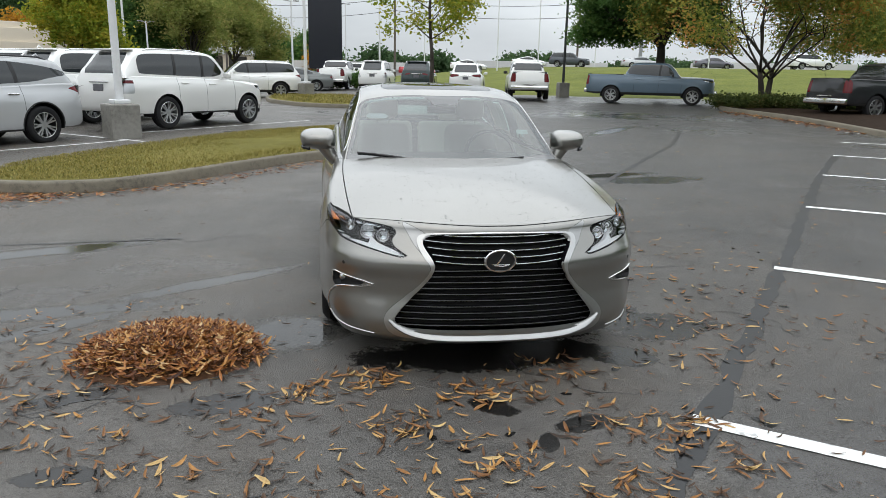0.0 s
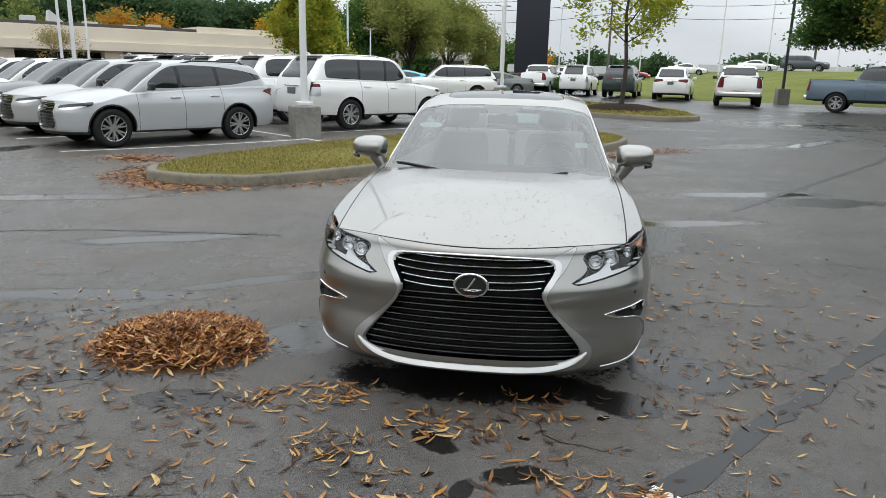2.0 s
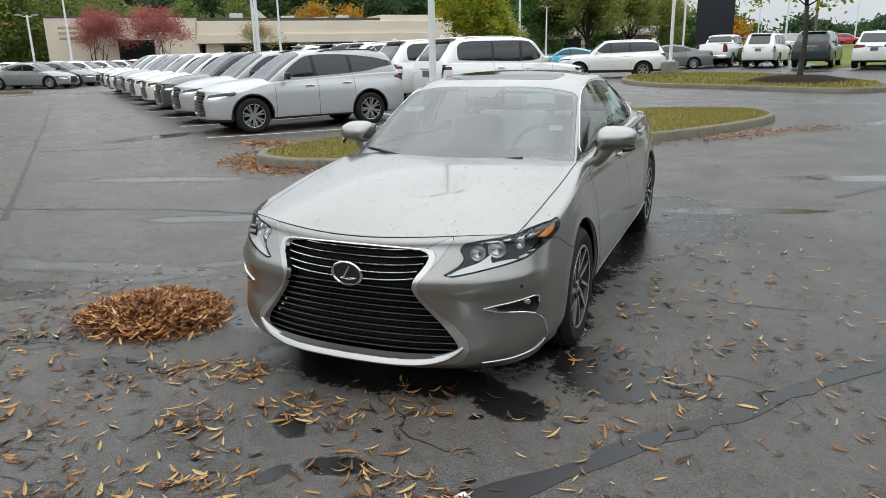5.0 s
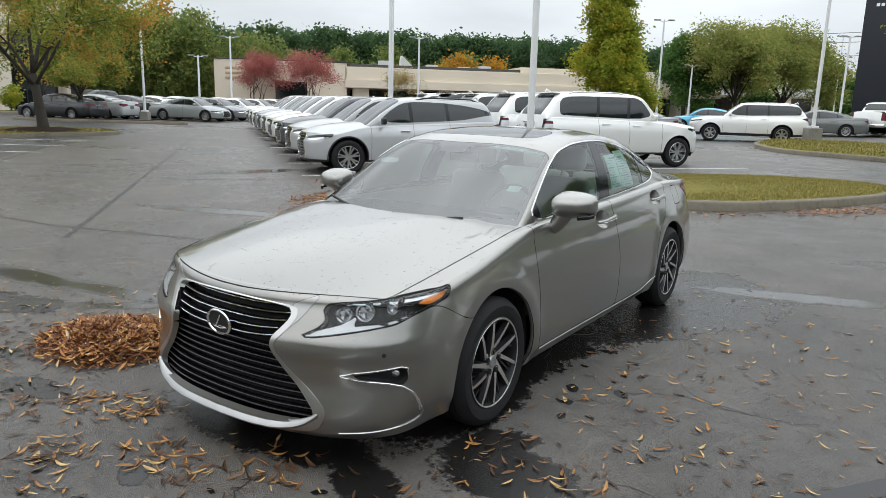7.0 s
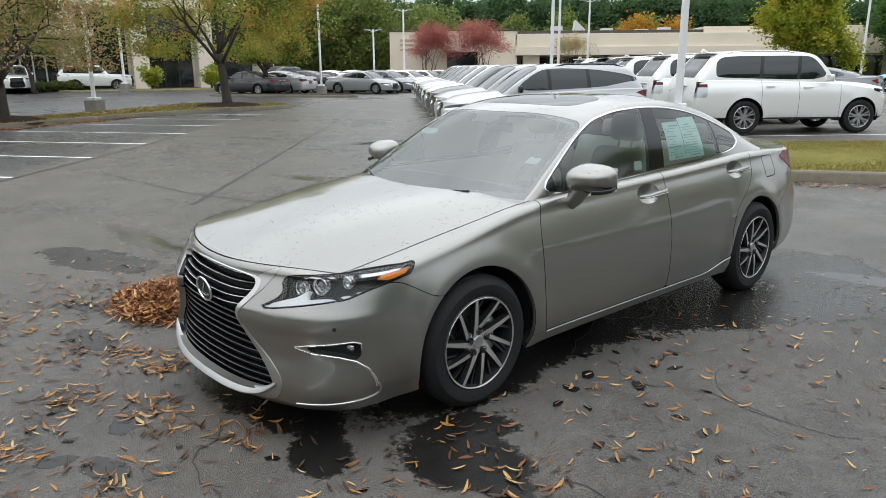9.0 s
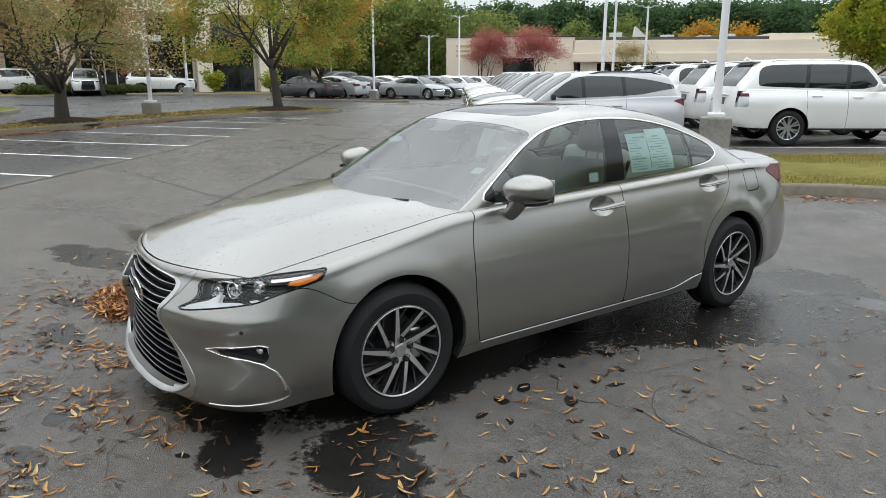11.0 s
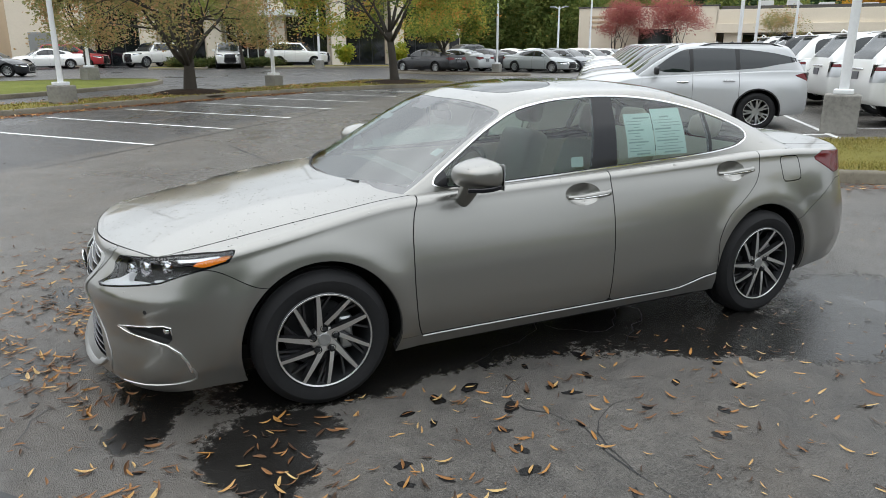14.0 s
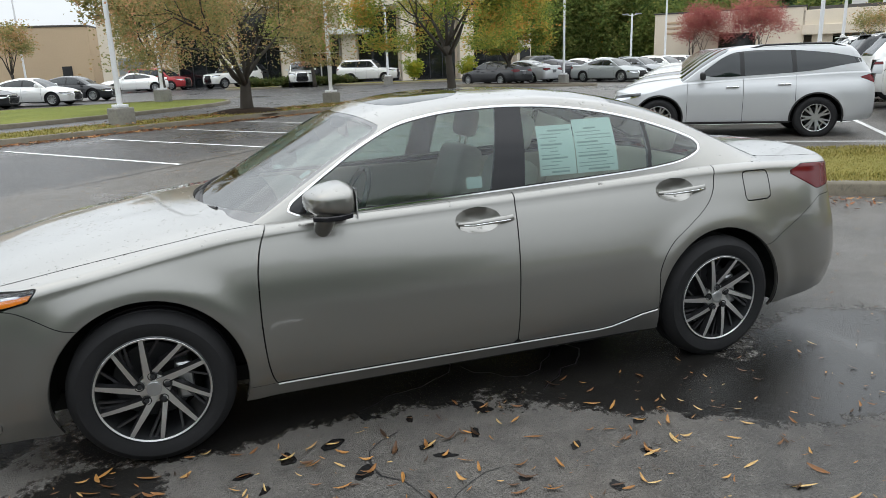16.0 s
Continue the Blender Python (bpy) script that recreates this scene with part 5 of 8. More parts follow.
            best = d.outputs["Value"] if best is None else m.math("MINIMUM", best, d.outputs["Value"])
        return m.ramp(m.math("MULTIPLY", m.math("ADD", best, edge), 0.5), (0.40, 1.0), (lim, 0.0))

    # blots below the sedan also blacken the colour to deepen its contact shade
    soaked_shade = stain(WET_AND_SHADE, 0.47)
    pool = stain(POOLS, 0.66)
    col = m.mix(m.math("MULTIPLY", soaked_shade, 0.95), col, m.mix(0.06, (base * 0.03, base * 0.03, base * 0.032), dry))
    m.set("col", m.mix(m.math("MULTIPLY", pool, 0.8), col, (base * 0.4, base * 0.39, base * 0.37)))
    r = m.ramp(m.math("ADD", m.math("MULTIPLY", patchy, 0.5), m.math("MULTIPLY", fine, 0.5)), (0.3, 0.26), (0.7, 0.50))
    m.set("rough", m.mix(pool, m.mix(m.math("MULTIPLY", soaked_shade, 0.9), m.mix(puddle, r, 0.17), 0.09), 0.05))
    m.set("spec", m.ramp(soaked_shade, (0.0, 0.28), (1.0, 0.34)))
    h = m.math("MULTIPLY", m.math("ADD", m.math("MULTIPLY", agg.outputs["Distance"], 1.2), m.math("MULTIPLY", fine, 0.7)), m.math("SUBTRACT", 1.0, m.math("MAXIMUM", m.math("MULTIPLY", soaked_shade, 0.8), m.math("MAXIMUM", m.math("MULTIPLY", puddle, 0.75), m.math("MULTIPLY", pool, 0.97)))))
    m.bump(h, 0.75, 0.005)
    return m.m


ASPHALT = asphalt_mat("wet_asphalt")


def sheet(name, xs, ys, material, z=0.0, label="", kind="structure", parent=None, hfn=None, category="ground"):
    v, f = [], []
    for y in ys:
        for x in xs:
            v.append((x, y, (hfn or gz)(x, y) + z))
    n = len(xs)
    for j in range(len(ys) - 1):
        for i in range(n - 1):
            a = j * n + i
            f.append((a, a + 1, a + n + 1, a + n))
    ob = link_mesh(name, v, f, material, parent)
    return tagged(ob, label, category, "", kind)


def steps(a, b, n0, n1, m0, m1):
    """Grid lines, close together near the sedan."""
    return [*np.linspace(a, m0, 20)[:-1], *np.linspace(m0, n0, int((n0 - m0) / 2))[:-1], *np.linspace(n0, n1, int((n1 - n0) * 4))[:-1], *np.linspace(n1, m1, int((m1 - n1) / 2))[:-1], *np.linspace(m1, b, 30)]


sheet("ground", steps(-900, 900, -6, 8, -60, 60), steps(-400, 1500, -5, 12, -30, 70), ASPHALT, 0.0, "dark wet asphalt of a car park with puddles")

# ---- other vehicles ----
def form_spec(L, wb, fo, W, H, r, hood0, hood1, belt0, belt1, a0, a1, b1, b0, clear=0.24, deck=None, tuck=0.11, bed=None, rail=0.6, tail=0.35, inset_top=0.10):
    w, ro = W / 2, L - wb - fo
    end = wb + ro
    deck = belt1 + 0.06 if deck is None else deck
    mid = (clear + belt0) / 2
    top = [(-fo - 0.05, hood0 - 0.03), (-fo + 0.15, hood0), (-fo + 0.5, hood0 + 0.55 * (hood1 - hood0)), (a0, hood1), (a0 + 0.3, hood1 + 0.01), (max(b0 - 0.1, a0 + 1.0), deck - 0.01), (max(b0, a0 + 1.1), deck), (end + 0.1, deck - 0.01)]
    edge = [(-fo - 0.05, hood0 - 0.06), (-fo + 0.3, hood0 - 0.04), (a0, belt0 - 0.02), (a0 + 0.4, belt0), ((a0 + end) / 2, (belt0 + belt1) / 2), (min(b0, end - 0.2), belt1), (end + 0.1, deck - 0.03)]
    roof = [(a0 - 0.08, hood1 - 0.05), (a0 + 0.04, hood1 + 0.03), ((a0 + a1) / 2, (hood1 + H) / 2 + 0.02), (a1, H - 0.055), (a1 + 0.35, H - 0.008), ((a1 + b1) / 2 + 0.1, H), (b1 - 0.3, H - 0.012), (b1, H - 0.06), ((b1 + b0) / 2 + 0.02, (H + deck) / 2), (b0, deck - 0.02), (b0 + 0.02, deck - 0.2)]
    rx = [(a0 - 0.08, w * 0.83), (a0 + 0.2, w * 0.80), (a1, w * (rail + 0.09)), (a1 + 0.4, w * (rail + 0.05)), (b1, w * (rail + 0.04)), (b0, w * (rail + 0.12)), (b0 + 0.02, w * (rail + 0.12))]
    rz = [(p[0], p[1] - (0.065 if a1 <= p[0] <= b1 else 0.075)) for p in roof]
    return dict(
        wb=wb, axle_z=r, arch=r + 0.06, fo=fo, L=L, W=W, H=H, r=r, a0=a0, a1=a1, b1=b1, b0=b0, belt0=belt0, belt1=belt1, hood0=hood0, hood1=hood1, deck=deck, end=end, clear=clear, bed=bed,
        plan=[(0, -fo), (0.35 * w, -fo + 0.02), (0.62 * w, -fo + 0.08), (0.82 * w, -fo + 0.23), (0.94 * w, -fo + 0.48), (0.99 * w, -fo + 0.82), (w, 0.4), (w, wb * 0.6), (w, wb), (0.985 * w, wb + ro * 0.45), (0.95 * w, wb + ro * 0.8), (0.86 * w, wb + ro * 0.95), (0.5 * w, wb + ro * 0.99), (0, end)],
        inset=[(clear - 0.02, 0.06), (clear + 0.12, 0.015), (mid - 0.05, 0.0), (mid + 0.15, 0.006), (belt0 - 0.12, tuck * 0.35), (belt0 + 0.02, tuck), (belt0 + 0.3, tuck + 0.03)],
        inset_front=[(clear - 0.02, 0.10), (clear + 0.08, 0.02), (mid, 0.0), (hood0 - 0.14, 0.04), (hood0, 0.11), (hood0 + 0.2, 0.24)],
        inset_rear=[(clear, 0.14), (clear + 0.15, 0.01), (mid, 0.0), (belt1 - 0.15, 0.05), (deck, inset_top), (deck + 0.3, 0.12)],
        bottom=[(-fo, clear - 0.01), (-fo * 0.5, clear), (wb, clear + 0.02), (end, clear + 0.08)],
        top=top, edge=edge, edge_x=w - tuck - 0.05, crown=3.0, fillet=0.045, nose=0.5, tail=tail, flare=0.012,
        cabin=dict(roof=roof, rail_x=rx, rail_z=rz, belt_x=[(a0 - 0.08, w - tuck - 0.045), (b0 + 0.02, w - tuck - 0.05)], belt_z=[(a0 - 0.08, belt0 - 0.06), (a0 + 0.3, belt0 - 0.04), (b0 + 0.02, belt1 - 0.05)], crown=4.0, bulge=0.02))


KINDS = dict(
    crossover=form_spec(4.74, 2.79, 0.93, 1.895, 1.73, 0.378, 0.92, 1.13, 1.08, 1.20, 0.42, 1.28, 3.36, 3.72, 0.27, 1.14, rail=0.62),
    suv=form_spec(4.88, 2.79, 0.90, 1.885, 1.88, 0.385, 1.06, 1.20, 1.17, 1.24, 0.50, 1.12, 3.42, 3.92, 0.33, 1.22, rail=0.66, tuck=0.09),
    big_suv=form_spec(5.08, 2.85, 0.93, 1.98, 1.87, 0.40, 1.10, 1.22, 1.19, 1.25, 0.52, 1.15, 3.55, 4.08, 0.33, 1.23, rail=0.66, tuck=0.09),
    family_suv=form_spec(5.10, 3.02, 0.98, 1.99, 1.78, 0.375, 1.0, 1.15, 1.12, 1.20, 0.45, 1.22, 3.55, 4.0, 0.27, 1.18, rail=0.64),
    saloon=form_spec(4.97, 2.87, 0.98, 1.865, 1.445, 0.335, 0.72, 0.97, 0.93, 1.0, 0.30, 1.05, 2.15, 3.25, 0.19, 1.08, rail=0.58, tail=0.5),
    minivan=form_spec(5.1, 3.03, 1.0, 1.98, 1.75, 0.35, 0.93, 1.08, 1.05, 1.10, 0.15, 1.1, 3.7, 4.0, 0.22, 1.1, rail=0.66),
    pickup=form_spec(5.85, 3.65, 0.98, 2.03, 1.90, 0.40, 1.20, 1.27, 1.22, 1.30, 0.55, 1.12, 2.72, 3.06, 0.40, 1.36, rail=0.68, tuck=0.08, bed=(3.14, 4.74)),
)
STYLE = dict(crossover="seven", suv="seven", big_suv="five", family_suv="six", saloon="ten", minivan="seven", pickup="six")
PLATE = plain("number_plate_grey", (0.12, 0.12, 0.13), 0.4, 0.0, 0.1, 20)
_models = {}


def vehicle(kind):
    """One vehicle of a kind, with its parts, at the origin and facing -y."""
    s = KINDS[kind]
    w, end = s["W"] / 2, s["end"]
    car = thing(kind, "", "car")
    F = CarForm(s, 0.07, 22, 8, 0.06, 9)
    lo, cab = F.lower, F.cabin
    az = s["axle_z"]

    def arch(sh):
        x, y, z = sh.xyz
        d = np.minimum(np.hypot(y, z - az), np.hypot(y - s["wb"], z - az))
        return np.where(np.abs(x) > 0.4, s["arch"] - d, -1.0)

    lo = lo.cut(arch(lo))
    for y in (0, s["wb"]):
        for side in (1, -1):
            o = wheel_arch_liner("wheel_arch_liner", F, y, s["arch"], car, w - 0.03)
            if side < 0:
                o.matrix_basis = Matrix.Diagonal((-1, 1, 1, 1))
    # front
    gw = 0.42 if kind != "pickup" else 0.5
    g0, g1 = (s["clear"] + 0.08, s["hood0"] - 0.06)
    if kind in ("pickup", "family_suv"):
        g0 += 0.22
    gp = round_poly([(gw, g1), (gw * 0.88, (g0 + 2 * g1) / 3), (gw * 1.1, g0), (-gw * 1.1, g0), (-gw * 0.88, (g0 + 2 * g1) / 3), (-gw, g1)], 2)
    fn = lambda sh: np.where(sh.xyz[1] < -0.5, sd_poly(sh.xyz[0], sh.xyz[2], gp), 1.0)
    gr, lo = lo.split(fn, 0.0)
    gri = gr.part("grille", GLOSSBLACK, car, "black slatted grille", lift=-0.03, flange=0)
    fr, lo = lo.split(lambda sh: fn(sh) - 0.028, 0.0)
    fr.part("grille_frame", CHROME, car, lift=0.006, flange=0.04)
    for k in range(8):
        z = g0 + 0.04 + (g1 - g0 - 0.08) * k / 7
        p, n = F.at_arc(0.0, z)
        hw = float(np.interp(z, [g0, (g0 + 2 * g1) / 3, g1], [gw * 1.06, gw * 0.86, gw * 0.96]))
        bm = bmesh.new()
        P = []
        for i in range(7):
            x = -hw + 2 * hw * i / 6
            q, _ = F.at_arc(x, z)
            P.append((x, q.y + 0.012, z))
        strip(bm, P, [(0, -1, 0)] * 7, 0.016, 0.02)
        part("grille_slat", bm, GUN, gri)
    h0, h1 = F.arc_x(gw + 0.06), F.arc_at(-s["fo"] + 0.62)
    hz = s["hood0"] - 0.10
    lamp = np.array([(h0, hz - 0.07), (h0 + 0.05, hz), (h1 - 0.12, hz + 0.06), (h1, hz + 0.07), (h1 - 0.05, hz), (h0 + 0.3, hz - 0.09)])
    hl, lo = lo.split(lambda sh: sd_poly(np.abs(sh.arc), sh.v[:, 2], lamp), 0.0)
    for side in (1, -1):
        one = hl.cut(-side * hl.arc)
        h = one.part("headlamp", DARKGLASS, car, lift=0.002)
        one.cut(sd_poly(np.abs(one.arc), one.v[:, 2], lamp * [1, 1] + [0.03, -0.055])).part("lamp_reflector", REFLECT, h, lift=0.004, flange=0)
    # tail lamps
    t1 = F.arc_at(end - 0.30)
    tz = s["belt1"] - 0.16
    if kind == "suv":
        tl = np.array([(t1 + 0.02, tz - 0.24), (t1 + 0.02, tz + 0.07), (t1 + 0.30, tz + 0.07), (t1 + 0.40, tz - 0.24)])
    elif kind == "pickup":
        tl = np.array([(t1 + 0.12, tz - 0.28), (t1 + 0.12, tz + 0.14), (t1 + 0.46, tz + 0.14), (t1 + 0.46, tz - 0.28)])
    else:
        tl = np.array([(t1 - 0.05, tz + 0.06), (t1 + 0.25, tz + 0.11), (t1 + 0.75, tz + 0.08), (t1 + 0.75, tz - 0.02), (t1 + 0.3, tz - 0.08)])
    tb, lo = lo.split(lambda sh: sd_poly(np.abs(sh.arc), sh.v[:, 2], tl), 0.0)
    for side in (1, -1):
        one = tb.cut(-side * tb.arc)
        o = one.part("tail_lamp", RED if kind != "suv" else SILVERRIM, car, lift=0.003, flange=0.02)
        if kind == "suv":
            one.cut(np.abs(one.v[:, 2] - tz - 0.02) - 0.035).part("red_lens", RED, o, lift=0.006, flange=0.01)
    # lower cladding
    cl, lo = lo.split(lambda sh: sh.xyz[2] - s["clear"] - (0.13 if kind in ("family_suv", "pickup") else 0.05), 0.0)
    for cut in (cl.xyz[1] - 0.01, s["wb"] - 0.01 - cl.xyz[1]):
        cl.cut(cut).part("lower_trim", BLACK, car, lift=0.003)
    for side in (1, -1):
        cl.cut(np.maximum.reduce([0.01 - cl.xyz[1], cl.xyz[1] - s["wb"] + 0.01, -side * cl.xyz[0]])).part("sill_trim", BLACK, car, lift=0.003)
    if kind in ("crossover", "family_suv"):
        for y in (0, s["wb"]):
            for side in (1, -1):
                bm = bmesh.new()
                P = []
                for k in range(17):
                    a = -0.15 + (math.pi + 0.3) * k / 16
                    yy, zz = y + (s["arch"] + 0.014) * math.cos(a), az + (s["arch"] + 0.014) * math.sin(a)
                    q, n = F.on_side(yy, zz)
                    P.append((side * (q.x - 0.004), yy, zz))
                strip(bm, P, [(side, 0, 0)] * 17, 0.03, 0.022)
                part("arch_trim", bm, BLACK, car)
    # bed of a pickup
    if s["bed"]:
        y0, y1 = s["bed"]
        lo = lo.cut(-np.maximum.reduce([y0 - lo.xyz[1], lo.xyz[1] - y1, np.abs(lo.xyz[0]) - w + 0.20, 0.5 - lo.v[:, 5]]))
        bm = bmesh.new()
        for x0, x1, ya, yb in ((-w + 0.19, -w + 0.22, y0, y1), (w - 0.22, w - 0.19, y0, y1), (-w + 0.2, w - 0.2, y0 - 0.02, y0), (-w + 0.2, w - 0.2, y1, y1 + 0.02)):
            box(bm, x0, x1, ya, yb, 0.8, s["deck"] - 0.02)
        box(bm, -w + 0.2, w - 0.2, y0, y1, 0.78, 0.82)
        part("bed_liner", bm, BLACK, car)
    # doors: shut lines as cuts
    panels = [(-9, 0.52), (0.52, 1.52), (1.52, 2.42 if kind != "pickup" else 2.62), (2.42 if kind != "pickup" else 2.62, 9)]
    names = ["front_body", "front_door", "rear_door", "rear_body"]
    for (a, b), nm in zip(panels, names):
        p = lo.cut(np.maximum(a + 0.004 - lo.xyz[1], lo.xyz[1] - b + 0.004))
        if "door" in nm:
            for side in (1, -1):
                d = p.cut(-side * p.xyz[0]).part(nm, BODY, car, flange=0.02)
                hy, hz_ = b - 0.20, s["belt0"] - 0.12 + (0.03 if nm == "rear_door" else 0)
                q, n = F.on_side(hy, hz_)
                bm = bmesh.new()
                strip(bm, [(side * (q.x + 0.028), hy - 0.11 + 0.055 * i, hz_) for i in range(5)], [(side, 0, 0)] * 5, 0.028, 0.02)
                part("handle", bm, BODY if kind != "crossover" else CHROME, d)
        else:
            p.part(nm, BODY, car, flange=0.02)
    # cabin
    H = s["H"]
    b1y = s["b1"] + 0.10 if kind not in ("saloon", "pickup") else s["b1"]
    zl = lambda y: np.interp(y, [s["a0"], s["b0"]], [s["belt0"] + 0.015, s["belt1"] + 0.03])
    if kind == "crossover":
        dlo = [(s["a0"] + 0.20, zl(s["a0"]) + 0.02), (s["a1"] - 0.05, H - 0.15), (s["a1"] + 0.4, H - 0.105), (2.4, H - 0.125), (3.05, H - 0.20), (3.60, H - 0.33), (3.58, H - 0.37), (3.2, zl(3.2) + 0.10), (2.7, zl(2.7) + 0.02)]
    elif kind == "saloon":
        dlo = [(s["a0"] + 0.24, zl(s["a0"]) + 0.02), (s["a1"] - 0.02, H - 0.155), (s["a1"] + 0.4, H - 0.105), (1.9, H - 0.125), (2.45, H - 0.22), (2.75, zl(2.7) + 0.09), (2.5, zl(2.4) + 0.02)]
    else:
        e = s["b0"] - (0.46 if kind in ("suv", "big_suv") else 0.28 if kind != "pickup" else 0.16)
        dlo = [(s["a0"] + 0.20, zl(s["a0"]) + 0.02), (s["a1"] + 0.02, H - 0.15), (s["a1"] + 0.3, H - 0.115), (e - 0.25, H - 0.125), (e, H - 0.22), (e + 0.03, zl(e) + 0.05), (e - 0.1, zl(e) + 0.02)]
    dlo = round_poly(dlo, 2)
    sd = lambda sh: np.where(np.abs(sh.xyz[0]) > 0.42, sd_poly(sh.xyz[1], sh.xyz[2], dlo), 1.0)
    win, cab = cab.split(sd, 0.0)
    bars = [1.52, 2.42] if kind not in ("pickup",) else [1.52]
    for k, yb in enumerate(bars):
        bar, win = win.split(lambda sh: np.abs(sh.xyz[1] - yb + 0.1 * (sh.xyz[2] - s["belt0"])) - 0.04, 0.0)
        for side in (1, -1):
            bar.cut(-side * bar.xyz[0]).part("window_pillar", BLACK, car, lift=0.001)
    lim = [-9] + bars + [9]
    for a, b in zip(lim, lim[1:]):
        p = win.cut(np.maximum(a - win.xyz[1], win.xyz[1] - b))
        for side in (1, -1):
            p.cut(-side * p.xyz[0]).part("side_window", DARKGLASS, car, lift=-0.004)
    ws = lambda sh: np.where((sh.v[:, 4] < -0.2) & (sh.v[:, 5] > 0.1), np.maximum(np.abs(sh.xyz[0]) - F.rail_x(sh.xyz[1]) + 0.03, sh.xyz[1] - s["a1"] + 0.03), 1.0)
    sc, cab = cab.split(ws, 0.0)
    sc.part("windscreen", DARKGLASS, car, lift=-0.003)
    rwz = s["deck"] + 0.06
    rw = lambda sh: np.where(sh.v[:, 4] > 0.2, np.maximum.reduce([np.abs(sh.xyz[0]) - F.rail_x(sh.xyz[1]) + (0.16 if kind in ("suv", "big_suv", "crossover") else 0.09), rwz - sh.xyz[2], sh.xyz[2] - H + 0.12]), 1.0)
    rk, cab = cab.split(rw, 0.0)
    rk.part("back_window", DARKGLASS, car, lift=-0.003)
    cab = cab.cut(np.where(cab.xyz[1] < s["a0"] + 0.1, F.top(cab.xyz[0], cab.xyz[1]) - 0.05 - cab.xyz[2], -1.0))
    cab.part("roof", BODY, car)
    # roof rails, mirrors, plate, bumper
    if kind in ("crossover", "suv", "big_suv", "family_suv"):
        for side in (1, -1):
            bm = bmesh.new()
            P = [(side * (float(F.rail_x(y)) - 0.035), y, float(F.roof(y)) - 0.02) for y in np.linspace(s["a1"] + 0.35, s["b1"] - 0.1, 8)]
            P[0] = (P[0][0], P[0][1], P[0][2] - 0.05)
            P[-1] = (P[-1][0], P[-1][1], P[-1][2] - 0.05)
            tube(bm, P, 0.018, 8)
            part("roof_rail", bm, CHROME if kind != "crossover" else BLACK, car, smooth=True, angle=60)
        bm = bmesh.new()
        tube(bm, [(0, s["b1"] - 0.05, H - 0.03), (0, s["b1"] + 0.06, H + 0.035), (0, s["b1"] + 0.10, H - 0.03)], [0.02, 0.02, 0.02], 8)
        part("roof_fin", bm, BODY, car, smooth=True, angle=60)
        if kind in ("suv", "big_suv"):
            bm = bmesh.new()
            box(bm, -w * 0.6, w * 0.6, s["b1"] - 0.05, s["b1"] + 0.16, H - 0.075, H - 0.04, 0.012)
            part("rear_spoiler", bm, BODY, car)
            for side in (1, -1):
                bm = bmesh.new()
                box(bm, side * (w - 0.13) - 0.06, side * (w - 0.13) + 0.06, 0.55, s["wb"] - 0.5, s["clear"] + 0.05, s["clear"] + 0.09, 0.012)
                part("running_board", bm, SILVERRIM, car)
    for side in (1, -1):
        bm = bmesh.new()
        box(bm, -0.10, 0.10, -0.05, 0.05, -0.075, 0.075, 0.035)
        tube(bm, [(-0.16, 0, -0.06), (-0.08, 0, -0.03)], 0.025, 8)
        o = part("wing_mirror", bm, BODY if kind in ("saloon", "suv", "big_suv", "family_suv", "minivan") else BLACK, car, smooth=True, angle=50)
        o.matrix_basis = Matrix.Translation((side * (w + 0.06), s["a0"] + 0.36, s["belt0"] + 0.10)) @ Matrix.Diagonal((side, 1, 1, 1))
    bm = bmesh.new()
    pz = s["belt1"] - 0.28 if kind in ("suv", "big_suv", "crossover", "family_suv", "minivan") else (0.72 if kind == "saloon" else 0.62)
    box(bm, -0.16, 0.16, -0.012, 0.012, -0.08, 0.08, 0.004)
    o = part("number_plate", bm, PLATE, car)
    p, n = F.at_arc(F.pa[-1], pz)
    o.matrix_basis = pose(0, p.y + 0.012, pz)
    bm = bmesh.new()
    box(bm, -0.32, 0.32, -0.015, 0.02, -0.016, 0.016, 0.008)
    o = part("tailgate_bar", bm, CHROME, car)
    p, n = F.at_arc(F.pa[-1], pz + 0.13)
    o.matrix_basis = pose(0, p.y + 0.012, pz + 0.13)
    if kind == "pickup":
        for y, z in ((end - 0.02, 0.58), (-s["fo"] + 0.02, 0.55)):
            bm = bmesh.new()
            box(bm, -w * 0.9, w * 0.9, y - 0.09, y + 0.06, z - 0.10, z + 0.10, 0.04)
            part("bumper", bm, CHROME, car, smooth=True, angle=50)
    bm = bmesh.new()
    box(bm, -w * 0.74, w * 0.74, -s["fo"] + 0.35, end - 0.35, s["clear"] + 0.03, s["clear"] + 0.14)
    box(bm, -w * 0.55, w * 0.55, -0.4, end - 0.5, s["clear"] + 0.1, s["hood0"] - 0.3)
    part("underbody", bm, DARKIN, car)
    W = wheel_meshes(s["r"], s["r"] * 0.66, 0.24, STYLE[kind], 32, kind == "crossover")
    for y in (0, s["wb"]):
        for side in (1, -1):
            add_wheel(W, car, side * (w - 0.125), y, s["r"], side < 0, 11 * (y > 0))
    return car


def park(kind, x, y, rz, col, label, group=""):
    """A copy of a vehicle with its front axle at x, y."""
    if kind not in _models:
        _models[kind] = vehicle(kind)
        ob = _models[kind]
        ob.matrix_basis = pose(x, y, gz(x, y), 0, 0, rz)
    else:
        ob = copy_thing(_models[kind], pose(x, y, gz(x, y), 0, 0, rz))
    for o in ob.children_recursive:
        o.color = (*col, 1)
    return tagged(ob, label, "pickup truck" if kind == "pickup" else "car", group)


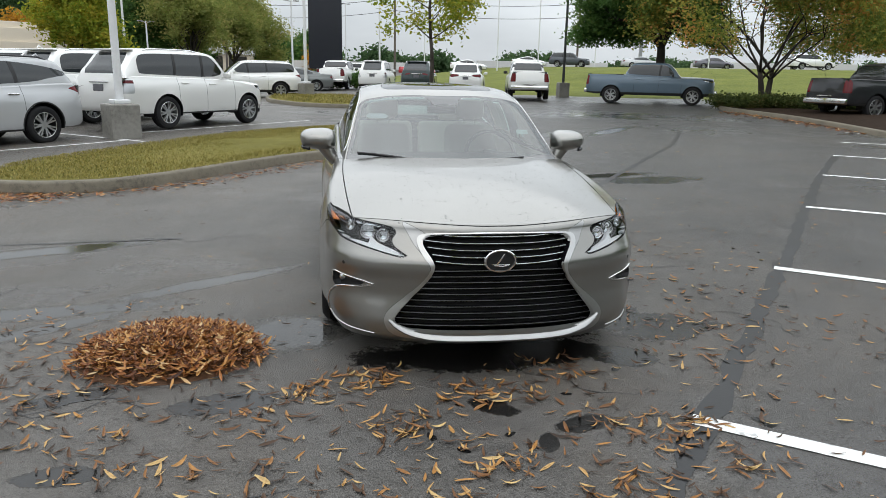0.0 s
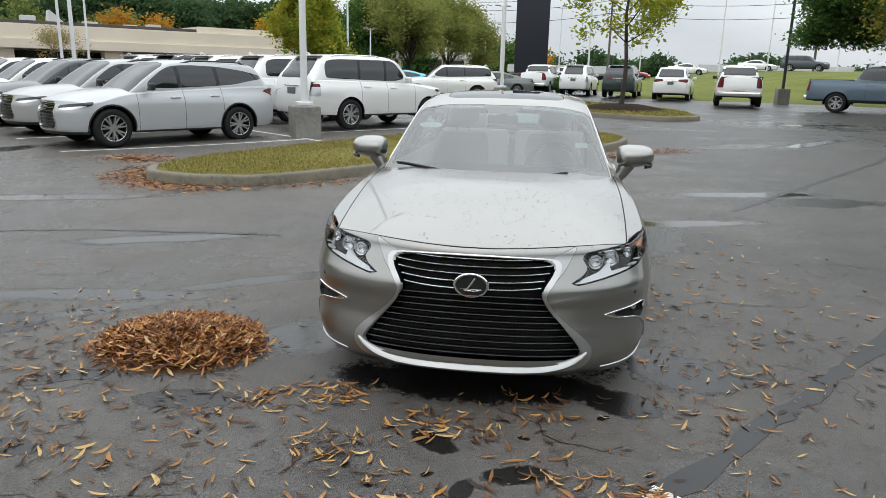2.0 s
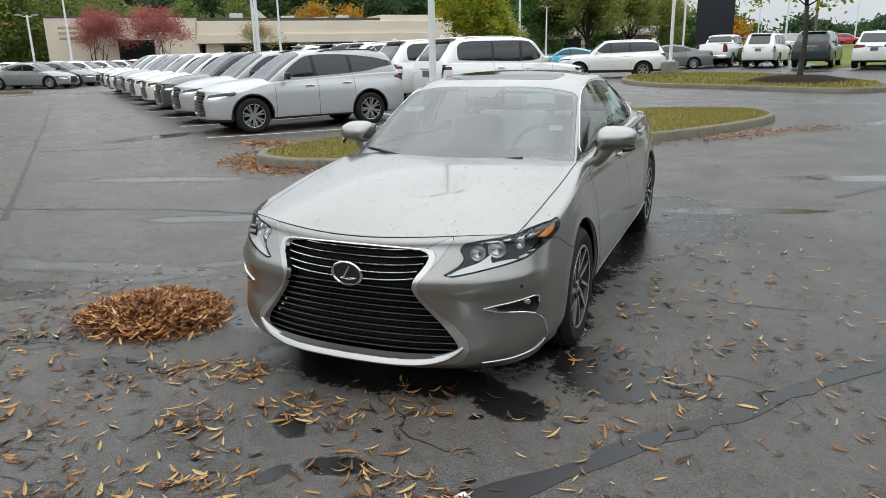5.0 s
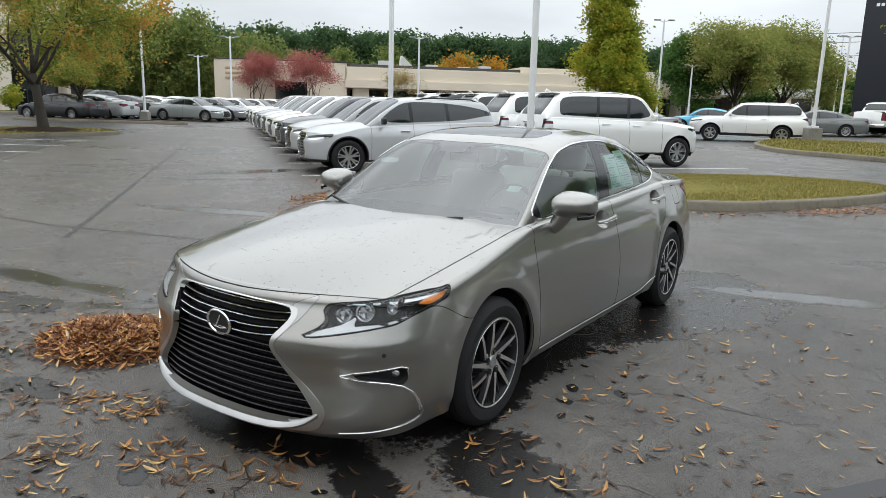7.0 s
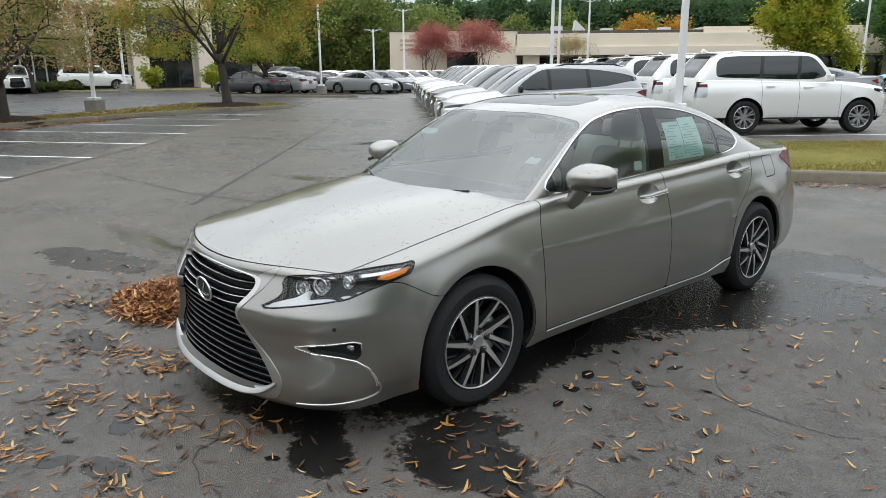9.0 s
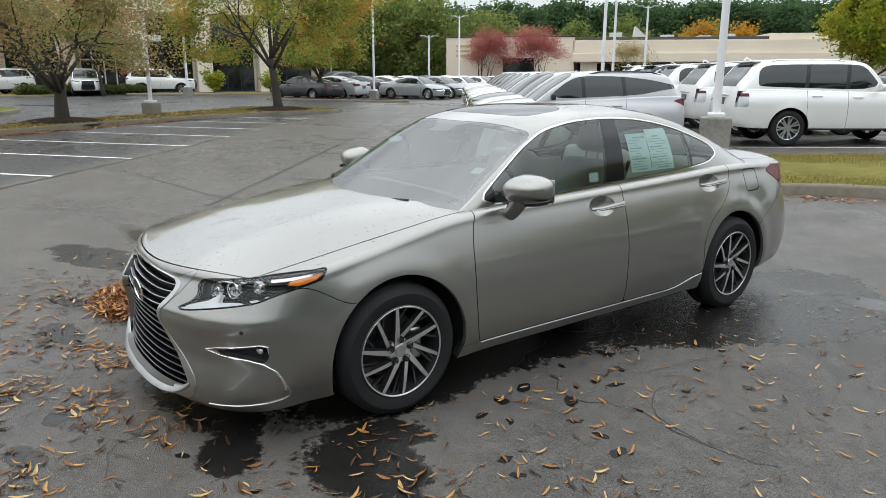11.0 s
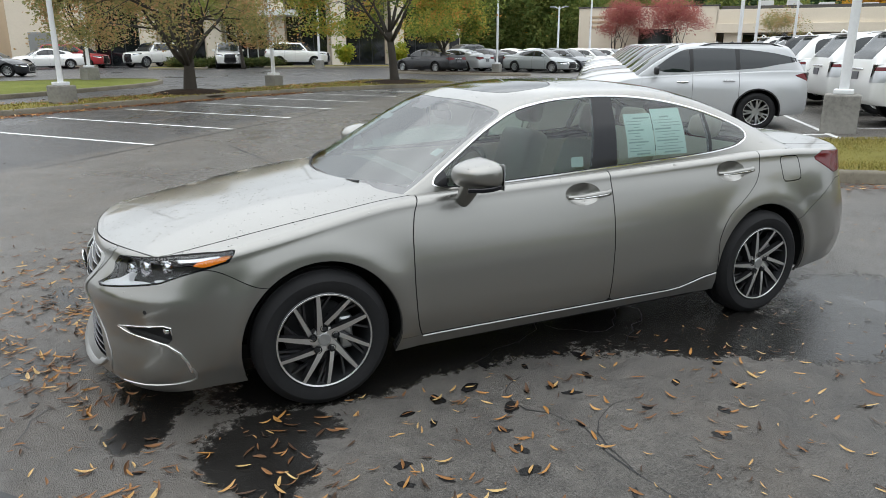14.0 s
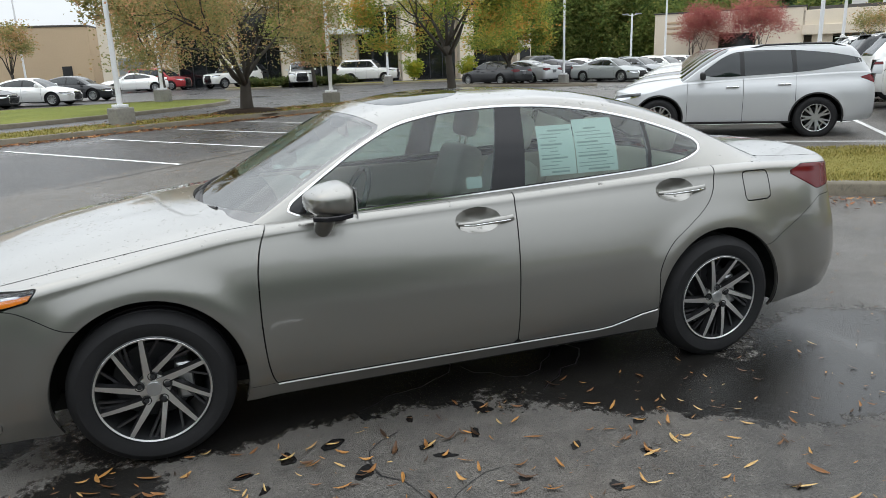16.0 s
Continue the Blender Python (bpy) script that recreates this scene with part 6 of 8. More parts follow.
WHITE, PEARL, SILVER, GREY, NEARBLACK = (0.78, 0.78, 0.76), (0.70, 0.70, 0.67), (0.50, 0.51, 0.52), (0.16, 0.17, 0.18), (0.012, 0.013, 0.016)
ROWX, ROWY = -0.797, 0.604  # along the rows, away from the sedan
RXY = (-8.81, 9.30)
cols = [(0.46, 0.47, 0.48), (0.42, 0.42, 0.41), (0.055, 0.06, 0.065), PEARL, WHITE, SILVER, (0.30, 0.31, 0.32), WHITE, PEARL]
nm = ["silver", "light silver", "dark grey", "pearl white", "white", "silver", "grey", "white", "pearl white"]
for k in range(9):
    d = 2.85 * k
    park("crossover", RXY[0] + ROWX * d, RXY[1] + ROWY * d, -33.5 + (k % 3 - 1) * 0.8, cols[k], nm[k] + " crossover car parked in a row on wet asphalt", "crossovers parked in a row")
GXY = (-3.75, 16.6)
for k in range(5):
    d = 2.85 * k
    park("suv", GXY[0] + ROWX * d, GXY[1] + ROWY * d, 144 + (k % 2), WHITE if k < 3 else (NEARBLACK, PEARL)[k - 3], ("white" if k < 3 else ("black", "pearl white")[k - 3]) + " boxy off-road car parked in a row", "off-road cars parked in a row")
park("family_suv", -6.28, 32.07, -75, WHITE, "white three-row family car parked beyond the grass island")
park("saloon", -11.0, 29.5, -80, GREY, "dark grey sedan parked behind the white cars")
park("saloon", -10.6, 42.5, -80, (0.10, 0.42, 0.62), "light blue sedan parked behind the white cars")
park("saloon", -4.5, 42.0, -80, (0.13, 0.14, 0.135), "grey sedan parked near the sign")
park("pickup", 15.99, 27.19, 63.3, (0.10, 0.145, 0.19), "blue-grey crew-cab pickup truck with chrome wheels")
park("pickup", 20.8, 18.7, 98, NEARBLACK, "black pickup truck with a chrome bumper behind the kerb")
park("pickup", 9.9, 34.6, 168, WHITE, "white pickup truck seen from its tailgate")
park("family_suv", 7.9, 40.2, 166, WHITE, "white family car parked beside the grass bank")
park("big_suv", 5.2, 42.4, 168, (0.015, 0.03, 0.03), "dark green off-road car parked beside the grass bank")
park("suv", 2.7, 44.6, 168, WHITE, "white off-road car parked beside the grass bank")
park("pickup", 0.3, 47.6, 168, WHITE, "white pickup truck parked near the sign")
# sedans in rows before the low building, back to back
AX, AY = -0.36, 0.93  # along these rows
for k in range(12):
    c = [(0.28, 0.30, 0.30), (0.20, 0.21, 0.22), WHITE, WHITE, PEARL, WHITE, SILVER, (0.04, 0.05, 0.08), WHITE, WHITE, SILVER, WHITE][k]
    park("saloon", -34.3 + AX * 2.75 * k, 25.4 + AY * 2.75 * k, 112, c, ["grey", "dark grey", "white", "white", "pearl white", "white", "silver", "dark blue", "white", "white", "silver", "white"][k] + " sedan in a long row of parked cars", "sedans parked in a row")
for k in range(8):
    c = [NEARBLACK, SILVER, (0.02, 0.02, 0.03), WHITE, WHITE, (0.05, 0.06, 0.07), WHITE, SILVER][k]
    park("saloon", -39.6 + AX * 2.75 * k, 17.6 + AY * 2.75 * k, -68, c, ["black", "silver", "black", "white", "white", "dark grey", "white", "silver"][k] + " sedan parked behind a small tree island", "sedans parked behind the tree island")
# in front of the tall building
park("big_suv", -53.4, 15.2, 150, WHITE, "white large off-road car in front of the building")
park("big_suv", -51.5, 8.0, 84, WHITE, "white large off-road car facing the entrance drive")
park("big_suv", -57.0, 2.0, 37, PEARL, "pearl white large off-road car beside the entrance")
park("minivan", -58.3, -1.0, 150, (0.36, 0.02, 0.025), "red minivan near the building")
park("saloon", -55.5, -5.6, 17, WHITE, "white sedan near the building")
park("saloon", -42.5, -5.0, 162, NEARBLACK, "black sedan parked behind the lawn", "sedans behind the lawn")
park("saloon", -38.3, -6.4, 162, WHITE, "white sedan parked behind the lawn", "sedans behind the lawn")
park("saloon", -36.5, -9.0, 162, NEARBLACK, "black sedan parked behind the lawn", "sedans behind the lawn")
park("crossover", -47.5, 24.0, 20, NEARBLACK, "black crossover parked beside the building")

from mathutils.geometry import tessellate_polygon

# ---- lot furniture ----
def concrete_mat(name, col=(0.33, 0.32, 0.29), dark=0.45):
    m = Mat(name, rough=0.75)
    a, b, c = m.noise(1.1, 5, 0.6), m.noise(14, 5, 0.65), m.noise(90, 3, 0.6)
    f = m.math("ADD", m.math("MULTIPLY", a, 0.45), m.math("ADD", m.math("MULTIPLY", b, 0.35), m.math("MULTIPLY", c, 0.2)))
    m.set("col", m.ramp(f, (0.33, tuple(k * dark for k in col)), (0.48, tuple(k * 0.85 for k in col)), (0.66, tuple(k * 1.15 for k in col))))
    m.bump(c, 0.25, 0.004)
    return m.m


def grass_mat(name, a=(0.155, 0.14, 0.028), b=(0.28, 0.225, 0.07)):
    m = Mat(name, rough=0.9, spec=0.2)
    big, mid, fine = m.noise(0.5, 4), m.noise(5, 5, 0.65), m.noise(70, 3, 0.7)
    f = m.math("ADD", m.math("MULTIPLY", big, 0.35), m.math("ADD", m.math("MULTIPLY", mid, 0.35), m.math("MULTIPLY", fine, 0.3)))
    m.set("col", m.ramp(f, (0.32, tuple(k * 0.6 for k in a)), (0.5, a), (0.68, b)))
    m.bump(fine, 0.6, 0.02)
    return m.m


CONCRETE = concrete_mat("weathered_concrete", (0.25, 0.24, 0.215), 0.35)
KERBC = concrete_mat("kerb_concrete", (0.175, 0.152, 0.112), 0.22)
GRASS = grass_mat("lawn_grass")
BANK = grass_mat("bank_grass", (0.13, 0.15, 0.026), (0.22, 0.225, 0.05))
BLADE = Mat("grass_blade", rough=0.8)
BLADE.set("col", BLADE.ramp(BLADE.island(), (0.0, (0.10, 0.10, 0.016)), (0.5, (0.23, 0.20, 0.036)), (1.0, (0.38, 0.30, 0.10))))
BLADE = BLADE.m
LINE = Mat("worn_white_line", rough=0.55)
LINE.set("col", LINE.mix(LINE.ramp(LINE.noise(7, 6, 0.7), (0.56, 0.0), (0.68, 0.75)), (0.72, 0.72, 0.70), (0.12, 0.12, 0.12)))
LINE = LINE.m
TAR = plain("tar_seal", (0.012, 0.012, 0.013), 0.42, 0.0, 0.3, 10, 0.2)
MULCH = plain("mulch", (0.028, 0.018, 0.012), 0.95, 0.0, 0.5, 25, 0.8, spec=0.1)
STUCCO = plain("beige_stucco", (0.70, 0.62, 0.50), 0.8, 0.0, 0.07, 1.5, 0.1)
STUCCO2 = plain("tan_stucco", (0.50, 0.38, 0.25), 0.8, 0.0, 0.07, 1.5, 0.1)
ROOFDARK = plain("dark_roof_edge", (0.06, 0.055, 0.05), 0.7, 0.0, 0.2, 3)
GREYPAINT = plain("grey_metal", (0.30, 0.31, 0.32), 0.5, 0.3, 0.1, 5)
NAVY = Mat("dark_sign_panel", col=(0.012, 0.014, 0.022), rough=0.25).m


def loop_smooth(pts, n=3):
    return [tuple(p) for p in round_poly(pts, n)]


def island(name, pts, label, kerb_h=0.15, wide=0.16, fill=GRASS, dome=0.05, fillname="lawn", flat=False):
    """A kerbed island: kerb with a rounded top, and a slightly domed filling."""
    pts = loop_smooth(pts, 3)
    n = len(pts)
    ctr = Vector((sum(p[0] for p in pts) / n, sum(p[1] for p in pts) / n))
    ins = []
    for i in range(n):
        a, b, c = Vector(pts[i - 1]), Vector(pts[i]), Vector(pts[(i + 1) % n])
        d = (c - a).normalized()
        ins.append(Vector((-d.y, d.x)))
    area = sum(pts[i - 1][0] * pts[i][1] - pts[i][0] * pts[i - 1][1] for i in range(n))
    sg = 1 if area > 0 else -1
    prof = [(0.0, -0.08), (0.012, kerb_h - 0.03), (0.03, kerb_h - 0.006), (0.055, kerb_h), (wide - 0.01, kerb_h), (wide, kerb_h - 0.01), (wide, -0.05)]
    v, f = [], []
    for i in range(n):
        for d, z in prof:
            p = Vector(pts[i]) + ins[i] * sg * d
            v.append((p.x, p.y, gz(p.x, p.y) + z))
    k = len(prof)
    for i in range(n):
        j = (i + 1) % n
        for q in range(k - 1):
            f.append((i * k + q, j * k + q, j * k + q + 1, i * k + q + 1) if sg > 0 else (j * k + q, i * k + q, i * k + q + 1, j * k + q + 1))
    kerb = link_mesh(name, v, f, KERBC)
    kerb.data.set_sharp_from_angle(angle=radians(50))
    tagged(kerb, label, "kerb", "", "structure")
    if flat:
        v = []
        for i in range(n):
            p = Vector(pts[i]) + ins[i] * sg * (wide - 0.01)
            v.append(Vector((p.x, p.y, gz(p.x, p.y) + kerb_h - 0.012)))
        f = [t if sg > 0 else t[::-1] for t in tessellate_polygon([v])]
        f = [t if (v[t[1]] - v[t[0]]).cross(v[t[2]] - v[t[0]]).z > 0 else t[::-1] for t in f]
        lawn = link_mesh(fillname, v, f, fill, smooth=False)
        tagged(lawn, "mown grass strewn with leaves inside a concrete kerb", "grass", "", "structure")
        return pts
    # filling in rings towards the middle
    v, f, rings = [], [], 7
    for r in range(rings + 1):
        t = r / rings
        for i in range(n):
            p = Vector(pts[i]) + ins[i] * sg * wide
            q = p.lerp(ctr, t)
            v.append((q.x, q.y, gz(q.x, q.y) + kerb_h - 0.02 + dome * (1 - (1 - t) ** 2) + 0.012 * noise.noise((q.x * 1.3, q.y * 1.3, 0))))
    for r in range(rings):
        for i in range(n):
            j = (i + 1) % n
            quad = (r * n + i, r * n + j, (r + 1) * n + j, (r + 1) * n + i)
            f.append(quad if sg > 0 else quad[::-1])
    lawn = link_mesh(fillname, v, f, fill)
    tagged(lawn, "mown grass inside a concrete kerb" if fill is GRASS else "dark mulch bed inside a kerb", "grass" if fill is GRASS else "bed", "", "structure")
    return pts


def inside(p, poly):
    x, y = p
    c = False
    for (x0, y0), (x1, y1) in zip(poly, poly[1:] + poly[:1]):
        if (y0 > y) != (y1 > y) and x < (x1 - x0) * (y - y0) / (y1 - y0) + x0:
            c = not c
    return c


def blades(name, poly, count, h, label, seed=1, base=0.15, big=1.0):
    """Grass blades scattered over a polygon, as one mesh."""
    rnd = random.Random(seed)
    xs, ys = [p[0] for p in poly], [p[1] for p in poly]
    v, f = [], []
    while len(f) < count:
        x, y = rnd.uniform(min(xs), max(xs)), rnd.uniform(min(ys), max(ys))
        if not inside((x, y), poly):
            continue
        a, l, w = rnd.uniform(0, 6.283), h * rnd.uniform(0.6, 1.3), 0.006 * big * rnd.uniform(0.7, 1.5)
        z = gz(x, y) + base
        dx, dy = math.cos(a), math.sin(a)
        lean = rnd.uniform(0.1, 0.7) * l
        k = len(v)
        v += [(x - dy * w, y + dx * w, z), (x + dy * w, y - dx * w, z), (x + dx * lean, y + dy * lean, z + l)]
        f.append((k, k + 1, k + 2))
    ob = link_mesh(name, v, f, BLADE, smooth=False)
    return tagged(ob, label, "grass", "", "stuff")


I1 = [(-5.6, 5.75), (-5.25, 5.05), (-4.45, 4.82), (-3.55, 4.98), (-2.75, 5.95), (-1.95, 7.05), (-1.05, 8.0), (0.35, 8.75), (1.25, 10.0), (2.0, 11.4), (2.25, 12.5), (1.95, 13.5), (0.9, 13.9), (-0.6, 13.6), (-2.3, 12.4), (-3.6, 10.6), (-4.7, 8.7), (-5.45, 7.0)]
p1 = island("kerb_1", I1, "low concrete kerb round a grass island")
blades("lawn_blades", [(p[0] * 0.965 - 0.06, p[1] * 0.965 + 0.32) for p in p1], 60000, 0.026, "short wet grass blades", 1, 0.16)
I2 = [(-3.6, 27.6), (-1.9, 24.1), (1.0, 22.5), (4.2, 20.0), (5.6, 20.9), (5.7, 23.5), (4.2, 28.0), (0.5, 32.5), (-3.8, 33.5)]
p2 = island("kerb_2", I2, "low concrete kerb round a grass island with a tree")
blades("lawn_blades", [(p[0] * 0.94 + 0.05, p[1] * 0.96 + 1.05) for p in p2], 9000, 0.07, "short grass blades", 2, 0.16, 3)
# long strip along the empty bays
I3 = [(-12.0, -9.5), (-14.4, -6.0), (-16.2, -3.3), (-18.2, -0.8), (-20.5, 2.5), (-22.4, 6.0), (-23.2, 9.0), (-23.2, 11.8), (-23.6, 12.9), (-25.0, 13.2), (-27.6, 12.3), (-28.0, 10.5), (-26.4, 8.2), (-24.6, 5.2), (-22.4, 2.0), (-20.2, -1.4), (-18.2, -4.2), (-14.2, -9.9)]
p3 = island("kerb_3", I3, "long concrete kerb round a narrow leaf-strewn grass strip", flat=True)
blades("lawn_blades", [p for p in p3], 9000, 0.06, "short grass blades on the strip", 3, 0.13, 2.5)
# lawn across the drive
I4 = [(-19.0, -10.5), (-21.2, -5.7), (-24.2, -2.6), (-28.6, 0.9), (-31.4, 1.9), (-33.4, 1.6), (-35.0, -0.5), (-33.5, -5.0), (-30.5, -12.0)]
island("kerb_4", I4, "concrete kerb round a green lawn", fill=BANK)
I5 = [(-31.0, 20.0), (-30.6, 21.2), (-32.5, 21.2), (-38.5, 17.4), (-39.0, 15.6), (-37.2, 15.6)]
island("kerb_5", I5, "kerb round a small mulched tree island", fill=MULCH)
I6 = [(12.6, 10.0), (13.0, 11.6), (13.9, 14.8), (14.6, 18.0), (14.9, 22.0), (15.6, 24.4), (18.5, 25.0), (26.0, 21.0), (30.0, 14.0), (26.0, 8.0), (18.0, 6.5), (13.5, 7.5)]
island("kerb_6", I6, "concrete kerb round a planted bed", fill=MULCH, dome=0.1)


# the grass bank
def bank_h(x, y):
    d = (x - 10.5) * 0.46 + (y - 36.3) * 0.89
    d = min(d, (x - 3.0) * 1.1 - 0.2 * max(0, 45 - y))
    return gz(x, y) * 1.0 - 0.25 + 0.25 * float(smooth01(d, -0.3, 0.5)) + 1.75 * float(smooth01(d, 0, 30)) + 0.12 * noise.noise((x * 0.12, y * 0.12, 3))


sheet("grass_bank", [-4 + 2.2 * i for i in range(80)], [14 + 2.0 * i for i in range(45)], BANK, 0.0, "long green grass bank rising to a road", hfn=bank_h)


# painted bays
def band(name, pts, width, material, lift, label, category, kind="structure", jag=0.0, seed=0):
    rnd = random.Random(seed)
    v, f = [], []
    fine = []
    for (x0, y0), (x1, y1) in zip(pts, pts[1:]):
        n = max(2, int(math.hypot(x1 - x0, y1 - y0) / 0.12))
        fine += [(x0 + (x1 - x0) * i / n, y0 + (y1 - y0) * i / n) for i in range(n)]
    fine.append(pts[-1])
    for i, (x, y) in enumerate(fine):
        a, b = fine[max(0, i - 1)], fine[min(len(fine) - 1, i + 1)]
        d = Vector((b[0] - a[0], b[1] - a[1])).normalized()
        for sgn in (-1, 1):
            w = width / 2 * (1 + jag * (noise.noise((x * 5, y * 5, sgn + seed)) + 0.5 * rnd.uniform(-1, 1)))
            px, py = x - d.y * w * sgn, y + d.x * w * sgn
            if jag:
                px += 0.03 * jag * noise.noise((x * 3, y * 3, seed))
                py += 0.03 * jag * noise.noise((x * 3, y * 3, seed + 9))
            v.append((px, py, gz(px, py) + lift))
        if i:
            k = 2 * i
            f.append((k - 2, k, k + 1, k - 1))
    ob = link_mesh(name, v, f, material, smooth=False)
    return tagged(ob, label, category, "", kind)


for k in range(7):
    x, y = 0.78 + 2.03 * k, -1.60 + 2.43 * k
    band("trim", [(x, y), (x + 0.80 * 5.4, y - 0.60 * 5.4)], 0.105, LINE, 0.005, "worn white painted bay line", "line", jag=0.05, seed=k)
for k in range(7):
    x, y = -9.53 - 1.86 * k, -0.1 + 1.66 * k
    band("trim", [(x, y), (x - 0.775 * (5.9 - 0.16 * k), y - 0.632 * (5.9 - 0.16 * k))], 0.10, LINE, 0.005, "white painted bay line", "line", jag=0.04, seed=k + 20)
for k in range(9):
    for sgn, ln in ((1, 5.0),):
        x, y = -8.67 + 0.10 + ROWX * 2.85 * k, 7.96 - 0.10 + ROWY * 2.85 * k
        band("trim", [(x, y), (x + 0.71 * 5.0, y + 0.71 * 5.0)] if k == 0 else [(x, y), (x + 0.552 * 5.0, y + 0.835 * 5.0)], 0.10, LINE, 0.005, "white painted bay line", "line", jag=0.04, seed=k + 40)
band("trim", [(-5.7, 12.6), (-1.4, 17.0)], 0.10, LINE, 0.005, "white painted bay line", "line", jag=0.04, seed=60)
band("trim", [(-4.6, 11.1), (-8.9, 14.6)], 0.10, LINE, 0.0055, "white painted bay line", "line", jag=0.04, seed=61)
# sealed cracks
band("trim", [(-0.6, -3.4), (0.45, -2.1), (1.2, -1.2), (1.95, -0.29), (3.42, 1.48), (4.6, 2.95), (6.6, 5.4), (9.2, 8.4)], 0.11, TAR, 0.003, "dark tar-sealed crack in the asphalt", "crack", jag=0.6, seed=5)
band("trim", [(-5.4, 1.1), (-7.17, 2.6), (-10.4, 5.3), (-15.0, 9.2), (-21.8, 14.8)], 0.06, TAR, 0.003, "dark tar-sealed crack in the asphalt", "crack", jag=0.6, seed=6)
band("trim", [(-7.6, -1.8), (-9.4, -0.15), (-13.2, 3.3), (-18.4, 7.2), (-21.0, 9.6)], 0.07, TAR, 0.003, "dark tar-sealed crack in the asphalt", "crack", jag=0.6, seed=7)
band("trim", [(-9.0, 1.1), (-6.2, 1.4), (-4.0, 2.1), (-2.2, 2.3)], 0.035, TAR, 0.0035, "dark tar-sealed crack in the asphalt", "crack", jag=0.8, seed=8)
band("trim", [(2.6, 4.6), (4.3, 7.0), (6.6, 10.2), (8.4, 13.4), (8.6, 15.6), (7.0, 17.6)], 0.08, TAR, 0.003, "dark tar-sealed crack in the asphalt", "crack", jag=0.6, seed=9)
band("trim", [(-10.2, 5.15), (-9.1, 5.9), (-8.4, 6.9), (-7.6, 8.0)], 0.03, TAR, 0.0035, "dark tar-sealed crack in the asphalt", "crack", jag=0.8, seed=10)
random.seed(4)
for k in range(34):
    x, y = random.uniform(-4.5, 4.0), random.uniform(-3.2, 3.0)
    a = random.uniform(0, 6.28)
    pts = [(x, y)]
    for i in range(random.randint(5, 14)):
        a += random.uniform(-0.9, 0.9)
        pts.append((pts[-1][0] + 0.10 * math.cos(a), pts[-1][1] + 0.10 * math.sin(a)))
    band("trim", pts, 0.006, TAR, 0.0025, "thin crack in the asphalt", "crack", jag=0.9, seed=k)


def light_pole(x, y, label, h=9.0, block=0.62, bh=0.72, r=0.075, arms=2, turn=0.0):
    ob = thing("street_lamp", label, "street lamp", pose(x, y, gz(x, y), 0, 0, turn), "lamp posts of the car park")
    bm = bmesh.new()
    box(bm, -block / 2, block / 2, -block / 2, block / 2, -0.1, bh, 0.035)
    part("concrete_base", bm, CONCRETE, ob, "stained square concrete base")
    bm = bmesh.new()
    box(bm, -0.17, 0.17, -0.17, 0.17, bh, bh + 0.09, 0.02)
    part("base_plate", bm, WHITEPAINT, ob)
    bm = bmesh.new()
    tube(bm, [(0, 0, bh + 0.05), (0, 0, h)], [r, r * 0.72], 12)
    part("pole", bm, WHITEPAINT, ob, smooth=True, angle=60)
    for k in range(arms):
        s = 1 if k == 0 else -1
        bm = bmesh.new()
        tube(bm, [(0, 0, h - 0.15), (s * 0.45, 0, h - 0.05)], 0.03, 6)
        arm = part("arm", bm, WHITEPAINT, ob)
        bm = bmesh.new()
        box(bm, min(s * 0.3, s * 0.75), max(s * 0.3, s * 0.75), -0.15, 0.15, h - 0.07, h + 0.02, 0.03)
        part("lamp_head", bm, GREYPAINT, arm)
    return ob


light_pole(-5.25, 11.95, "white lamp post on a stained concrete block", 9.5, 0.62, 0.72, 0.085, turn=35)
light_pole(-24.6, 5.35, "white lamp post on a dark concrete block", 8.5, 0.5, 0.55, turn=35)
light_pole(-18.7, -1.8, "white lamp post on a concrete block in the grass", 8.5, 0.55, 0.62, turn=35)
light_pole(-33.0, -1.2, "white lamp post on a concrete block in the lawn", 8.5, 0.6, 0.7, turn=35)
light_pole(-35.25, 21.4, "white lamp post on a small tree island", 8.0, 0.5, 0.55, turn=35)
light_pole(-1.9, 32.0, "white lamp post on the grass island", 9.5, 0.6, 0.7, 0.08, turn=35)
for x, y, h in ((-20.5, 25.6, 9.0), (-27.5, 34.5, 8.4), (-45.6, 36.0, 6.3), (-45.5, 32.8, 4.6), (-30.4, 41.3, 6.2), (-15.1, 51.0, 7.7), (-17.0, 66.0, 5.2), (-48.0, 13.8, 8.5), (-70.0, -14.0, 9.0), (-3.8, 60.3, 6.9), (4.0, 64.0, 10.0)):
    light_pole(x, y, "tall white lamp post among parked cars", h, 0.5, 0.6, 0.09, turn=35)

# dark sign slab
sg = thing("sign_slab", "tall dark slab sign with rounded foot and pale emblem", "sign", pose(-0.95, 50.0, gz(-0.95, 50), 0, 0, 3))
bm = bmesh.new()
prof = round_poly([(-1.2, 1.3), (-0.7, 1.3), (0.7, 1.3), (1.2, 1.3), (1.2, 1.8), (1.2, 9.1), (1.2, 9.6), (0.7, 9.6), (-0.7, 9.6), (-1.2, 9.6), (-1.2, 9.1), (-1.2, 1.8)], 2)
prof = [(x, z) for x, z in prof]
fa = [bm.verts.new((x, -0.22, z)) for x, z in prof]
fb_ = [bm.verts.new((x, 0.22, z)) for x, z in prof]
bm.faces.new(fa)
bm.faces.new(fb_[::-1])
for i in range(len(fa)):
    j = (i + 1) % len(fa)
    bm.faces.new((fa[j], fa[i], fb_[i], fb_[j]))
bmesh.ops.recalc_face_normals(bm, faces=bm.faces)
part("panel", bm, NAVY, sg)
bm = bmesh.new()
box(bm, -0.5, 0.5, -0.14, 0.14, 0, 1.5)
part("foot", bm, GREYPAINT, sg)
bm = bmesh.new()
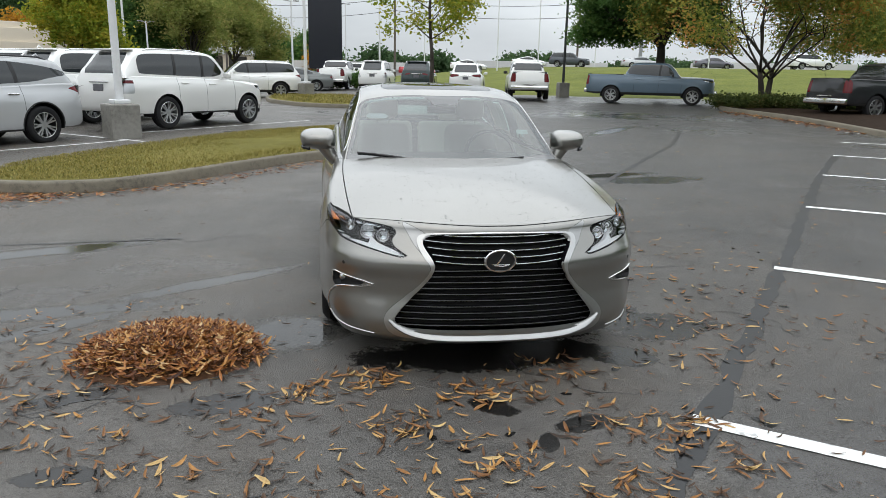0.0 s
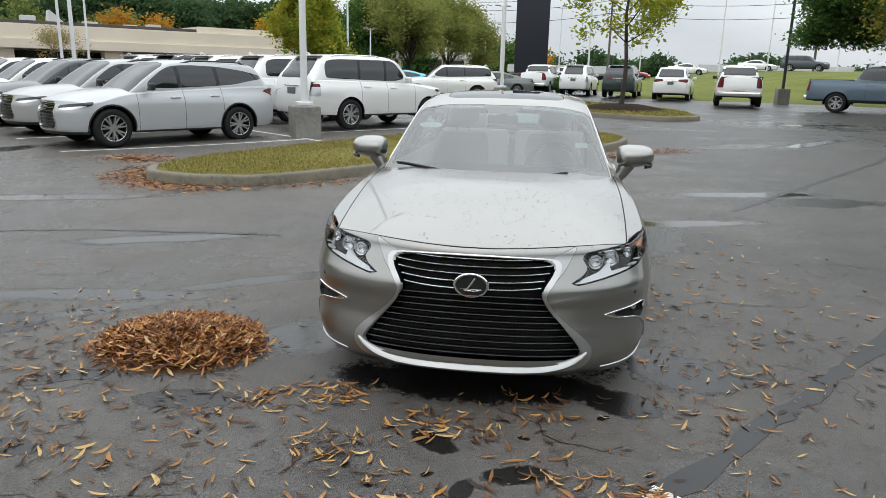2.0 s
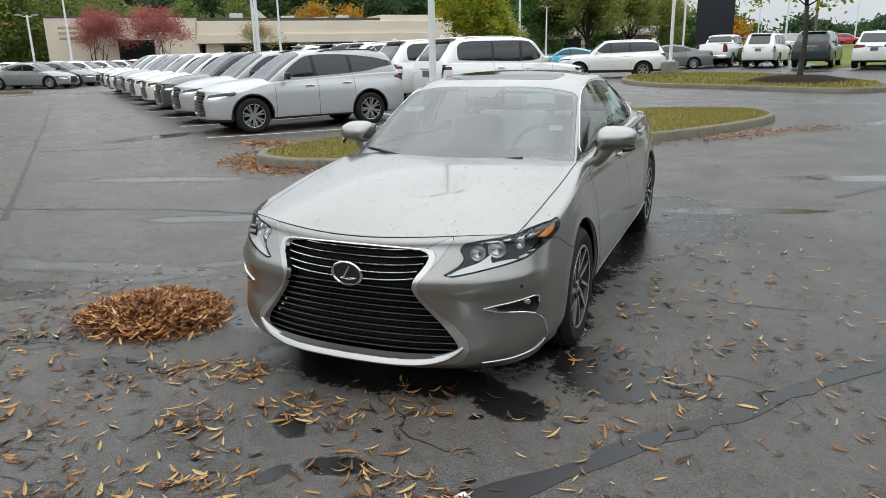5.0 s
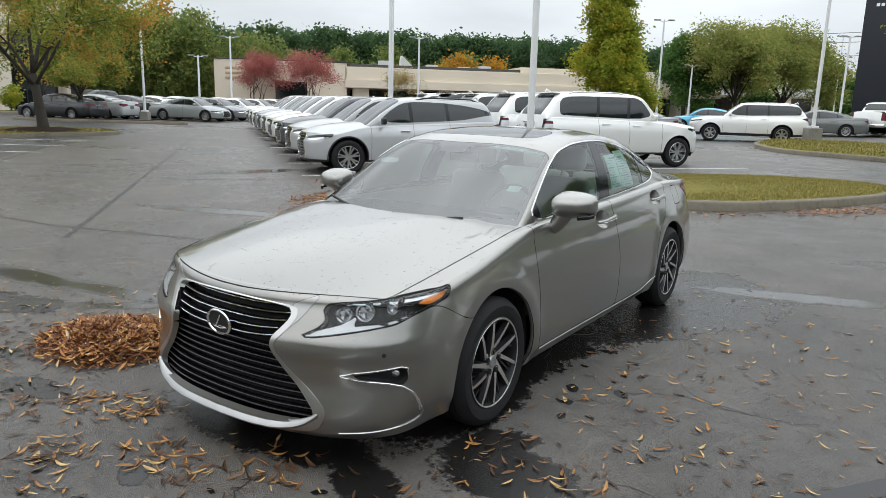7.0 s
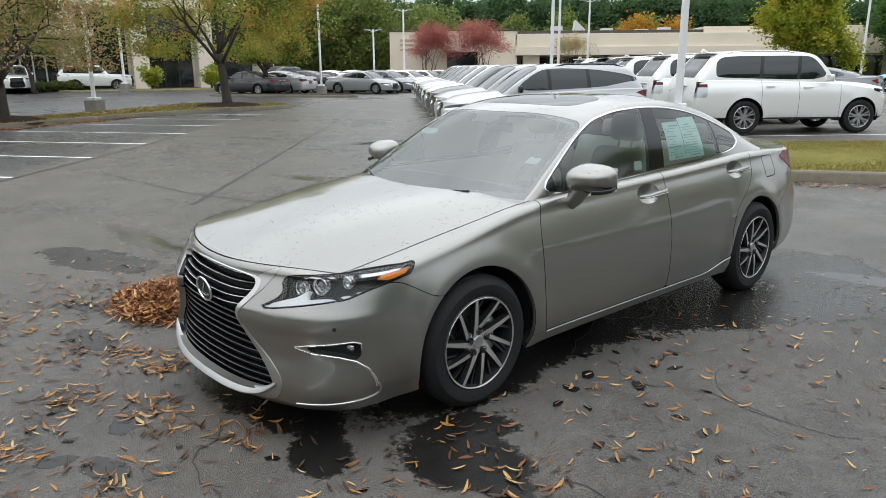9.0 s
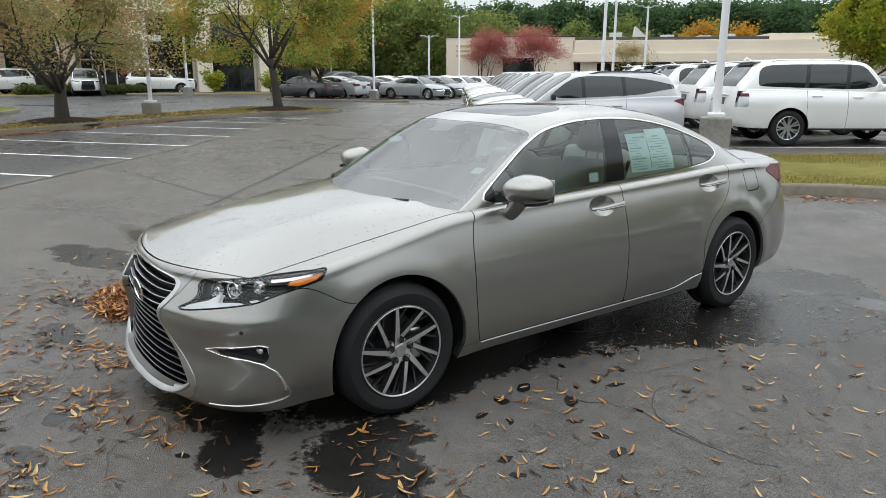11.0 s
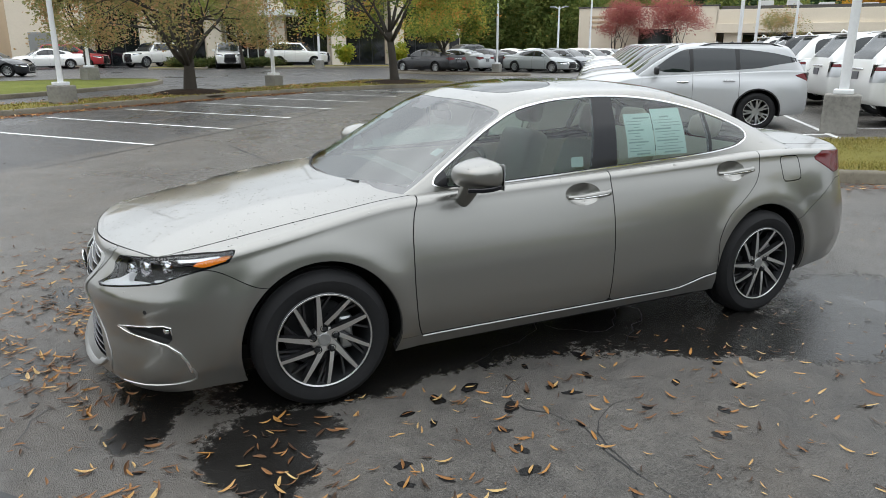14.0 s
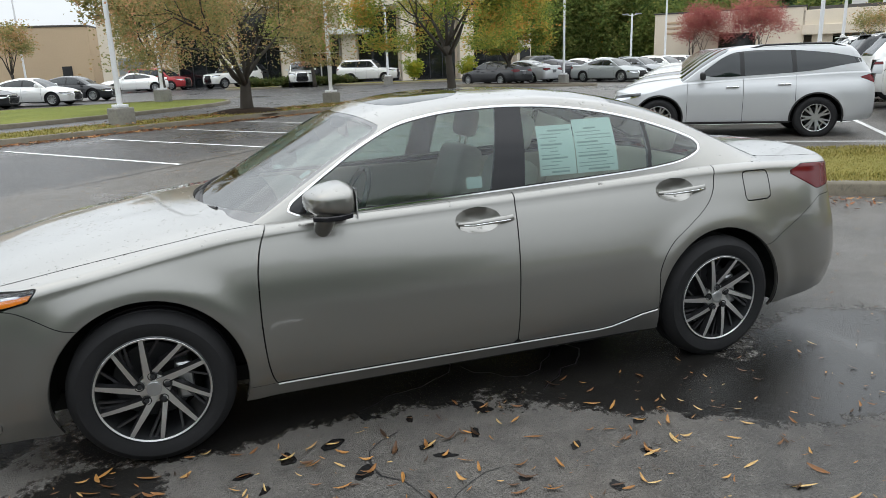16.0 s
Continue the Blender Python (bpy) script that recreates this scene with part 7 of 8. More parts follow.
lathe(bm, [(-0.24, 0.42), (-0.26, 0.45), (-0.24, 0.48)], 32, "y")
o = part("emblem_ring", bm, REFLECT, sg)
o.matrix_basis = pose(0, 0, 8.55) @ Matrix.Diagonal((1.15, 1, 0.85, 1))
for k in range(5):
    bm = bmesh.new()
    box(bm, -0.62 + 0.26 * k, -0.62 + 0.26 * k + 0.18, -0.25, -0.22, 7.72, 7.90)
    part("emblem_bar", bm, REFLECT, sg)


# planted strips before the showroom
I7 = [(-50.2, 2.2), (-49.6, 6.2), (-52.6, 6.6), (-53.2, 2.6)]
island("kerb_7", I7, "kerb round a hedge strip before the showroom", flat=True)
I8 = [(-49.3, 10.2), (-47.4, 22.0), (-50.4, 22.4), (-52.2, 10.5)]
island("kerb_8", I8, "kerb round a grass strip before the showroom", flat=True)

# ---- trees and plants ----
def leaf_mat(name, *stops, rough=0.6, trans=0.58):
    m = Mat(name, rough=rough, spec=0.3)
    clump = m.ramp(m.noise(0.8, 3, 0.6, kind="Object"), (0.30, 0.0), (0.70, 1.0))
    col = m.ramp(m.math("ADD", m.math("MULTIPLY", m.island(), 0.45), m.math("MULTIPLY", clump, 0.55)), *stops)
    m.set("col", col)
    tl = m.node("ShaderNodeBsdfTranslucent", Color=col)
    mx = m.t.nodes.new("ShaderNodeMixShader")
    mx.inputs[0].default_value = trans
    m.t.links.new(m.b.outputs[0], mx.inputs[1])
    m.t.links.new(tl.outputs[0], mx.inputs[2])
    m.t.links.new(mx.outputs[0], m.t.nodes["Material Output"].inputs[0])
    return m.m


BARK = plain("tree_bark", (0.050, 0.042, 0.034), 0.9, 0.0, 0.35, 8, 0.7)
L_OAK = leaf_mat("oak_leaves_turning", (0.20, (0.125, 0.200, 0.044)), (0.48, (0.288, 0.338, 0.069)), (0.64, (0.475, 0.413, 0.081)), (0.76, (0.625, 0.338, 0.088)), (0.92, (0.675, 0.263, 0.088)))
L_RUST = leaf_mat("rusty_leaves", (0.12, (0.155, 0.19, 0.068)), (0.45, (0.31, 0.29, 0.115)), (0.66, (0.47, 0.31, 0.145)), (0.90, (0.58, 0.29, 0.175)))
L_GREEN = leaf_mat("dark_green_leaves", (0.0, (0.043, 0.098, 0.029)), (0.6, (0.094, 0.190, 0.043)), (1.0, (0.202, 0.270, 0.069)))
L_LIGHT = leaf_mat("yellow_green_leaves", (0.12, (0.150, 0.240, 0.026)), (0.50, (0.330, 0.370, 0.040)), (0.90, (0.560, 0.440, 0.060)))
L_OLIVE = leaf_mat("olive_brown_leaves", (0.0, (0.139, 0.207, 0.045)), (0.6, (0.302, 0.320, 0.087)), (1.0, (0.488, 0.389, 0.151)))
L_ORANGE = leaf_mat("orange_leaves", (0.0, (0.270, 0.149, 0.027)), (0.6, (0.486, 0.257, 0.027)), (1.0, (0.600, 0.351, 0.041)))
L_RED = leaf_mat("red_leaves", (0.10, (0.220, 0.070, 0.070)), (0.50, (0.420, 0.130, 0.120)), (0.90, (0.520, 0.270, 0.200)))
L_PINE = leaf_mat("pine_needles", (0.0, (0.034, 0.081, 0.034)), (0.6, (0.081, 0.145, 0.057)), (1.0, (0.145, 0.215, 0.088)))
L_MIXED = leaf_mat("mixed_wood_leaves", (0.0, (0.070, 0.126, 0.036)), (0.5, (0.182, 0.238, 0.063)), (0.85, (0.322, 0.322, 0.098)), (1.0, (0.560, 0.378, 0.112)))
L_BUSH = leaf_mat("shrub_leaves", (0.0, (0.035, 0.061, 0.021)), (0.6, (0.105, 0.131, 0.035)), (1.0, (0.246, 0.176, 0.070)))


def leaf_cloud(rnd, tips, per, size, spread, v, f, droop=0.0, low=-9.0):
    """Small folded leaves scattered round the twig ends."""
    for tip in tips:
        for _ in range(per):
            p = tip + Vector((rnd.gauss(0, spread), rnd.gauss(0, spread), rnd.gauss(0, spread * 0.75)))
            if p.z < low + 0.25 * noise.noise(p * 0.9):
                continue
            a = Vector((rnd.gauss(0, 1), rnd.gauss(0, 1), rnd.gauss(0, 0.6) - droop)).normalized()
            b = a.cross(Vector((rnd.gauss(0, 1), rnd.gauss(0, 1), rnd.gauss(0, 1)))).normalized()
            s = size * rnd.uniform(0.6, 1.35)
            n = a.cross(b) * s * 0.25
            k = len(v)
            v += [p - a * s, p + b * s * 0.55 + n, p + a * s, p - b * s * 0.55 + n]
            f.append((k, k + 1, k + 2, k + 3))


def grow(rnd, bm, p, d, length, r, depth, tips, up=0.25, split=(2, 4), wander=0.3, tips_from=1, shrink=0.68):
    pts, rad = [p.copy()], [r]
    n = 4
    for i in range(n):
        d = (d + Vector((rnd.gauss(0, wander), rnd.gauss(0, wander), rnd.gauss(0, wander * 0.6) + up * 0.3)) * 0.35).normalized()
        p = p + d * length / n
        pts.append(p.copy())
        rad.append(r * (1 - 0.42 * (i + 1) / n))
        if depth <= tips_from and i >= 1:
            tips.append(p.copy())
    tube(bm, pts, rad, 8 if r > 0.06 else 5 if r > 0.02 else 3)
    if depth <= 0:
        tips.append(p)
        return
    for k in range(rnd.randint(*split)):
        ang = rnd.uniform(0, 6.283)
        side = d.cross(Vector((math.cos(ang), math.sin(ang), 0.3))).normalized()
        nd = (d * rnd.uniform(0.5, 0.9) + side * rnd.uniform(0.5, 0.95)).normalized()
        start = pts[-1] if k < 2 else pts[rnd.randint(2, 3)]
        grow(rnd, bm, start.copy(), nd, length * shrink * rnd.uniform(0.8, 1.15), rad[-1] * rnd.uniform(0.6, 0.8), depth - 1, tips, up, split, wander, tips_from, shrink)


def tree(name, x, y, label, leaf, seed, trunk_h=2.2, r=0.16, limbs=5, limb=2.2, depth=3, per=10, size=0.09, spread=0.28, up=0.25, lean=0.9, stems=1, z=0.12, droop=0.1, split=(2, 3), low=-9.0, column=0.0):
    rnd = random.Random(seed)
    ob = thing(name, label, "tree", pose(x, y, gz(x, y) + z))
    bm, tips = bmesh.new(), []
    for s in range(stems):
        a0 = 6.283 * s / stems + rnd.uniform(0, 1)
        tilt = 0.0 if stems == 1 else 0.45
        d = Vector((math.cos(a0) * tilt, math.sin(a0) * tilt, 1)).normalized()
        pts = [Vector((0, 0, -0.15))]
        rr = [r * 1.5 / math.sqrt(stems)]
        for i in range(5):
            d = (d + Vector((rnd.gauss(0, 0.05), rnd.gauss(0, 0.05), 0.1))).normalized()
            pts.append(pts[-1] + d * (trunk_h + 0.15) / 5)
            rr.append(r / math.sqrt(stems) * (1.12 - 0.09 * i if i else 1.15))
        tube(bm, pts, rr, 12)
        if column:
            # a leader with side limbs all the way up
            top = [pts[-1].copy()]
            for i in range(8):
                top.append(top[-1] + Vector((rnd.gauss(0, 0.05), rnd.gauss(0, 0.05), column / 8)))
            tube(bm, top, [rr[-1] * (1 - 0.1 * i) for i in range(9)], 8)
            for k in range(limbs):
                t = k / limbs
                ang = 2.4 * k + rnd.uniform(-0.3, 0.3)
                nd = Vector((math.cos(ang) * lean, math.sin(ang) * lean, 0.45 + 0.5 * t)).normalized()
                grow(rnd, bm, top[int(t * 8)].copy(), nd, limb * (1.05 - 0.75 * t) * rnd.uniform(0.85, 1.15), rr[-1] * 0.4 * (1.1 - 0.7 * t), depth, tips, up, split)
            continue
        for k in range(max(2, limbs // stems)):
            ang = 6.283 * k / max(2, limbs // stems) + rnd.uniform(-0.4, 0.4) + a0
            out = lean * rnd.uniform(0.6, 1.15) if k else 0.15
            nd = Vector((math.cos(ang) * out, math.sin(ang) * out, 1)).normalized()
            grow(rnd, bm, pts[-1 if k < 3 else -2].copy(), nd, limb * rnd.uniform(0.85, 1.2), rr[-1] * rnd.uniform(0.5, 0.72), depth, tips, up, split)
    part("trunk", bm, BARK, ob, "brown trunk and limbs", smooth=True)
    v, f = [], []
    leaf_cloud(rnd, tips, per, size, spread, v, f, droop, low)
    c = link_mesh("crown", v, f, leaf, ob, smooth=False)
    return ob


def mound(name, x, y, r, h, material, label, z=0.1):
    bm = bmesh.new()
    n, m = 28, 7
    rows = []
    for j in range(m + 1):
        t = j / m
        row = []
        for i in range(n):
            a = 6.283 * i / n
            rr = r * (1 - t) * (1 + 0.12 * noise.noise((math.cos(a) * 2 + x, math.sin(a) * 2 + y, 1)))
            px, py = x + rr * math.cos(a), y + rr * math.sin(a)
            row.append(bm.verts.new((px, py, gz(px, py) + z + h * (1 - (1 - t) ** 2) * (1 - 0.25 * t) + 0.02 * noise.noise((px * 9, py * 9, 0)))))
        rows.append(row)
    for a, b in zip(rows, rows[1:]):
        for i in range(n):
            bm.faces.new((a[i], a[(i + 1) % n], b[(i + 1) % n], b[i]))
    return tagged(part(name, bm, material, smooth=True), label, "mulch")


# on the strip beside the empty bays
tree("oak_tree", -25.0, 10.6, "broad oak tree turning green to orange, in a mulch ring", L_OAK, 11, 2.1, 0.17, 9, 2.15, 4, 30, 0.058, 0.36, 0.35, 1.0, low=1.9)
mound("mulch_ring", -25.0, 10.6, 1.6, 0.2, MULCH, "dark mulch ring round the oak")
tree("maple_tree", -21.6, 1.9, "low spreading tree with rusty thinning leaves", L_RUST, 23, 1.1, 0.20, 9, 1.9, 4, 22, 0.047, 0.36, 0.38, 1.05, z=0.14, low=1.45)
mound("mulch_ring", -21.6, 1.9, 1.35, 0.22, MULCH, "dark mulch ring round the rusty tree")
tree("young_tree", -36.6, 18.4, "small tree with yellow-green leaves on a mulch island", L_OAK, 31, 1.3, 0.13, 7, 1.7, 4, 16, 0.085, 0.30, 0.4, 0.9, low=1.8)
tree("maple_tree", -34.5, -1.2, "green and rusty tree behind the lawn", L_RUST, 33, 2.0, 0.15, 7, 2.1, 3, 40, 0.09, 0.36, 0.4, 0.85, low=2.0)
tree("entrance_tree", -50.5, 8.8, "grey-green tree before the entrance", L_OLIVE, 35, 2.0, 0.12, 7, 1.7, 3, 24, 0.09, 0.32, 0.5, 0.6, low=1.8)
tree("bare_tree", -58.0, -12.5, "thin reddish tree before the tan wall", L_RUST, 37, 1.5, 0.12, 6, 1.7, 3, 5, 0.10, 0.28, 0.6, 0.45)
# grass island by the sign
tree("young_oak", 3.2, 24.2, "slender young oak with sparse green leaves", L_LIGHT, 41, 2.5, 0.085, 14, 1.35, 2, 16, 0.085, 0.24, 0.2, 1.0, low=2.3, column=4.5)
mound("mulch_ring", 3.2, 24.2, 1.9, 0.34, MULCH, "dark mulch ring round the young oak")
# by the bank
tree("big_oak", 16.4, 31.4, "large dark green oak on the grass bank", L_GREEN, 44, 2.6, 0.24, 11, 2.1, 4, 44, 0.09, 0.42, 0.4, 0.85, z=0.5, low=2.2)
tree("ornamental_tree", 18.3, 25.0, "spreading tree with thin orange leaves in a planted bed", L_OAK, 47, 1.5, 0.18, 12, 2.9, 4, 46, 0.07, 0.45, 0.2, 1.35, stems=2, low=2.3)
tree("ornamental_tree", 26.5, 24.5, "spreading tree with thin orange leaves behind the black truck", L_OAK, 48, 1.7, 0.18, 8, 2.0, 4, 16, 0.08, 0.36, 0.3, 0.95, low=1.9)
# beyond the parked cars
tree("yellow_tree", -14.6, 40.8, "tall yellow-green tree behind the parked cars", L_LIGHT, 51, 1.0, 0.15, 34, 1.25, 3, 15, 0.11, 0.32, 0.45, 0.75, column=9.5)
for k, (x, y, sc) in enumerate(((-14.0, 71.2, 0.95), (-10.3, 75.0, 0.95))):
    tree("olive_tree", x, y, "round olive-brown tree far across the car park", L_OLIVE, 60 + k, 2.0, 0.22, 10, 2.8 * sc, 4, 30, 0.12, 0.60, 0.5, 0.7)
tree("dark_tree", -18.6, 70.0, "dark green tree far across the car park", L_GREEN, 66, 1.2, 0.22, 16, 1.7, 3, 20, 0.15, 0.5, 0.4, 0.7, column=6.0)
for k, (x, y, l, nm) in enumerate(((-49.7, 42.0, L_RED, "red"), (-44.6, 44.2, L_RED, "dark red"))):
    tree("red_maple", x, y, nm + " leaved small tree before the low building", l, 70 + k, 1.7, 0.14, 10, 1.5, 3, 10, 0.075, 0.34, 0.5, 0.85, stems=5, low=1.9)
tree("bare_shrub", -38.6, 49.4, "twiggy brown small tree before the low building", L_RUST, 75, 0.9, 0.12, 14, 1.4, 3, 3, 0.07, 0.26, 0.5, 0.75, stems=4)


def wood(name, spots, leaf, label, seed, per=26, size=0.55):
    """A far belt of trees as one mesh of leaf clumps with uneven outline."""
    rnd = random.Random(seed)
    v, f = [], []
    for x, y, h, w in spots:
        tips = []
        n = int(40 + 9 * w * h / 8)
        for _ in range(n):
            t = rnd.random() ** 0.8
            rr = w * (math.sin(math.pi * (0.12 + 0.82 * t)) ** 0.8) * math.sqrt(rnd.random())
            a = rnd.uniform(0, 6.283)
            tips.append(Vector((x + rr * math.cos(a), y + rr * math.sin(a), 0.5 + h * t + rnd.gauss(0, 0.3))))
        leaf_cloud(rnd, tips, per, size, 0.75, v, f)
    ob = link_mesh(name, v, f, leaf, smooth=False)
    return tagged(ob, label, "woods", "", "stuff")


def belt(a, b, n, hs, ws, jit, seed):
    rnd = random.Random(seed)
    return [(a[0] + (b[0] - a[0]) * i / n + rnd.gauss(0, jit), a[1] + (b[1] - a[1]) * i / n + rnd.gauss(0, jit), rnd.uniform(*hs), rnd.uniform(*ws)) for i in range(n + 1)]


wood("far_woods", belt((-150, 40), (-45, 135), 150, (11.2, 12.9), (3.6, 5.4), 4, 1), L_PINE, "dense dark pine woods behind the buildings", 1, 34, 0.32)
wood("far_woods", belt((-135, 35), (-62, 98), 20, (5, 9), (3, 4.5), 4, 2), L_MIXED, "autumn trees at the edge of the woods", 2, 34, 0.27)
wood("far_woods", belt((-82, 40), (-64, 56), 9, (7, 10.5), (2.6, 3.8), 2.0, 3), L_MIXED, "green and yellow trees beside the low building", 3, 50, 0.22)
wood("far_woods", [(-52.4, 79.6, 6.8, 3.2), (-48.7, 82.4, 6.4, 3.0), (-100, 62, 12.5, 3.0), (-76, 50, 12, 1.6), (-36, 88, 6.4, 3.0)], L_ORANGE, "bright orange trees behind the roof", 4, 50, 0.22)
wood("far_woods", belt((-98, 28), (-72, 42), 8, (7, 11), (3, 4.5), 2, 5), L_MIXED, "dark green trees between the buildings", 5, 50, 0.22)
wood("far_woods", belt((-40, 150), (160, 190), 46, (3, 6.5), (4, 6), 6, 6), L_PINE, "low dark tree line on the horizon", 6, 22, 0.5)
wood("far_woods", belt((-34, 120), (-6, 140), 7, (6, 9.5), (3, 5), 3, 7), L_GREEN, "dark trees beyond the sign", 7, 28, 0.4)
wood("far_woods", [(-2, 118, 4.5, 3)], L_ORANGE, "orange trees far off", 8, 40, 0.3)
# seen in the sedan's windows, on the side behind the camera
wood("far_woods", belt((34, -40), (40, 12), 12, (8, 13), (3.5, 5.5), 3, 9), L_GREEN, "trees along the edge of the car park", 9, 16, 0.6)
wood("far_woods", belt((-40, -48), (30, -46), 14, (8, 13), (3.5, 5.5), 3, 10), L_OAK, "trees along the far side of the car park", 10, 14, 0.6)


def shrub(x, y, r, h, leaf, label, seed, z=0.12, n=60, size=0.06):
    rnd = random.Random(seed)
    ob = thing("shrub", label, "shrub", pose(x, y, gz(x, y) + z), "low shrubs")
    bm, tips = bmesh.new(), []
    for k in range(12):
        a, o = rnd.uniform(0, 6.28), rnd.uniform(0.2, 1.0)
        e = Vector((math.cos(a) * r * o, math.sin(a) * r * o, h * rnd.uniform(0.5, 1.0)))
        tube(bm, [(0, 0, -0.05), e * 0.5 + Vector((0, 0, 0.05)), e], [0.02, 0.012, 0.006], 4)
        tips += [e, e * 0.75, e * 0.5]
    part("stems", bm, BARK, ob)
    v, f = [], []
    leaf_cloud(rnd, tips, n // 2, size, 0.16 * r + 0.05, v, f)
    link_mesh("foliage", v, f, leaf, ob, smooth=False)
    return ob


rnd = random.Random(8)
for k in range(26):
    t = rnd.random()
    x, y = 15.3 + 4.6 * t + rnd.uniform(-0.6, 0.6), 23.6 - 3.2 * t + rnd.uniform(-1.2, 0.6)
    shrub(x, y, 0.55, 0.4, L_BUSH, "low spreading shrub in the planted bed", 100 + k)
for k in range(8):
    shrub(15.2 + 1.1 * k, 12.4 - 0.2 * k + rnd.uniform(-0.6, 0.6), 0.6, 0.4, L_BUSH, "low spreading shrub behind the kerb", 140 + k)
for k in range(7):
    shrub(-2.6 + 0.9 * k, 45.5 + rnd.uniform(-0.5, 0.5), 0.8, 0.9, L_GREEN, "clipped green shrub below the dark sign", 160 + k, n=80, size=0.09)
for k, (x, y) in enumerate(((-50.8, 16.6), (-50.0, 20.8))):
    shrub(x, y, 0.8, 1.6, L_LIGHT, "yellow-green bush beside the building", 180 + k, n=90, size=0.1)
for k in range(10):
    shrub(-51.5 - 0.6 * k * 0.5, 4.2 + 0.95 * k, 0.8, 0.45, L_BUSH, "low shrub before the entrance", 190 + k, size=0.1)

# ---- fallen leaves ----
LEAF = Mat("fallen_leaf", rough=0.45, spec=0.35)
LEAF.set("col", LEAF.mix(LEAF.ramp(LEAF.noise(60, 3), (0.4, 0.0), (0.75, 0.5)), LEAF.ramp(LEAF.island(), (0.0, (0.02, 0.011, 0.006)), (0.26, (0.07, 0.034, 0.016)), (0.48, (0.20, 0.085, 0.026)), (0.74, (0.42, 0.20, 0.05)), (1.0, (0.56, 0.40, 0.17))), (0.10, 0.045, 0.015)))
LEAF = LEAF.m
PILE = Mat("piled_leaf", rough=0.45, spec=0.35)
PILE.set("col", PILE.ramp(PILE.island(), (0.0, (0.045, 0.016, 0.008)), (0.3, (0.16, 0.055, 0.018)), (0.65, (0.34, 0.13, 0.032)), (0.9, (0.46, 0.24, 0.07)), (1.0, (0.60, 0.44, 0.24))))
PILE = PILE.m
# matted leaves inside the heap, coloured darker for the shade between the top leaves
SHADELEAF = plain("shaded_matted_leaves", (0.10, 0.045, 0.018), 0.8, 0.0, 0.5, 30, 0.8)


def ground_leaf(rnd, v, f, p, yaw, L, W, curl, tilt=0.0, roll=0.0):
    """A narrow curled leaf: a strip folded along its rib."""
    m = Matrix.Translation(p) @ Euler((roll, tilt, yaw)).to_matrix().to_4x4()
    k = len(v)
    n = 5
    bend = rnd.uniform(-0.35, 0.35)
    for i in range(n):
        t = i / (n - 1)
        w = W * (math.sin(math.pi * (0.06 + 0.88 * t)) ** 0.8) * 0.5
        z = curl * (2 * t - 1) ** 2 * L
        yb = bend * L * (t - 0.5) ** 2
        fold = w * 0.35
        for s, h in ((-1, fold), (0, 0), (1, fold)):
            v.append(m @ Vector(((t - 0.5) * L, yb + s * w, z + h + 0.002)))
    for i in range(n - 1):
        a = k + 3 * i
        f.append((a, a + 3, a + 4, a + 1))
        f.append((a + 1, a + 4, a + 5, a + 2))


# leaves lying in small dark rings of water: middle and radius
SPOTS = [(1.08, 0.49, 0.07), (1.3, 0.78, 0.075), (1.78, 0.58, 0.06), (1.46, 0.64, 0.05), (1.63, 0.63, 0.05), (1.27, 0.38, 0.04), (1.14, 0.31, 0.045), (0.88, 1.32, 0.05), (0.97, 1.42, 0.08), (1.18, 1.3, 0.05), (1.2, 1.07, 0.05), (1.3, 1.12, 0.055), (0.84, 0.89, 0.06), (0.94, 1.07, 0.04), (1.03, 0.69, 0.08), (1.58, 1.36, 0.045), (1.92, 1.48, 0.06), (1.76, 1.66, 0.05), (1.44, 1.66, 0.05), (1.52, 0.13, 0.055), (1.65, 0.09, 0.05)]
_r = random.Random(12)
SPOTS += [(_r.gauss(1.75, 0.6), _r.uniform(-0.3, 2.9), _r.uniform(0.025, 0.045)) for _ in range(22)]
SPOTS += [(_r.gauss(0.1, 0.9), _r.gauss(-1.55, 0.35), _r.uniform(0.025, 0.05)) for _ in range(18)]
SPOTS = [q for q in SPOTS if not (abs(q[0]) < 0.8 and q[1] > -0.95)]


def damp_spots():
    """Ragged flat blots of water, a little wider than the leaf in them."""
    v, f = [], []
    for n, (x, y, r) in enumerate(SPOTS):
        a0, k = 2.4 * n, len(v)
        for i in range(18):
            a = 6.283 * i / 18
            q = r * (1 + 0.55 * noise.noise((math.cos(a) * 1.4 + n, math.sin(a) * 1.4, n * 0.7)))
            dx, dy = q * 0.8 * math.cos(a), q * 0.42 * math.sin(a)
            px, py = x + dx * math.cos(a0) - dy * math.sin(a0), y + dx * math.sin(a0) + dy * math.cos(a0)
            v.append((px, py, gz(px, py) + 0.0022))
        f.append(tuple(range(k, k + 18)))
    damp = Mat("water_darkened_asphalt", col=(0.010, 0.010, 0.0105), rough=0.16, spec=0.25)
    damp.bump(damp.noise(160, 3, 0.7), 0.5, 0.003)
    return tagged(link_mesh("damp_spots", v, f, damp.m, smooth=False), "small dark damp rings round fallen leaves", "stain", "", "stuff")


damp_spots()


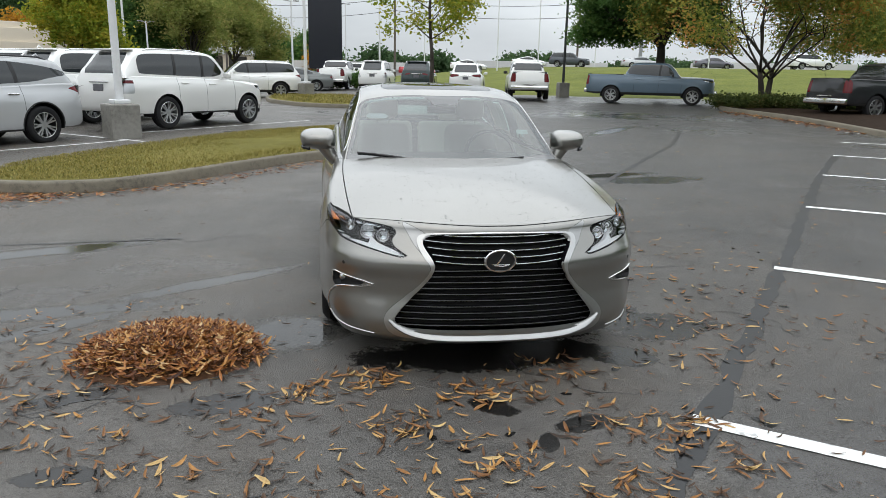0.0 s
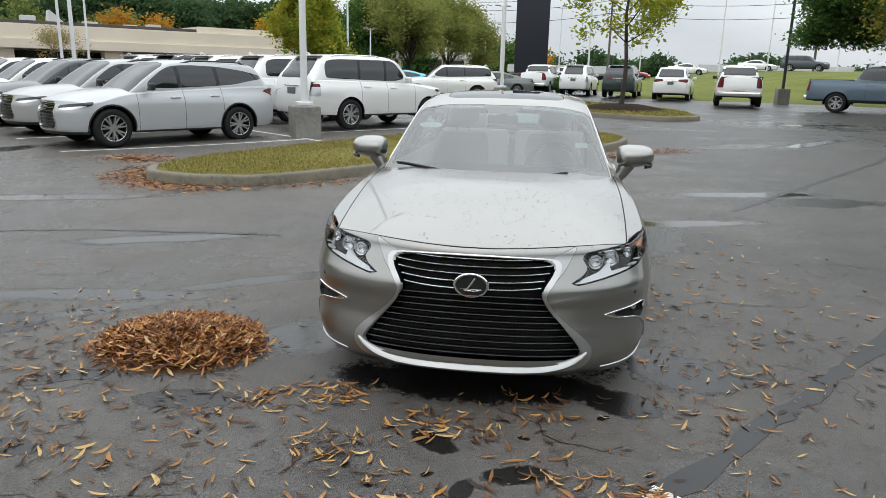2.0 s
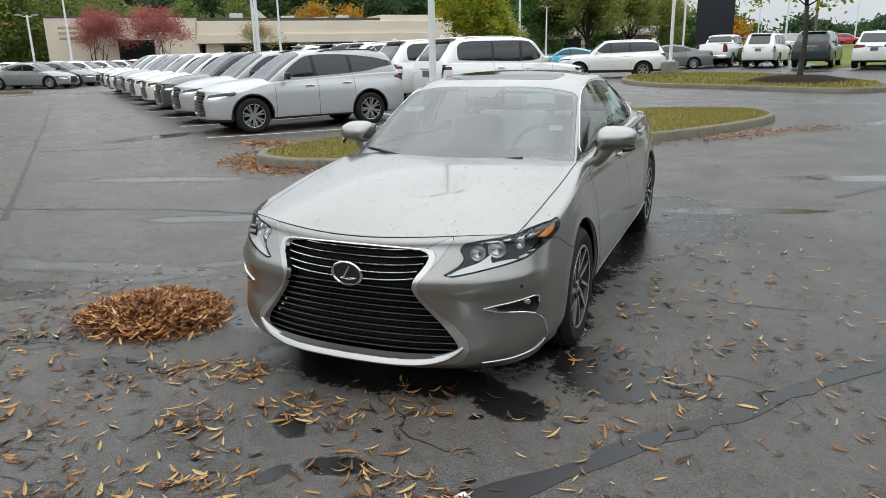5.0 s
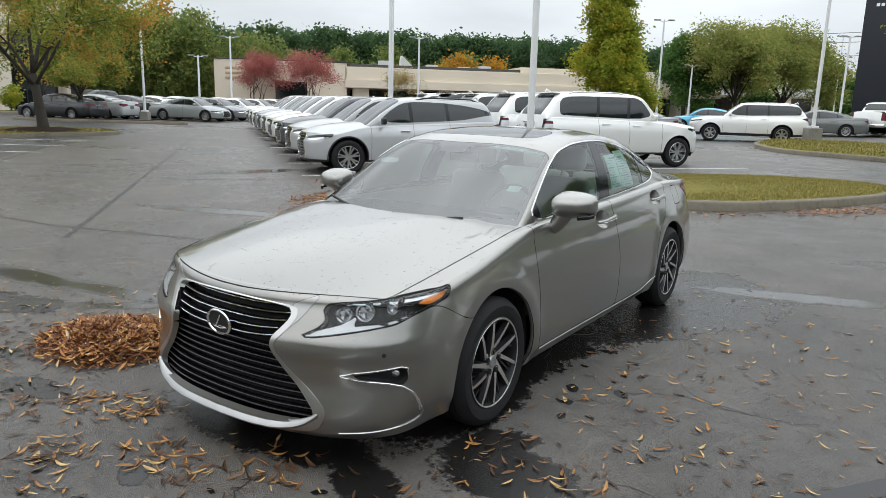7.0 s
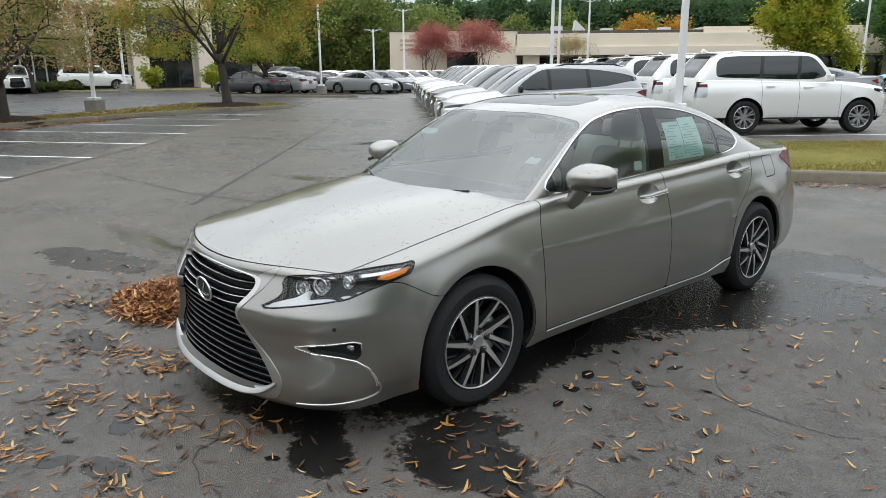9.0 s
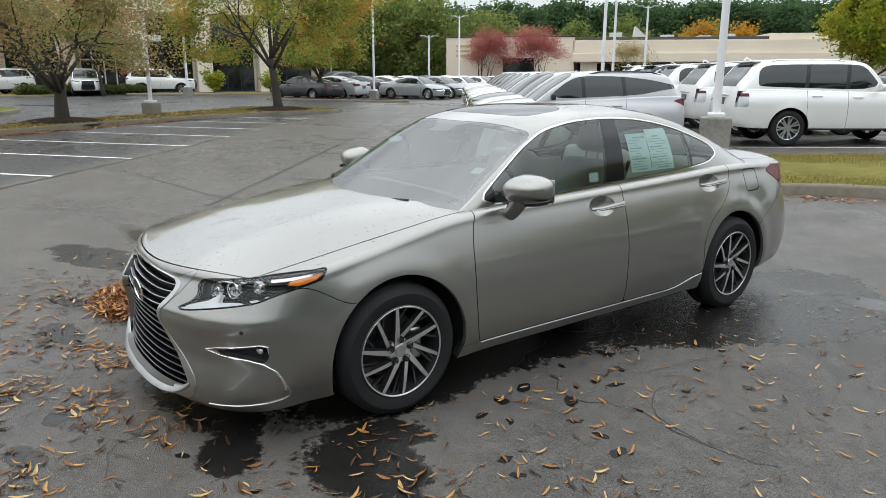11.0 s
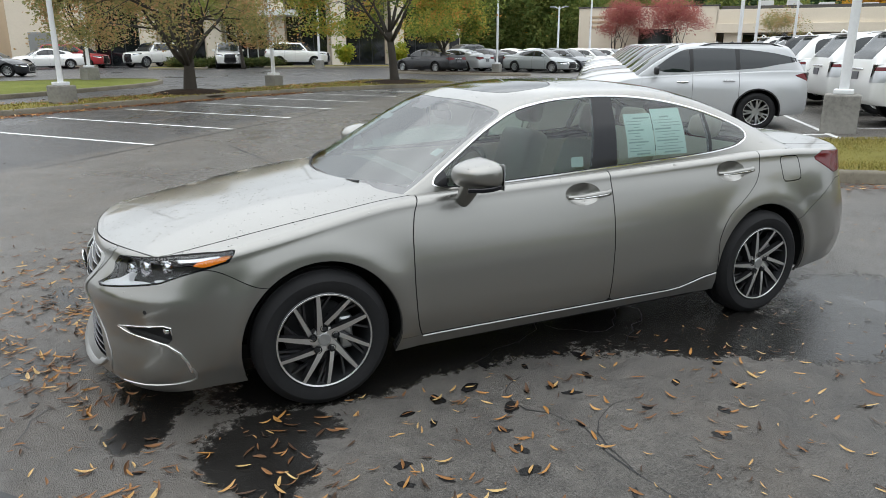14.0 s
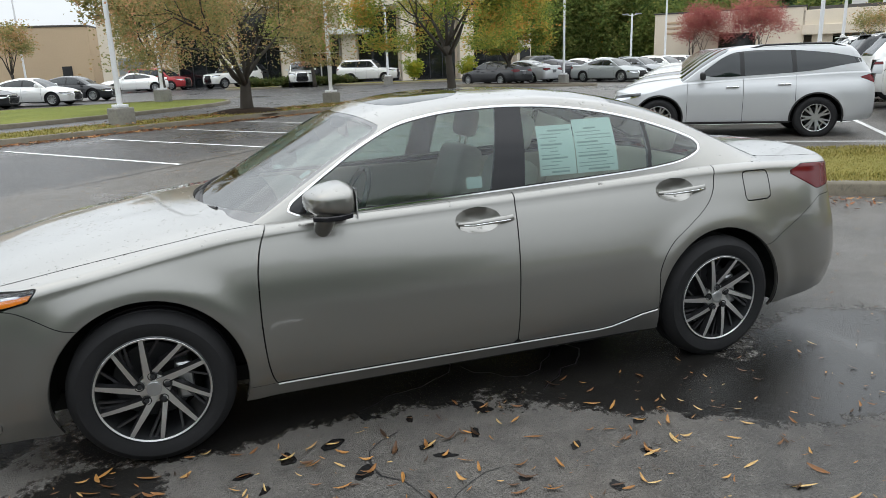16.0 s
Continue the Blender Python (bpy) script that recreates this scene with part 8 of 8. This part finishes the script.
def scatter():
    rnd = random.Random(77)
    v, f = [], []

    def put(x, y, big=1.0, dz=0.0):
        if -0.95 < y < 3.85 and abs(x) < 0.85 and y > -0.75:
            return
        L = rnd.uniform(0.045, 0.092) * big
        ground_leaf(rnd, v, f, Vector((x, y, gz(x, y) + 0.004 + dz)), rnd.uniform(0, 6.283), L, L * rnd.uniform(0.13, 0.23), rnd.uniform(0.0, 0.2), rnd.uniform(-0.12, 0.12), rnd.uniform(-0.5, 0.5))

    # bunches in front of the sedan
    bunches = [(0.05, -1.25, 0.22, 26), (0.4, -1.55, 0.22, 24), (-0.2, -1.9, 0.28, 34), (0.25, -2.1, 0.22, 30), (0.65, -1.75, 0.18, 26), (-0.55, -1.5, 0.2, 30), (-0.9, -1.1, 0.22, 44), (-0.62, -1.0, 0.16, 30), (-1.2, -1.35, 0.3, 26), (-1.0, -1.9, 0.3, 28), (-1.55, -1.75, 0.28, 22), (-0.6, -2.2, 0.28, 24), (0.05, -2.5, 0.25, 26), (0.55, -2.3, 0.2, 26), (0.85, -2.0, 0.14, 20), (-1.9, -1.5, 0.35, 22), (-2.2, -1.0, 0.3, 18), (1.5, -0.4, 0.25, 10), (2.4, -0.5, 0.3, 8), (2.0, 0.25, 0.25, 7), (0.8, -1.62, 0.07, 12), (0.35, -1.0, 0.25, 22), (1.25, -0.95, 0.3, 14), (-0.2, -1.2, 0.2, 16)]
    for x, y, s, n in bunches:
        for _ in range(int(n * 1.7)):
            put(rnd.gauss(x, s * 0.62), rnd.gauss(y, s * 0.42), 1.05)
    for _ in range(620):
        put(rnd.uniform(-3.6, 4.2), rnd.gauss(-1.6, 0.95), 0.78)
    for x, y, r in SPOTS:
        put(x, y, 1.05)
        if r > 0.06:
            put(x + rnd.gauss(0, 0.02), y + rnd.gauss(0, 0.02), 1.0)
    for _ in range(150):
        put(rnd.gauss(1.6, 0.55), rnd.uniform(-0.9, 2.6), 0.95)
    for _ in range(150):
        put(rnd.gauss(1.55, 0.75), rnd.uniform(-1.2, 3.4), 0.7)
    for _ in range(240):
        put(rnd.gauss(2.6, 1.4), rnd.uniform(-2.5, 4.5), 0.75)
    for _ in range(34):
        put(rnd.gauss(1.2, 0.22), rnd.gauss(-0.36, 0.2), 1.0)
    for _ in range(900):
        put(rnd.uniform(-9, 9), rnd.uniform(-3, 12), 0.7)
    for _ in range(500):
        put(rnd.uniform(-18, -5), rnd.uniform(-2, 12), 0.75)
    for _ in range(300):
        put(rnd.gauss(-2.3, 0.5), rnd.gauss(-0.5, 0.5), 0.9)
    # crumbs and needles
    for n, x0, x1, y0, y1, a, b in ((3800, -7, 6, -4, 5, 0.010, 0.028), (1500, -7, 8, 3, 11, 0.02, 0.04), (2600, -19, -5, -2, 13, 0.025, 0.05)):
        for _ in range(n):
            x, y = rnd.uniform(x0, x1), rnd.uniform(y0, y1)
            if abs(x) < 0.9 and -0.95 < y < 3.85:
                continue
            L = rnd.uniform(a, b)
            ground_leaf(rnd, v, f, Vector((x, y, gz(x, y) + 0.004)), rnd.uniform(0, 6.283), L, L * rnd.uniform(0.15, 0.4), rnd.uniform(0, 0.1))
    return tagged(link_mesh("fallen_leaves", v, f, LEAF, smooth=False), "scattered narrow brown and yellow fallen leaves on wet asphalt", "leaves", "", "stuff")


scatter()


def drift(name, pts, n, width, label, seed, big=0.8, dense=0.02):
    rnd = random.Random(seed)
    v, f = [], []
    seg = [math.hypot(b[0] - a[0], b[1] - a[1]) for a, b in zip(pts, pts[1:])]
    for _ in range(n):
        q = rnd.uniform(0, sum(seg))
        for (a, b), l in zip(zip(pts, pts[1:]), seg):
            if q <= l:
                break
            q -= l
        x, y = a[0] + (b[0] - a[0]) * q / l + rnd.gauss(0, width), a[1] + (b[1] - a[1]) * q / l + rnd.gauss(0, width)
        L = rnd.uniform(0.06, 0.11) * big
        ground_leaf(rnd, v, f, Vector((x, y, gz(x, y) + 0.004 + rnd.random() * dense)), rnd.uniform(0, 6.283), L, L * 0.26, rnd.uniform(0, 0.15), rnd.uniform(-0.3, 0.3), rnd.uniform(-0.6, 0.6))
    return tagged(link_mesh(name, v, f, PILE, smooth=False), label, "leaves", "", "stuff")


drift("leaf_drift", [(-5.9, 6.3), (-5.6, 5.3), (-4.9, 4.75), (-4.2, 4.55)], 1500, 0.22, "drift of brown leaves against the kerb", 1)
drift("leaf_drift", [(-7.2, 7.4), (-6.2, 7.2)], 700, 0.25, "drift of brown leaves beside the bay line", 2)
drift("leaf_drift", [(-4.2, 4.55), (-2.9, 5.3), (-1.0, 7.6), (0.6, 8.5)], 500, 0.14, "thin drift of leaves along the kerb", 3)
drift("leaf_drift", [(0.9, 8.9), (2.0, 10.4), (3.2, 11.2)], 700, 0.25, "drift of brown leaves beyond the kerb", 4)
drift("leaf_drift", [(-15.0, -4.6), (-17.6, -1.2), (-20.0, 2.4), (-22.2, 6.0)], 1600, 0.16, "thin drift of leaves along the bays", 5, 1.3)
drift("leaf_drift", [(-18.0, -2.5), (-20.8, 1.0), (-23.4, 6.0), (-25.5, 9.5)], 1600, 0.5, "leaves on the grass strip", 6, 1.6, 0.2)
drift("leaf_drift", [(14.5, 21.5), (14.2, 17.0), (13.2, 12.5)], 500, 0.25, "leaves along the far kerb", 7, 1.5)


def leaf_pile():
    ob = thing("leaf_pile", "raked heap of wet brown leaves on the asphalt", "leaf pile", pose(-1.725, -0.525, 0))
    rnd = random.Random(5)
    ax, ay, h = 0.505, 0.44, 0.10

    def top(x, y):
        q = (x / ax) ** 2 + (y / ay) ** 2
        return h * max(0.0, 1 - q) ** 0.75 * (1 + 0.25 * noise.noise((x * 4, y * 4, 2)))

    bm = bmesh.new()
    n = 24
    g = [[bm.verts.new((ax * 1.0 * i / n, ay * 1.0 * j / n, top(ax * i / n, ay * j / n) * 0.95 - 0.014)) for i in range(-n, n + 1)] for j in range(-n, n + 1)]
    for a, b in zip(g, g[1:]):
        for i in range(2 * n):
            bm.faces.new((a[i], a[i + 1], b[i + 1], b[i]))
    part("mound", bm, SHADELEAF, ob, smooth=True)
    v, f = [], []
    while len(f) < 8 * 4600:
        x, y = rnd.gauss(0, 0.27), rnd.gauss(0, 0.23)
        q = (x / ax) ** 2 + (y / ay) ** 2
        if q > 1.15 or (q > 0.9 and rnd.random() < 0.6):
            continue
        L = rnd.uniform(0.04, 0.09)
        ground_leaf(rnd, v, f, Vector((x, y, top(x, y) + rnd.uniform(0, 0.02))), rnd.uniform(0, 6.283), L, L * rnd.uniform(0.14, 0.24), rnd.uniform(0.0, 0.25), rnd.uniform(-0.5, 0.5), rnd.uniform(-0.7, 0.7))
    lv = link_mesh("leaves", v, f, PILE, ob, smooth=False)
    lv["kind"] = "stuff"
    return ob


leaf_pile()

# ---- buildings and distance ----
GLASSDARK = Mat("dark_shop_glass", col=(0.012, 0.014, 0.016), rough=0.06, spec=0.7).m
WHITEWALL = plain("white_wall", (0.62, 0.62, 0.60), 0.7, 0.0, 0.06, 0.5)
SHUTTER = plain("grey_shutter", (0.30, 0.31, 0.30), 0.5, 0.2, 0.1, 3)


def slab(ob, name, x0, x1, y0, y1, z0, z1, mat, label="", bevel=0.03):
    bm = bmesh.new()
    box(bm, x0, x1, y0, y1, z0, z1, bevel)
    return part(name, bm, mat, ob, label)


# low building: x runs along its front, y goes back
lowb = thing("low_building", "low beige building with a deep roof band and dark openings", "building", pose(-54.2, 41.0, 0.15, 0, 0, 44.5))
slab(lowb, "wall", 0, 12.4, 0, 14, 0, 5.0, STUCCO, "plain beige end wall")
slab(lowb, "roof_edge", -0.1, 12.5, -0.08, 14.1, 5.0, 5.12, ROOFDARK)
for k in range(3):
    slab(lowb, "wall_sign", 1.0, 2.6 + 0.2 * k, -0.05, 0.0, 4.1 - 0.45 * k, 4.3 - 0.45 * k, STUCCO2)
slab(lowb, "opening", 5.6, 8.6, -0.06, 0.0, 0, 3.1, GLASSDARK, "dark garage opening")
slab(lowb, "wall", 12.4, 52, 6.0, 16, 0, 3.4, STUCCO)
slab(lowb, "opening", 13.0, 52, 5.9, 6.0, 0.0, 2.6, GLASSDARK, "dark glazing under the roof band")
for k in range(5):
    slab(lowb, "column", 13.0 + 8.6 * k, 14.6 + 8.6 * k, 0.4, 2.0, 0, 2.75, STUCCO)
slab(lowb, "fascia", 12.2, 52, -0.3, 8, 2.7, 3.5, STUCCO, "beige lower roof band")
slab(lowb, "fascia", 12.2, 52, 0.0, 8, 3.5, 4.7, STUCCO, "beige upper roof band")
slab(lowb, "fascia", 12.6, 30, 0.6, 12, 4.7, 5.0, ROOFDARK)
slab(lowb, "fascia", 30, 46, 0.4, 12, 4.7, 5.25, STUCCO)
for k, (x, y, h) in enumerate(((16, 6, 0.7), (21, 5, 0.4), (27, 6, 0.5), (24.5, 5, 0.3))):
    slab(lowb, "roof_unit", x, x + 1.2, y, y + 1.2, 5.0, 5.0 + h, WHITEWALL)
bm = bmesh.new()
tri = [bm.verts.new(p) for p in ((18.6, 9, 5.0), (20.4, 9, 5.0), (18.8, 9, 6.5), (18.6, 11, 5.0), (20.4, 11, 5.0), (18.8, 11, 6.5))]
for f in ((0, 1, 2), (5, 4, 3), (0, 3, 4, 1), (1, 4, 5, 2), (2, 5, 3, 0)):
    bm.faces.new([tri[i] for i in f])
part("skylight", bm, WHITEWALL, lowb)

# tall building with columns
tall = thing("showroom_building", "tall beige building with columns and dark glass bays", "building", pose(-63.8, -13.7, 0.1, 0, 0, 79) @ Matrix.Scale(1.14, 4))
LEN = 38.5
slab(tall, "wall", 6.2, 10.6, -0.2, 20, 0, 5.3, STUCCO, "beige corner block")
slab(tall, "wall", 10.6, LEN, 1.2, 20, 0, 8.2, STUCCO, "beige rendered wall")
slab(tall, "fascia", 9.0, LEN + 0.3, -0.4, 1.2, 5.6, 8.4, STUCCO, "deep beige parapet")
slab(tall, "roof_edge", 6.1, 10.6, -0.3, 20, 5.3, 5.42, ROOFDARK)
slab(tall, "roof_edge", 9.0, LEN + 0.4, -0.5, 20, 8.4, 8.55, ROOFDARK)
for k in range(2, 9):
    x = 1.0 + 4.5 * k
    slab(tall, "column", x, x + 1.1, -0.3, 1.2, 0, 5.7, STUCCO)
    if k < 8 and k not in (0, 4):
        win = slab(tall, "window", x + 1.3, x + 4.3, 1.08, 1.2, 0.1, 5.3, GLASSDARK, "dark glass bay", 0)
        for q in range(1, 3):
            slab(win, "mullion", x + 1.3 + q - 0.03, x + 1.3 + q + 0.03, 1.03, 1.08, 0.1, 5.3, BLACK, "", 0)
        slab(win, "transom", x + 1.3, x + 4.3, 1.03, 1.08, 2.9, 3.0, BLACK, "", 0)
sh = slab(tall, "roller_shutter", 7.4, 9.2, -0.3, -0.2, 0, 2.4, SHUTTER, "grey roller shutter", 0)
for k in range(11):
    slab(sh, "slat", 7.4, 9.2, -0.33, -0.3, 0.04 + 0.215 * k, 0.2 + 0.215 * k, SHUTTER, "", 0)
ent = slab(tall, "entrance", 19.3, 25.6, -1.4, 1.2, 3.6, 4.0, WHITEWALL, "white entrance canopy")
slab(tall, "entrance_glass", 20.3, 23.4, 1.0, 1.2, 0.1, 3.5, GLASSDARK, "", 0)
for q in range(5):
    slab(tall, "entrance_frame", 20.3 + 0.75 * q, 20.4 + 0.75 * q, 0.92, 1.0, 0.1, 3.5, WHITEWALL, "", 0)
slab(tall, "entrance_frame", 20.3, 23.4, 0.92, 1.0, 2.3, 2.4, WHITEWALL, "", 0)
slab(tall, "side_door", 37.2, 38.0, -0.42, -0.38, 0.1, 2.2, BLACK, "", 0)

tan = thing("warehouse", "long tan windowless building behind the parked cars", "building", pose(-79.7, -42.1, 0.1, 0, 0, 85) @ Matrix.Scale(1.14, 4))
slab(tan, "wall", 0, 29, 0, 15, 0, 5.4, STUCCO2, "tan wall")
slab(tan, "roof_edge", -0.1, 29, -0.1, 15, 5.4, 5.55, ROOFDARK)
slab(tan, "door", 26.5, 27.3, -0.05, 0.0, 0, 2.1, BLACK, "", 0)


def far_shed(x, y, rz, w, h, mat, label, z=1.8):
    ob = thing("dealership", label, "building", pose(x, y, z, 0, 0, rz), "far buildings")
    slab(ob, "wall", -w / 2, w / 2, 0, 12, -2, h, mat)
    slab(ob, "fascia", -w / 2 - 0.3, w / 2 + 0.3, -0.6, 12, h - 1.0, h + 0.2, WHITEWALL)
    n = int(w / 4)
    for k in range(n):
        slab(ob, "window", -w / 2 + 4 * k + 0.5, -w / 2 + 4 * k + 3.5, -0.06, 0.0, 0.2, h - 1.3, GLASSDARK, "", 0)
    return ob


far_shed(3, 118, 0, 18, 2.3, WHITEWALL, "white low building far across the road", 0.9)
far_shed(36, 118, -10, 22, 2.0, WHITEWALL, "white showroom far across the road", 1.9)
far_shed(74, 108, -20, 24, 2.2, WHITEWALL, "pale showroom far across the road", 2.2)
far_shed(104, 80, -38, 26, 2.6, WHITEWALL, "pale building behind the trees", 2.2)
far_shed(-22, 125, 0, 16, 5, STUCCO, "beige house far across the road", 0.2)

# cars on the road above the bank
for k, (x, y, c, kind, nm_) in enumerate(((12.5, 92, (0.40, 0.02, 0.03), "saloon", "red"), (19.5, 92, WHITE, "saloon", "white"), (31.0, 84, (0.05, 0.06, 0.07), "family_suv", "dark grey"), (40.5, 84, SILVER, "saloon", "silver"), (49.5, 82, (0.1, 0.1, 0.12), "saloon", "grey"), (29, 96, WHITE, "saloon", "white"), (56, 72, WHITE, "family_suv", "white"), (66, 64, SILVER, "saloon", "silver"), (76, 58, GREY, "saloon", "grey"), (5.5, 96, WHITE, "suv", "white"))):
    ob = park(kind, x, y, 80 - 8 * (k % 3), c, nm_ + " car on the road above the grass bank", "cars on the far road")
    ob.location.z = max(gz(x, y), bank_h(x, y)) - 0.02

# poles and wires of the road
POLEWOOD = plain("weathered_pole_wood", (0.12, 0.10, 0.085), 0.85, 0.0, 0.2, 4)
spots = [(-14, 96, 11.0), (8.0, 92, 12.0), (31.0, 86, 11.5), (56.0, 78, 11.0), (84, 68, 11)]
for x, y, h in spots:
    ob = thing("utility_pole", "wooden utility pole beside the far road", "pole", pose(x, y, 1.0), "utility poles")
    bm = bmesh.new()
    tube(bm, [(0, 0, -1), (0, 0, h)], [0.17, 0.11], 8)
    part("post", bm, POLEWOOD, ob)
    bm = bmesh.new()
    box(bm, -1.2, 1.2, -0.06, 0.06, h - 0.9, h - 0.75)
    part("crossarm", bm, POLEWOOD, ob)
for dz in (0.0, 0.9, 2.2):
    for (x0, y0, h0), (x1, y1, h1) in zip(spots, spots[1:]):
        bm = bmesh.new()
        P = []
        for i in range(13):
            t = i / 12
            P.append((x0 + (x1 - x0) * t, y0 + (y1 - y0) * t, 1 + h0 - 0.8 - dz * 1.2 + (h1 - h0) * t - 0.6 * 4 * t * (1 - t)))
        tube(bm, P, 0.03, 4)
        tagged(part("power_line", bm, BLACK), "thin dark overhead wire between poles", "wire")
for k, (x, y, h) in enumerate(((20, 84, 9), (27, 90, 9.5), (46, 80, 9), (13, 100, 9), (38, 98, 9), (-9, 104, 9), (2, 108, 9))):
    light_pole(x, y, "grey twin lamp post far across the road", h + 1.5, 0.5, 0.5, 0.09)
pyl = thing("pylon_sign", "grey pylon with a round metal emblem far off", "sign", pose(42.0, 88, 1.5, 0, 0, -10))
bm = bmesh.new()
box(bm, -1.6, -1.2, -0.2, 0.2, 0, 8.5)
part("post", bm, GREYPAINT, pyl)
bm = bmesh.new()
box(bm, 0.9, 1.3, -0.2, 0.2, 0, 6.4)
part("post", bm, GREYPAINT, pyl)
bm = bmesh.new()
lathe(bm, [(-0.1, 0.75), (-0.1, 0.95), (0.1, 0.95), (0.1, 0.75)], 24, "y")
o = part("emblem_ring", bm, GREYPAINT, pyl)
o.matrix_basis = pose(0.6, 0, 7.6)
# slim dark pole by the bank
pl = thing("slim_pole", "slim dark pole on a small block by the bank", "pole", pose(12.4, 35.3, gz(12.4, 35.3)))
bm = bmesh.new()
tube(bm, [(0, 0, 0), (0, 0, 9)], [0.08, 0.06], 8)
part("post", bm, GUN, pl)
bm = bmesh.new()
box(bm, -0.3, 0.3, -0.3, 0.3, -0.1, 0.8, 0.03)
part("base", bm, CONCRETE, pl)
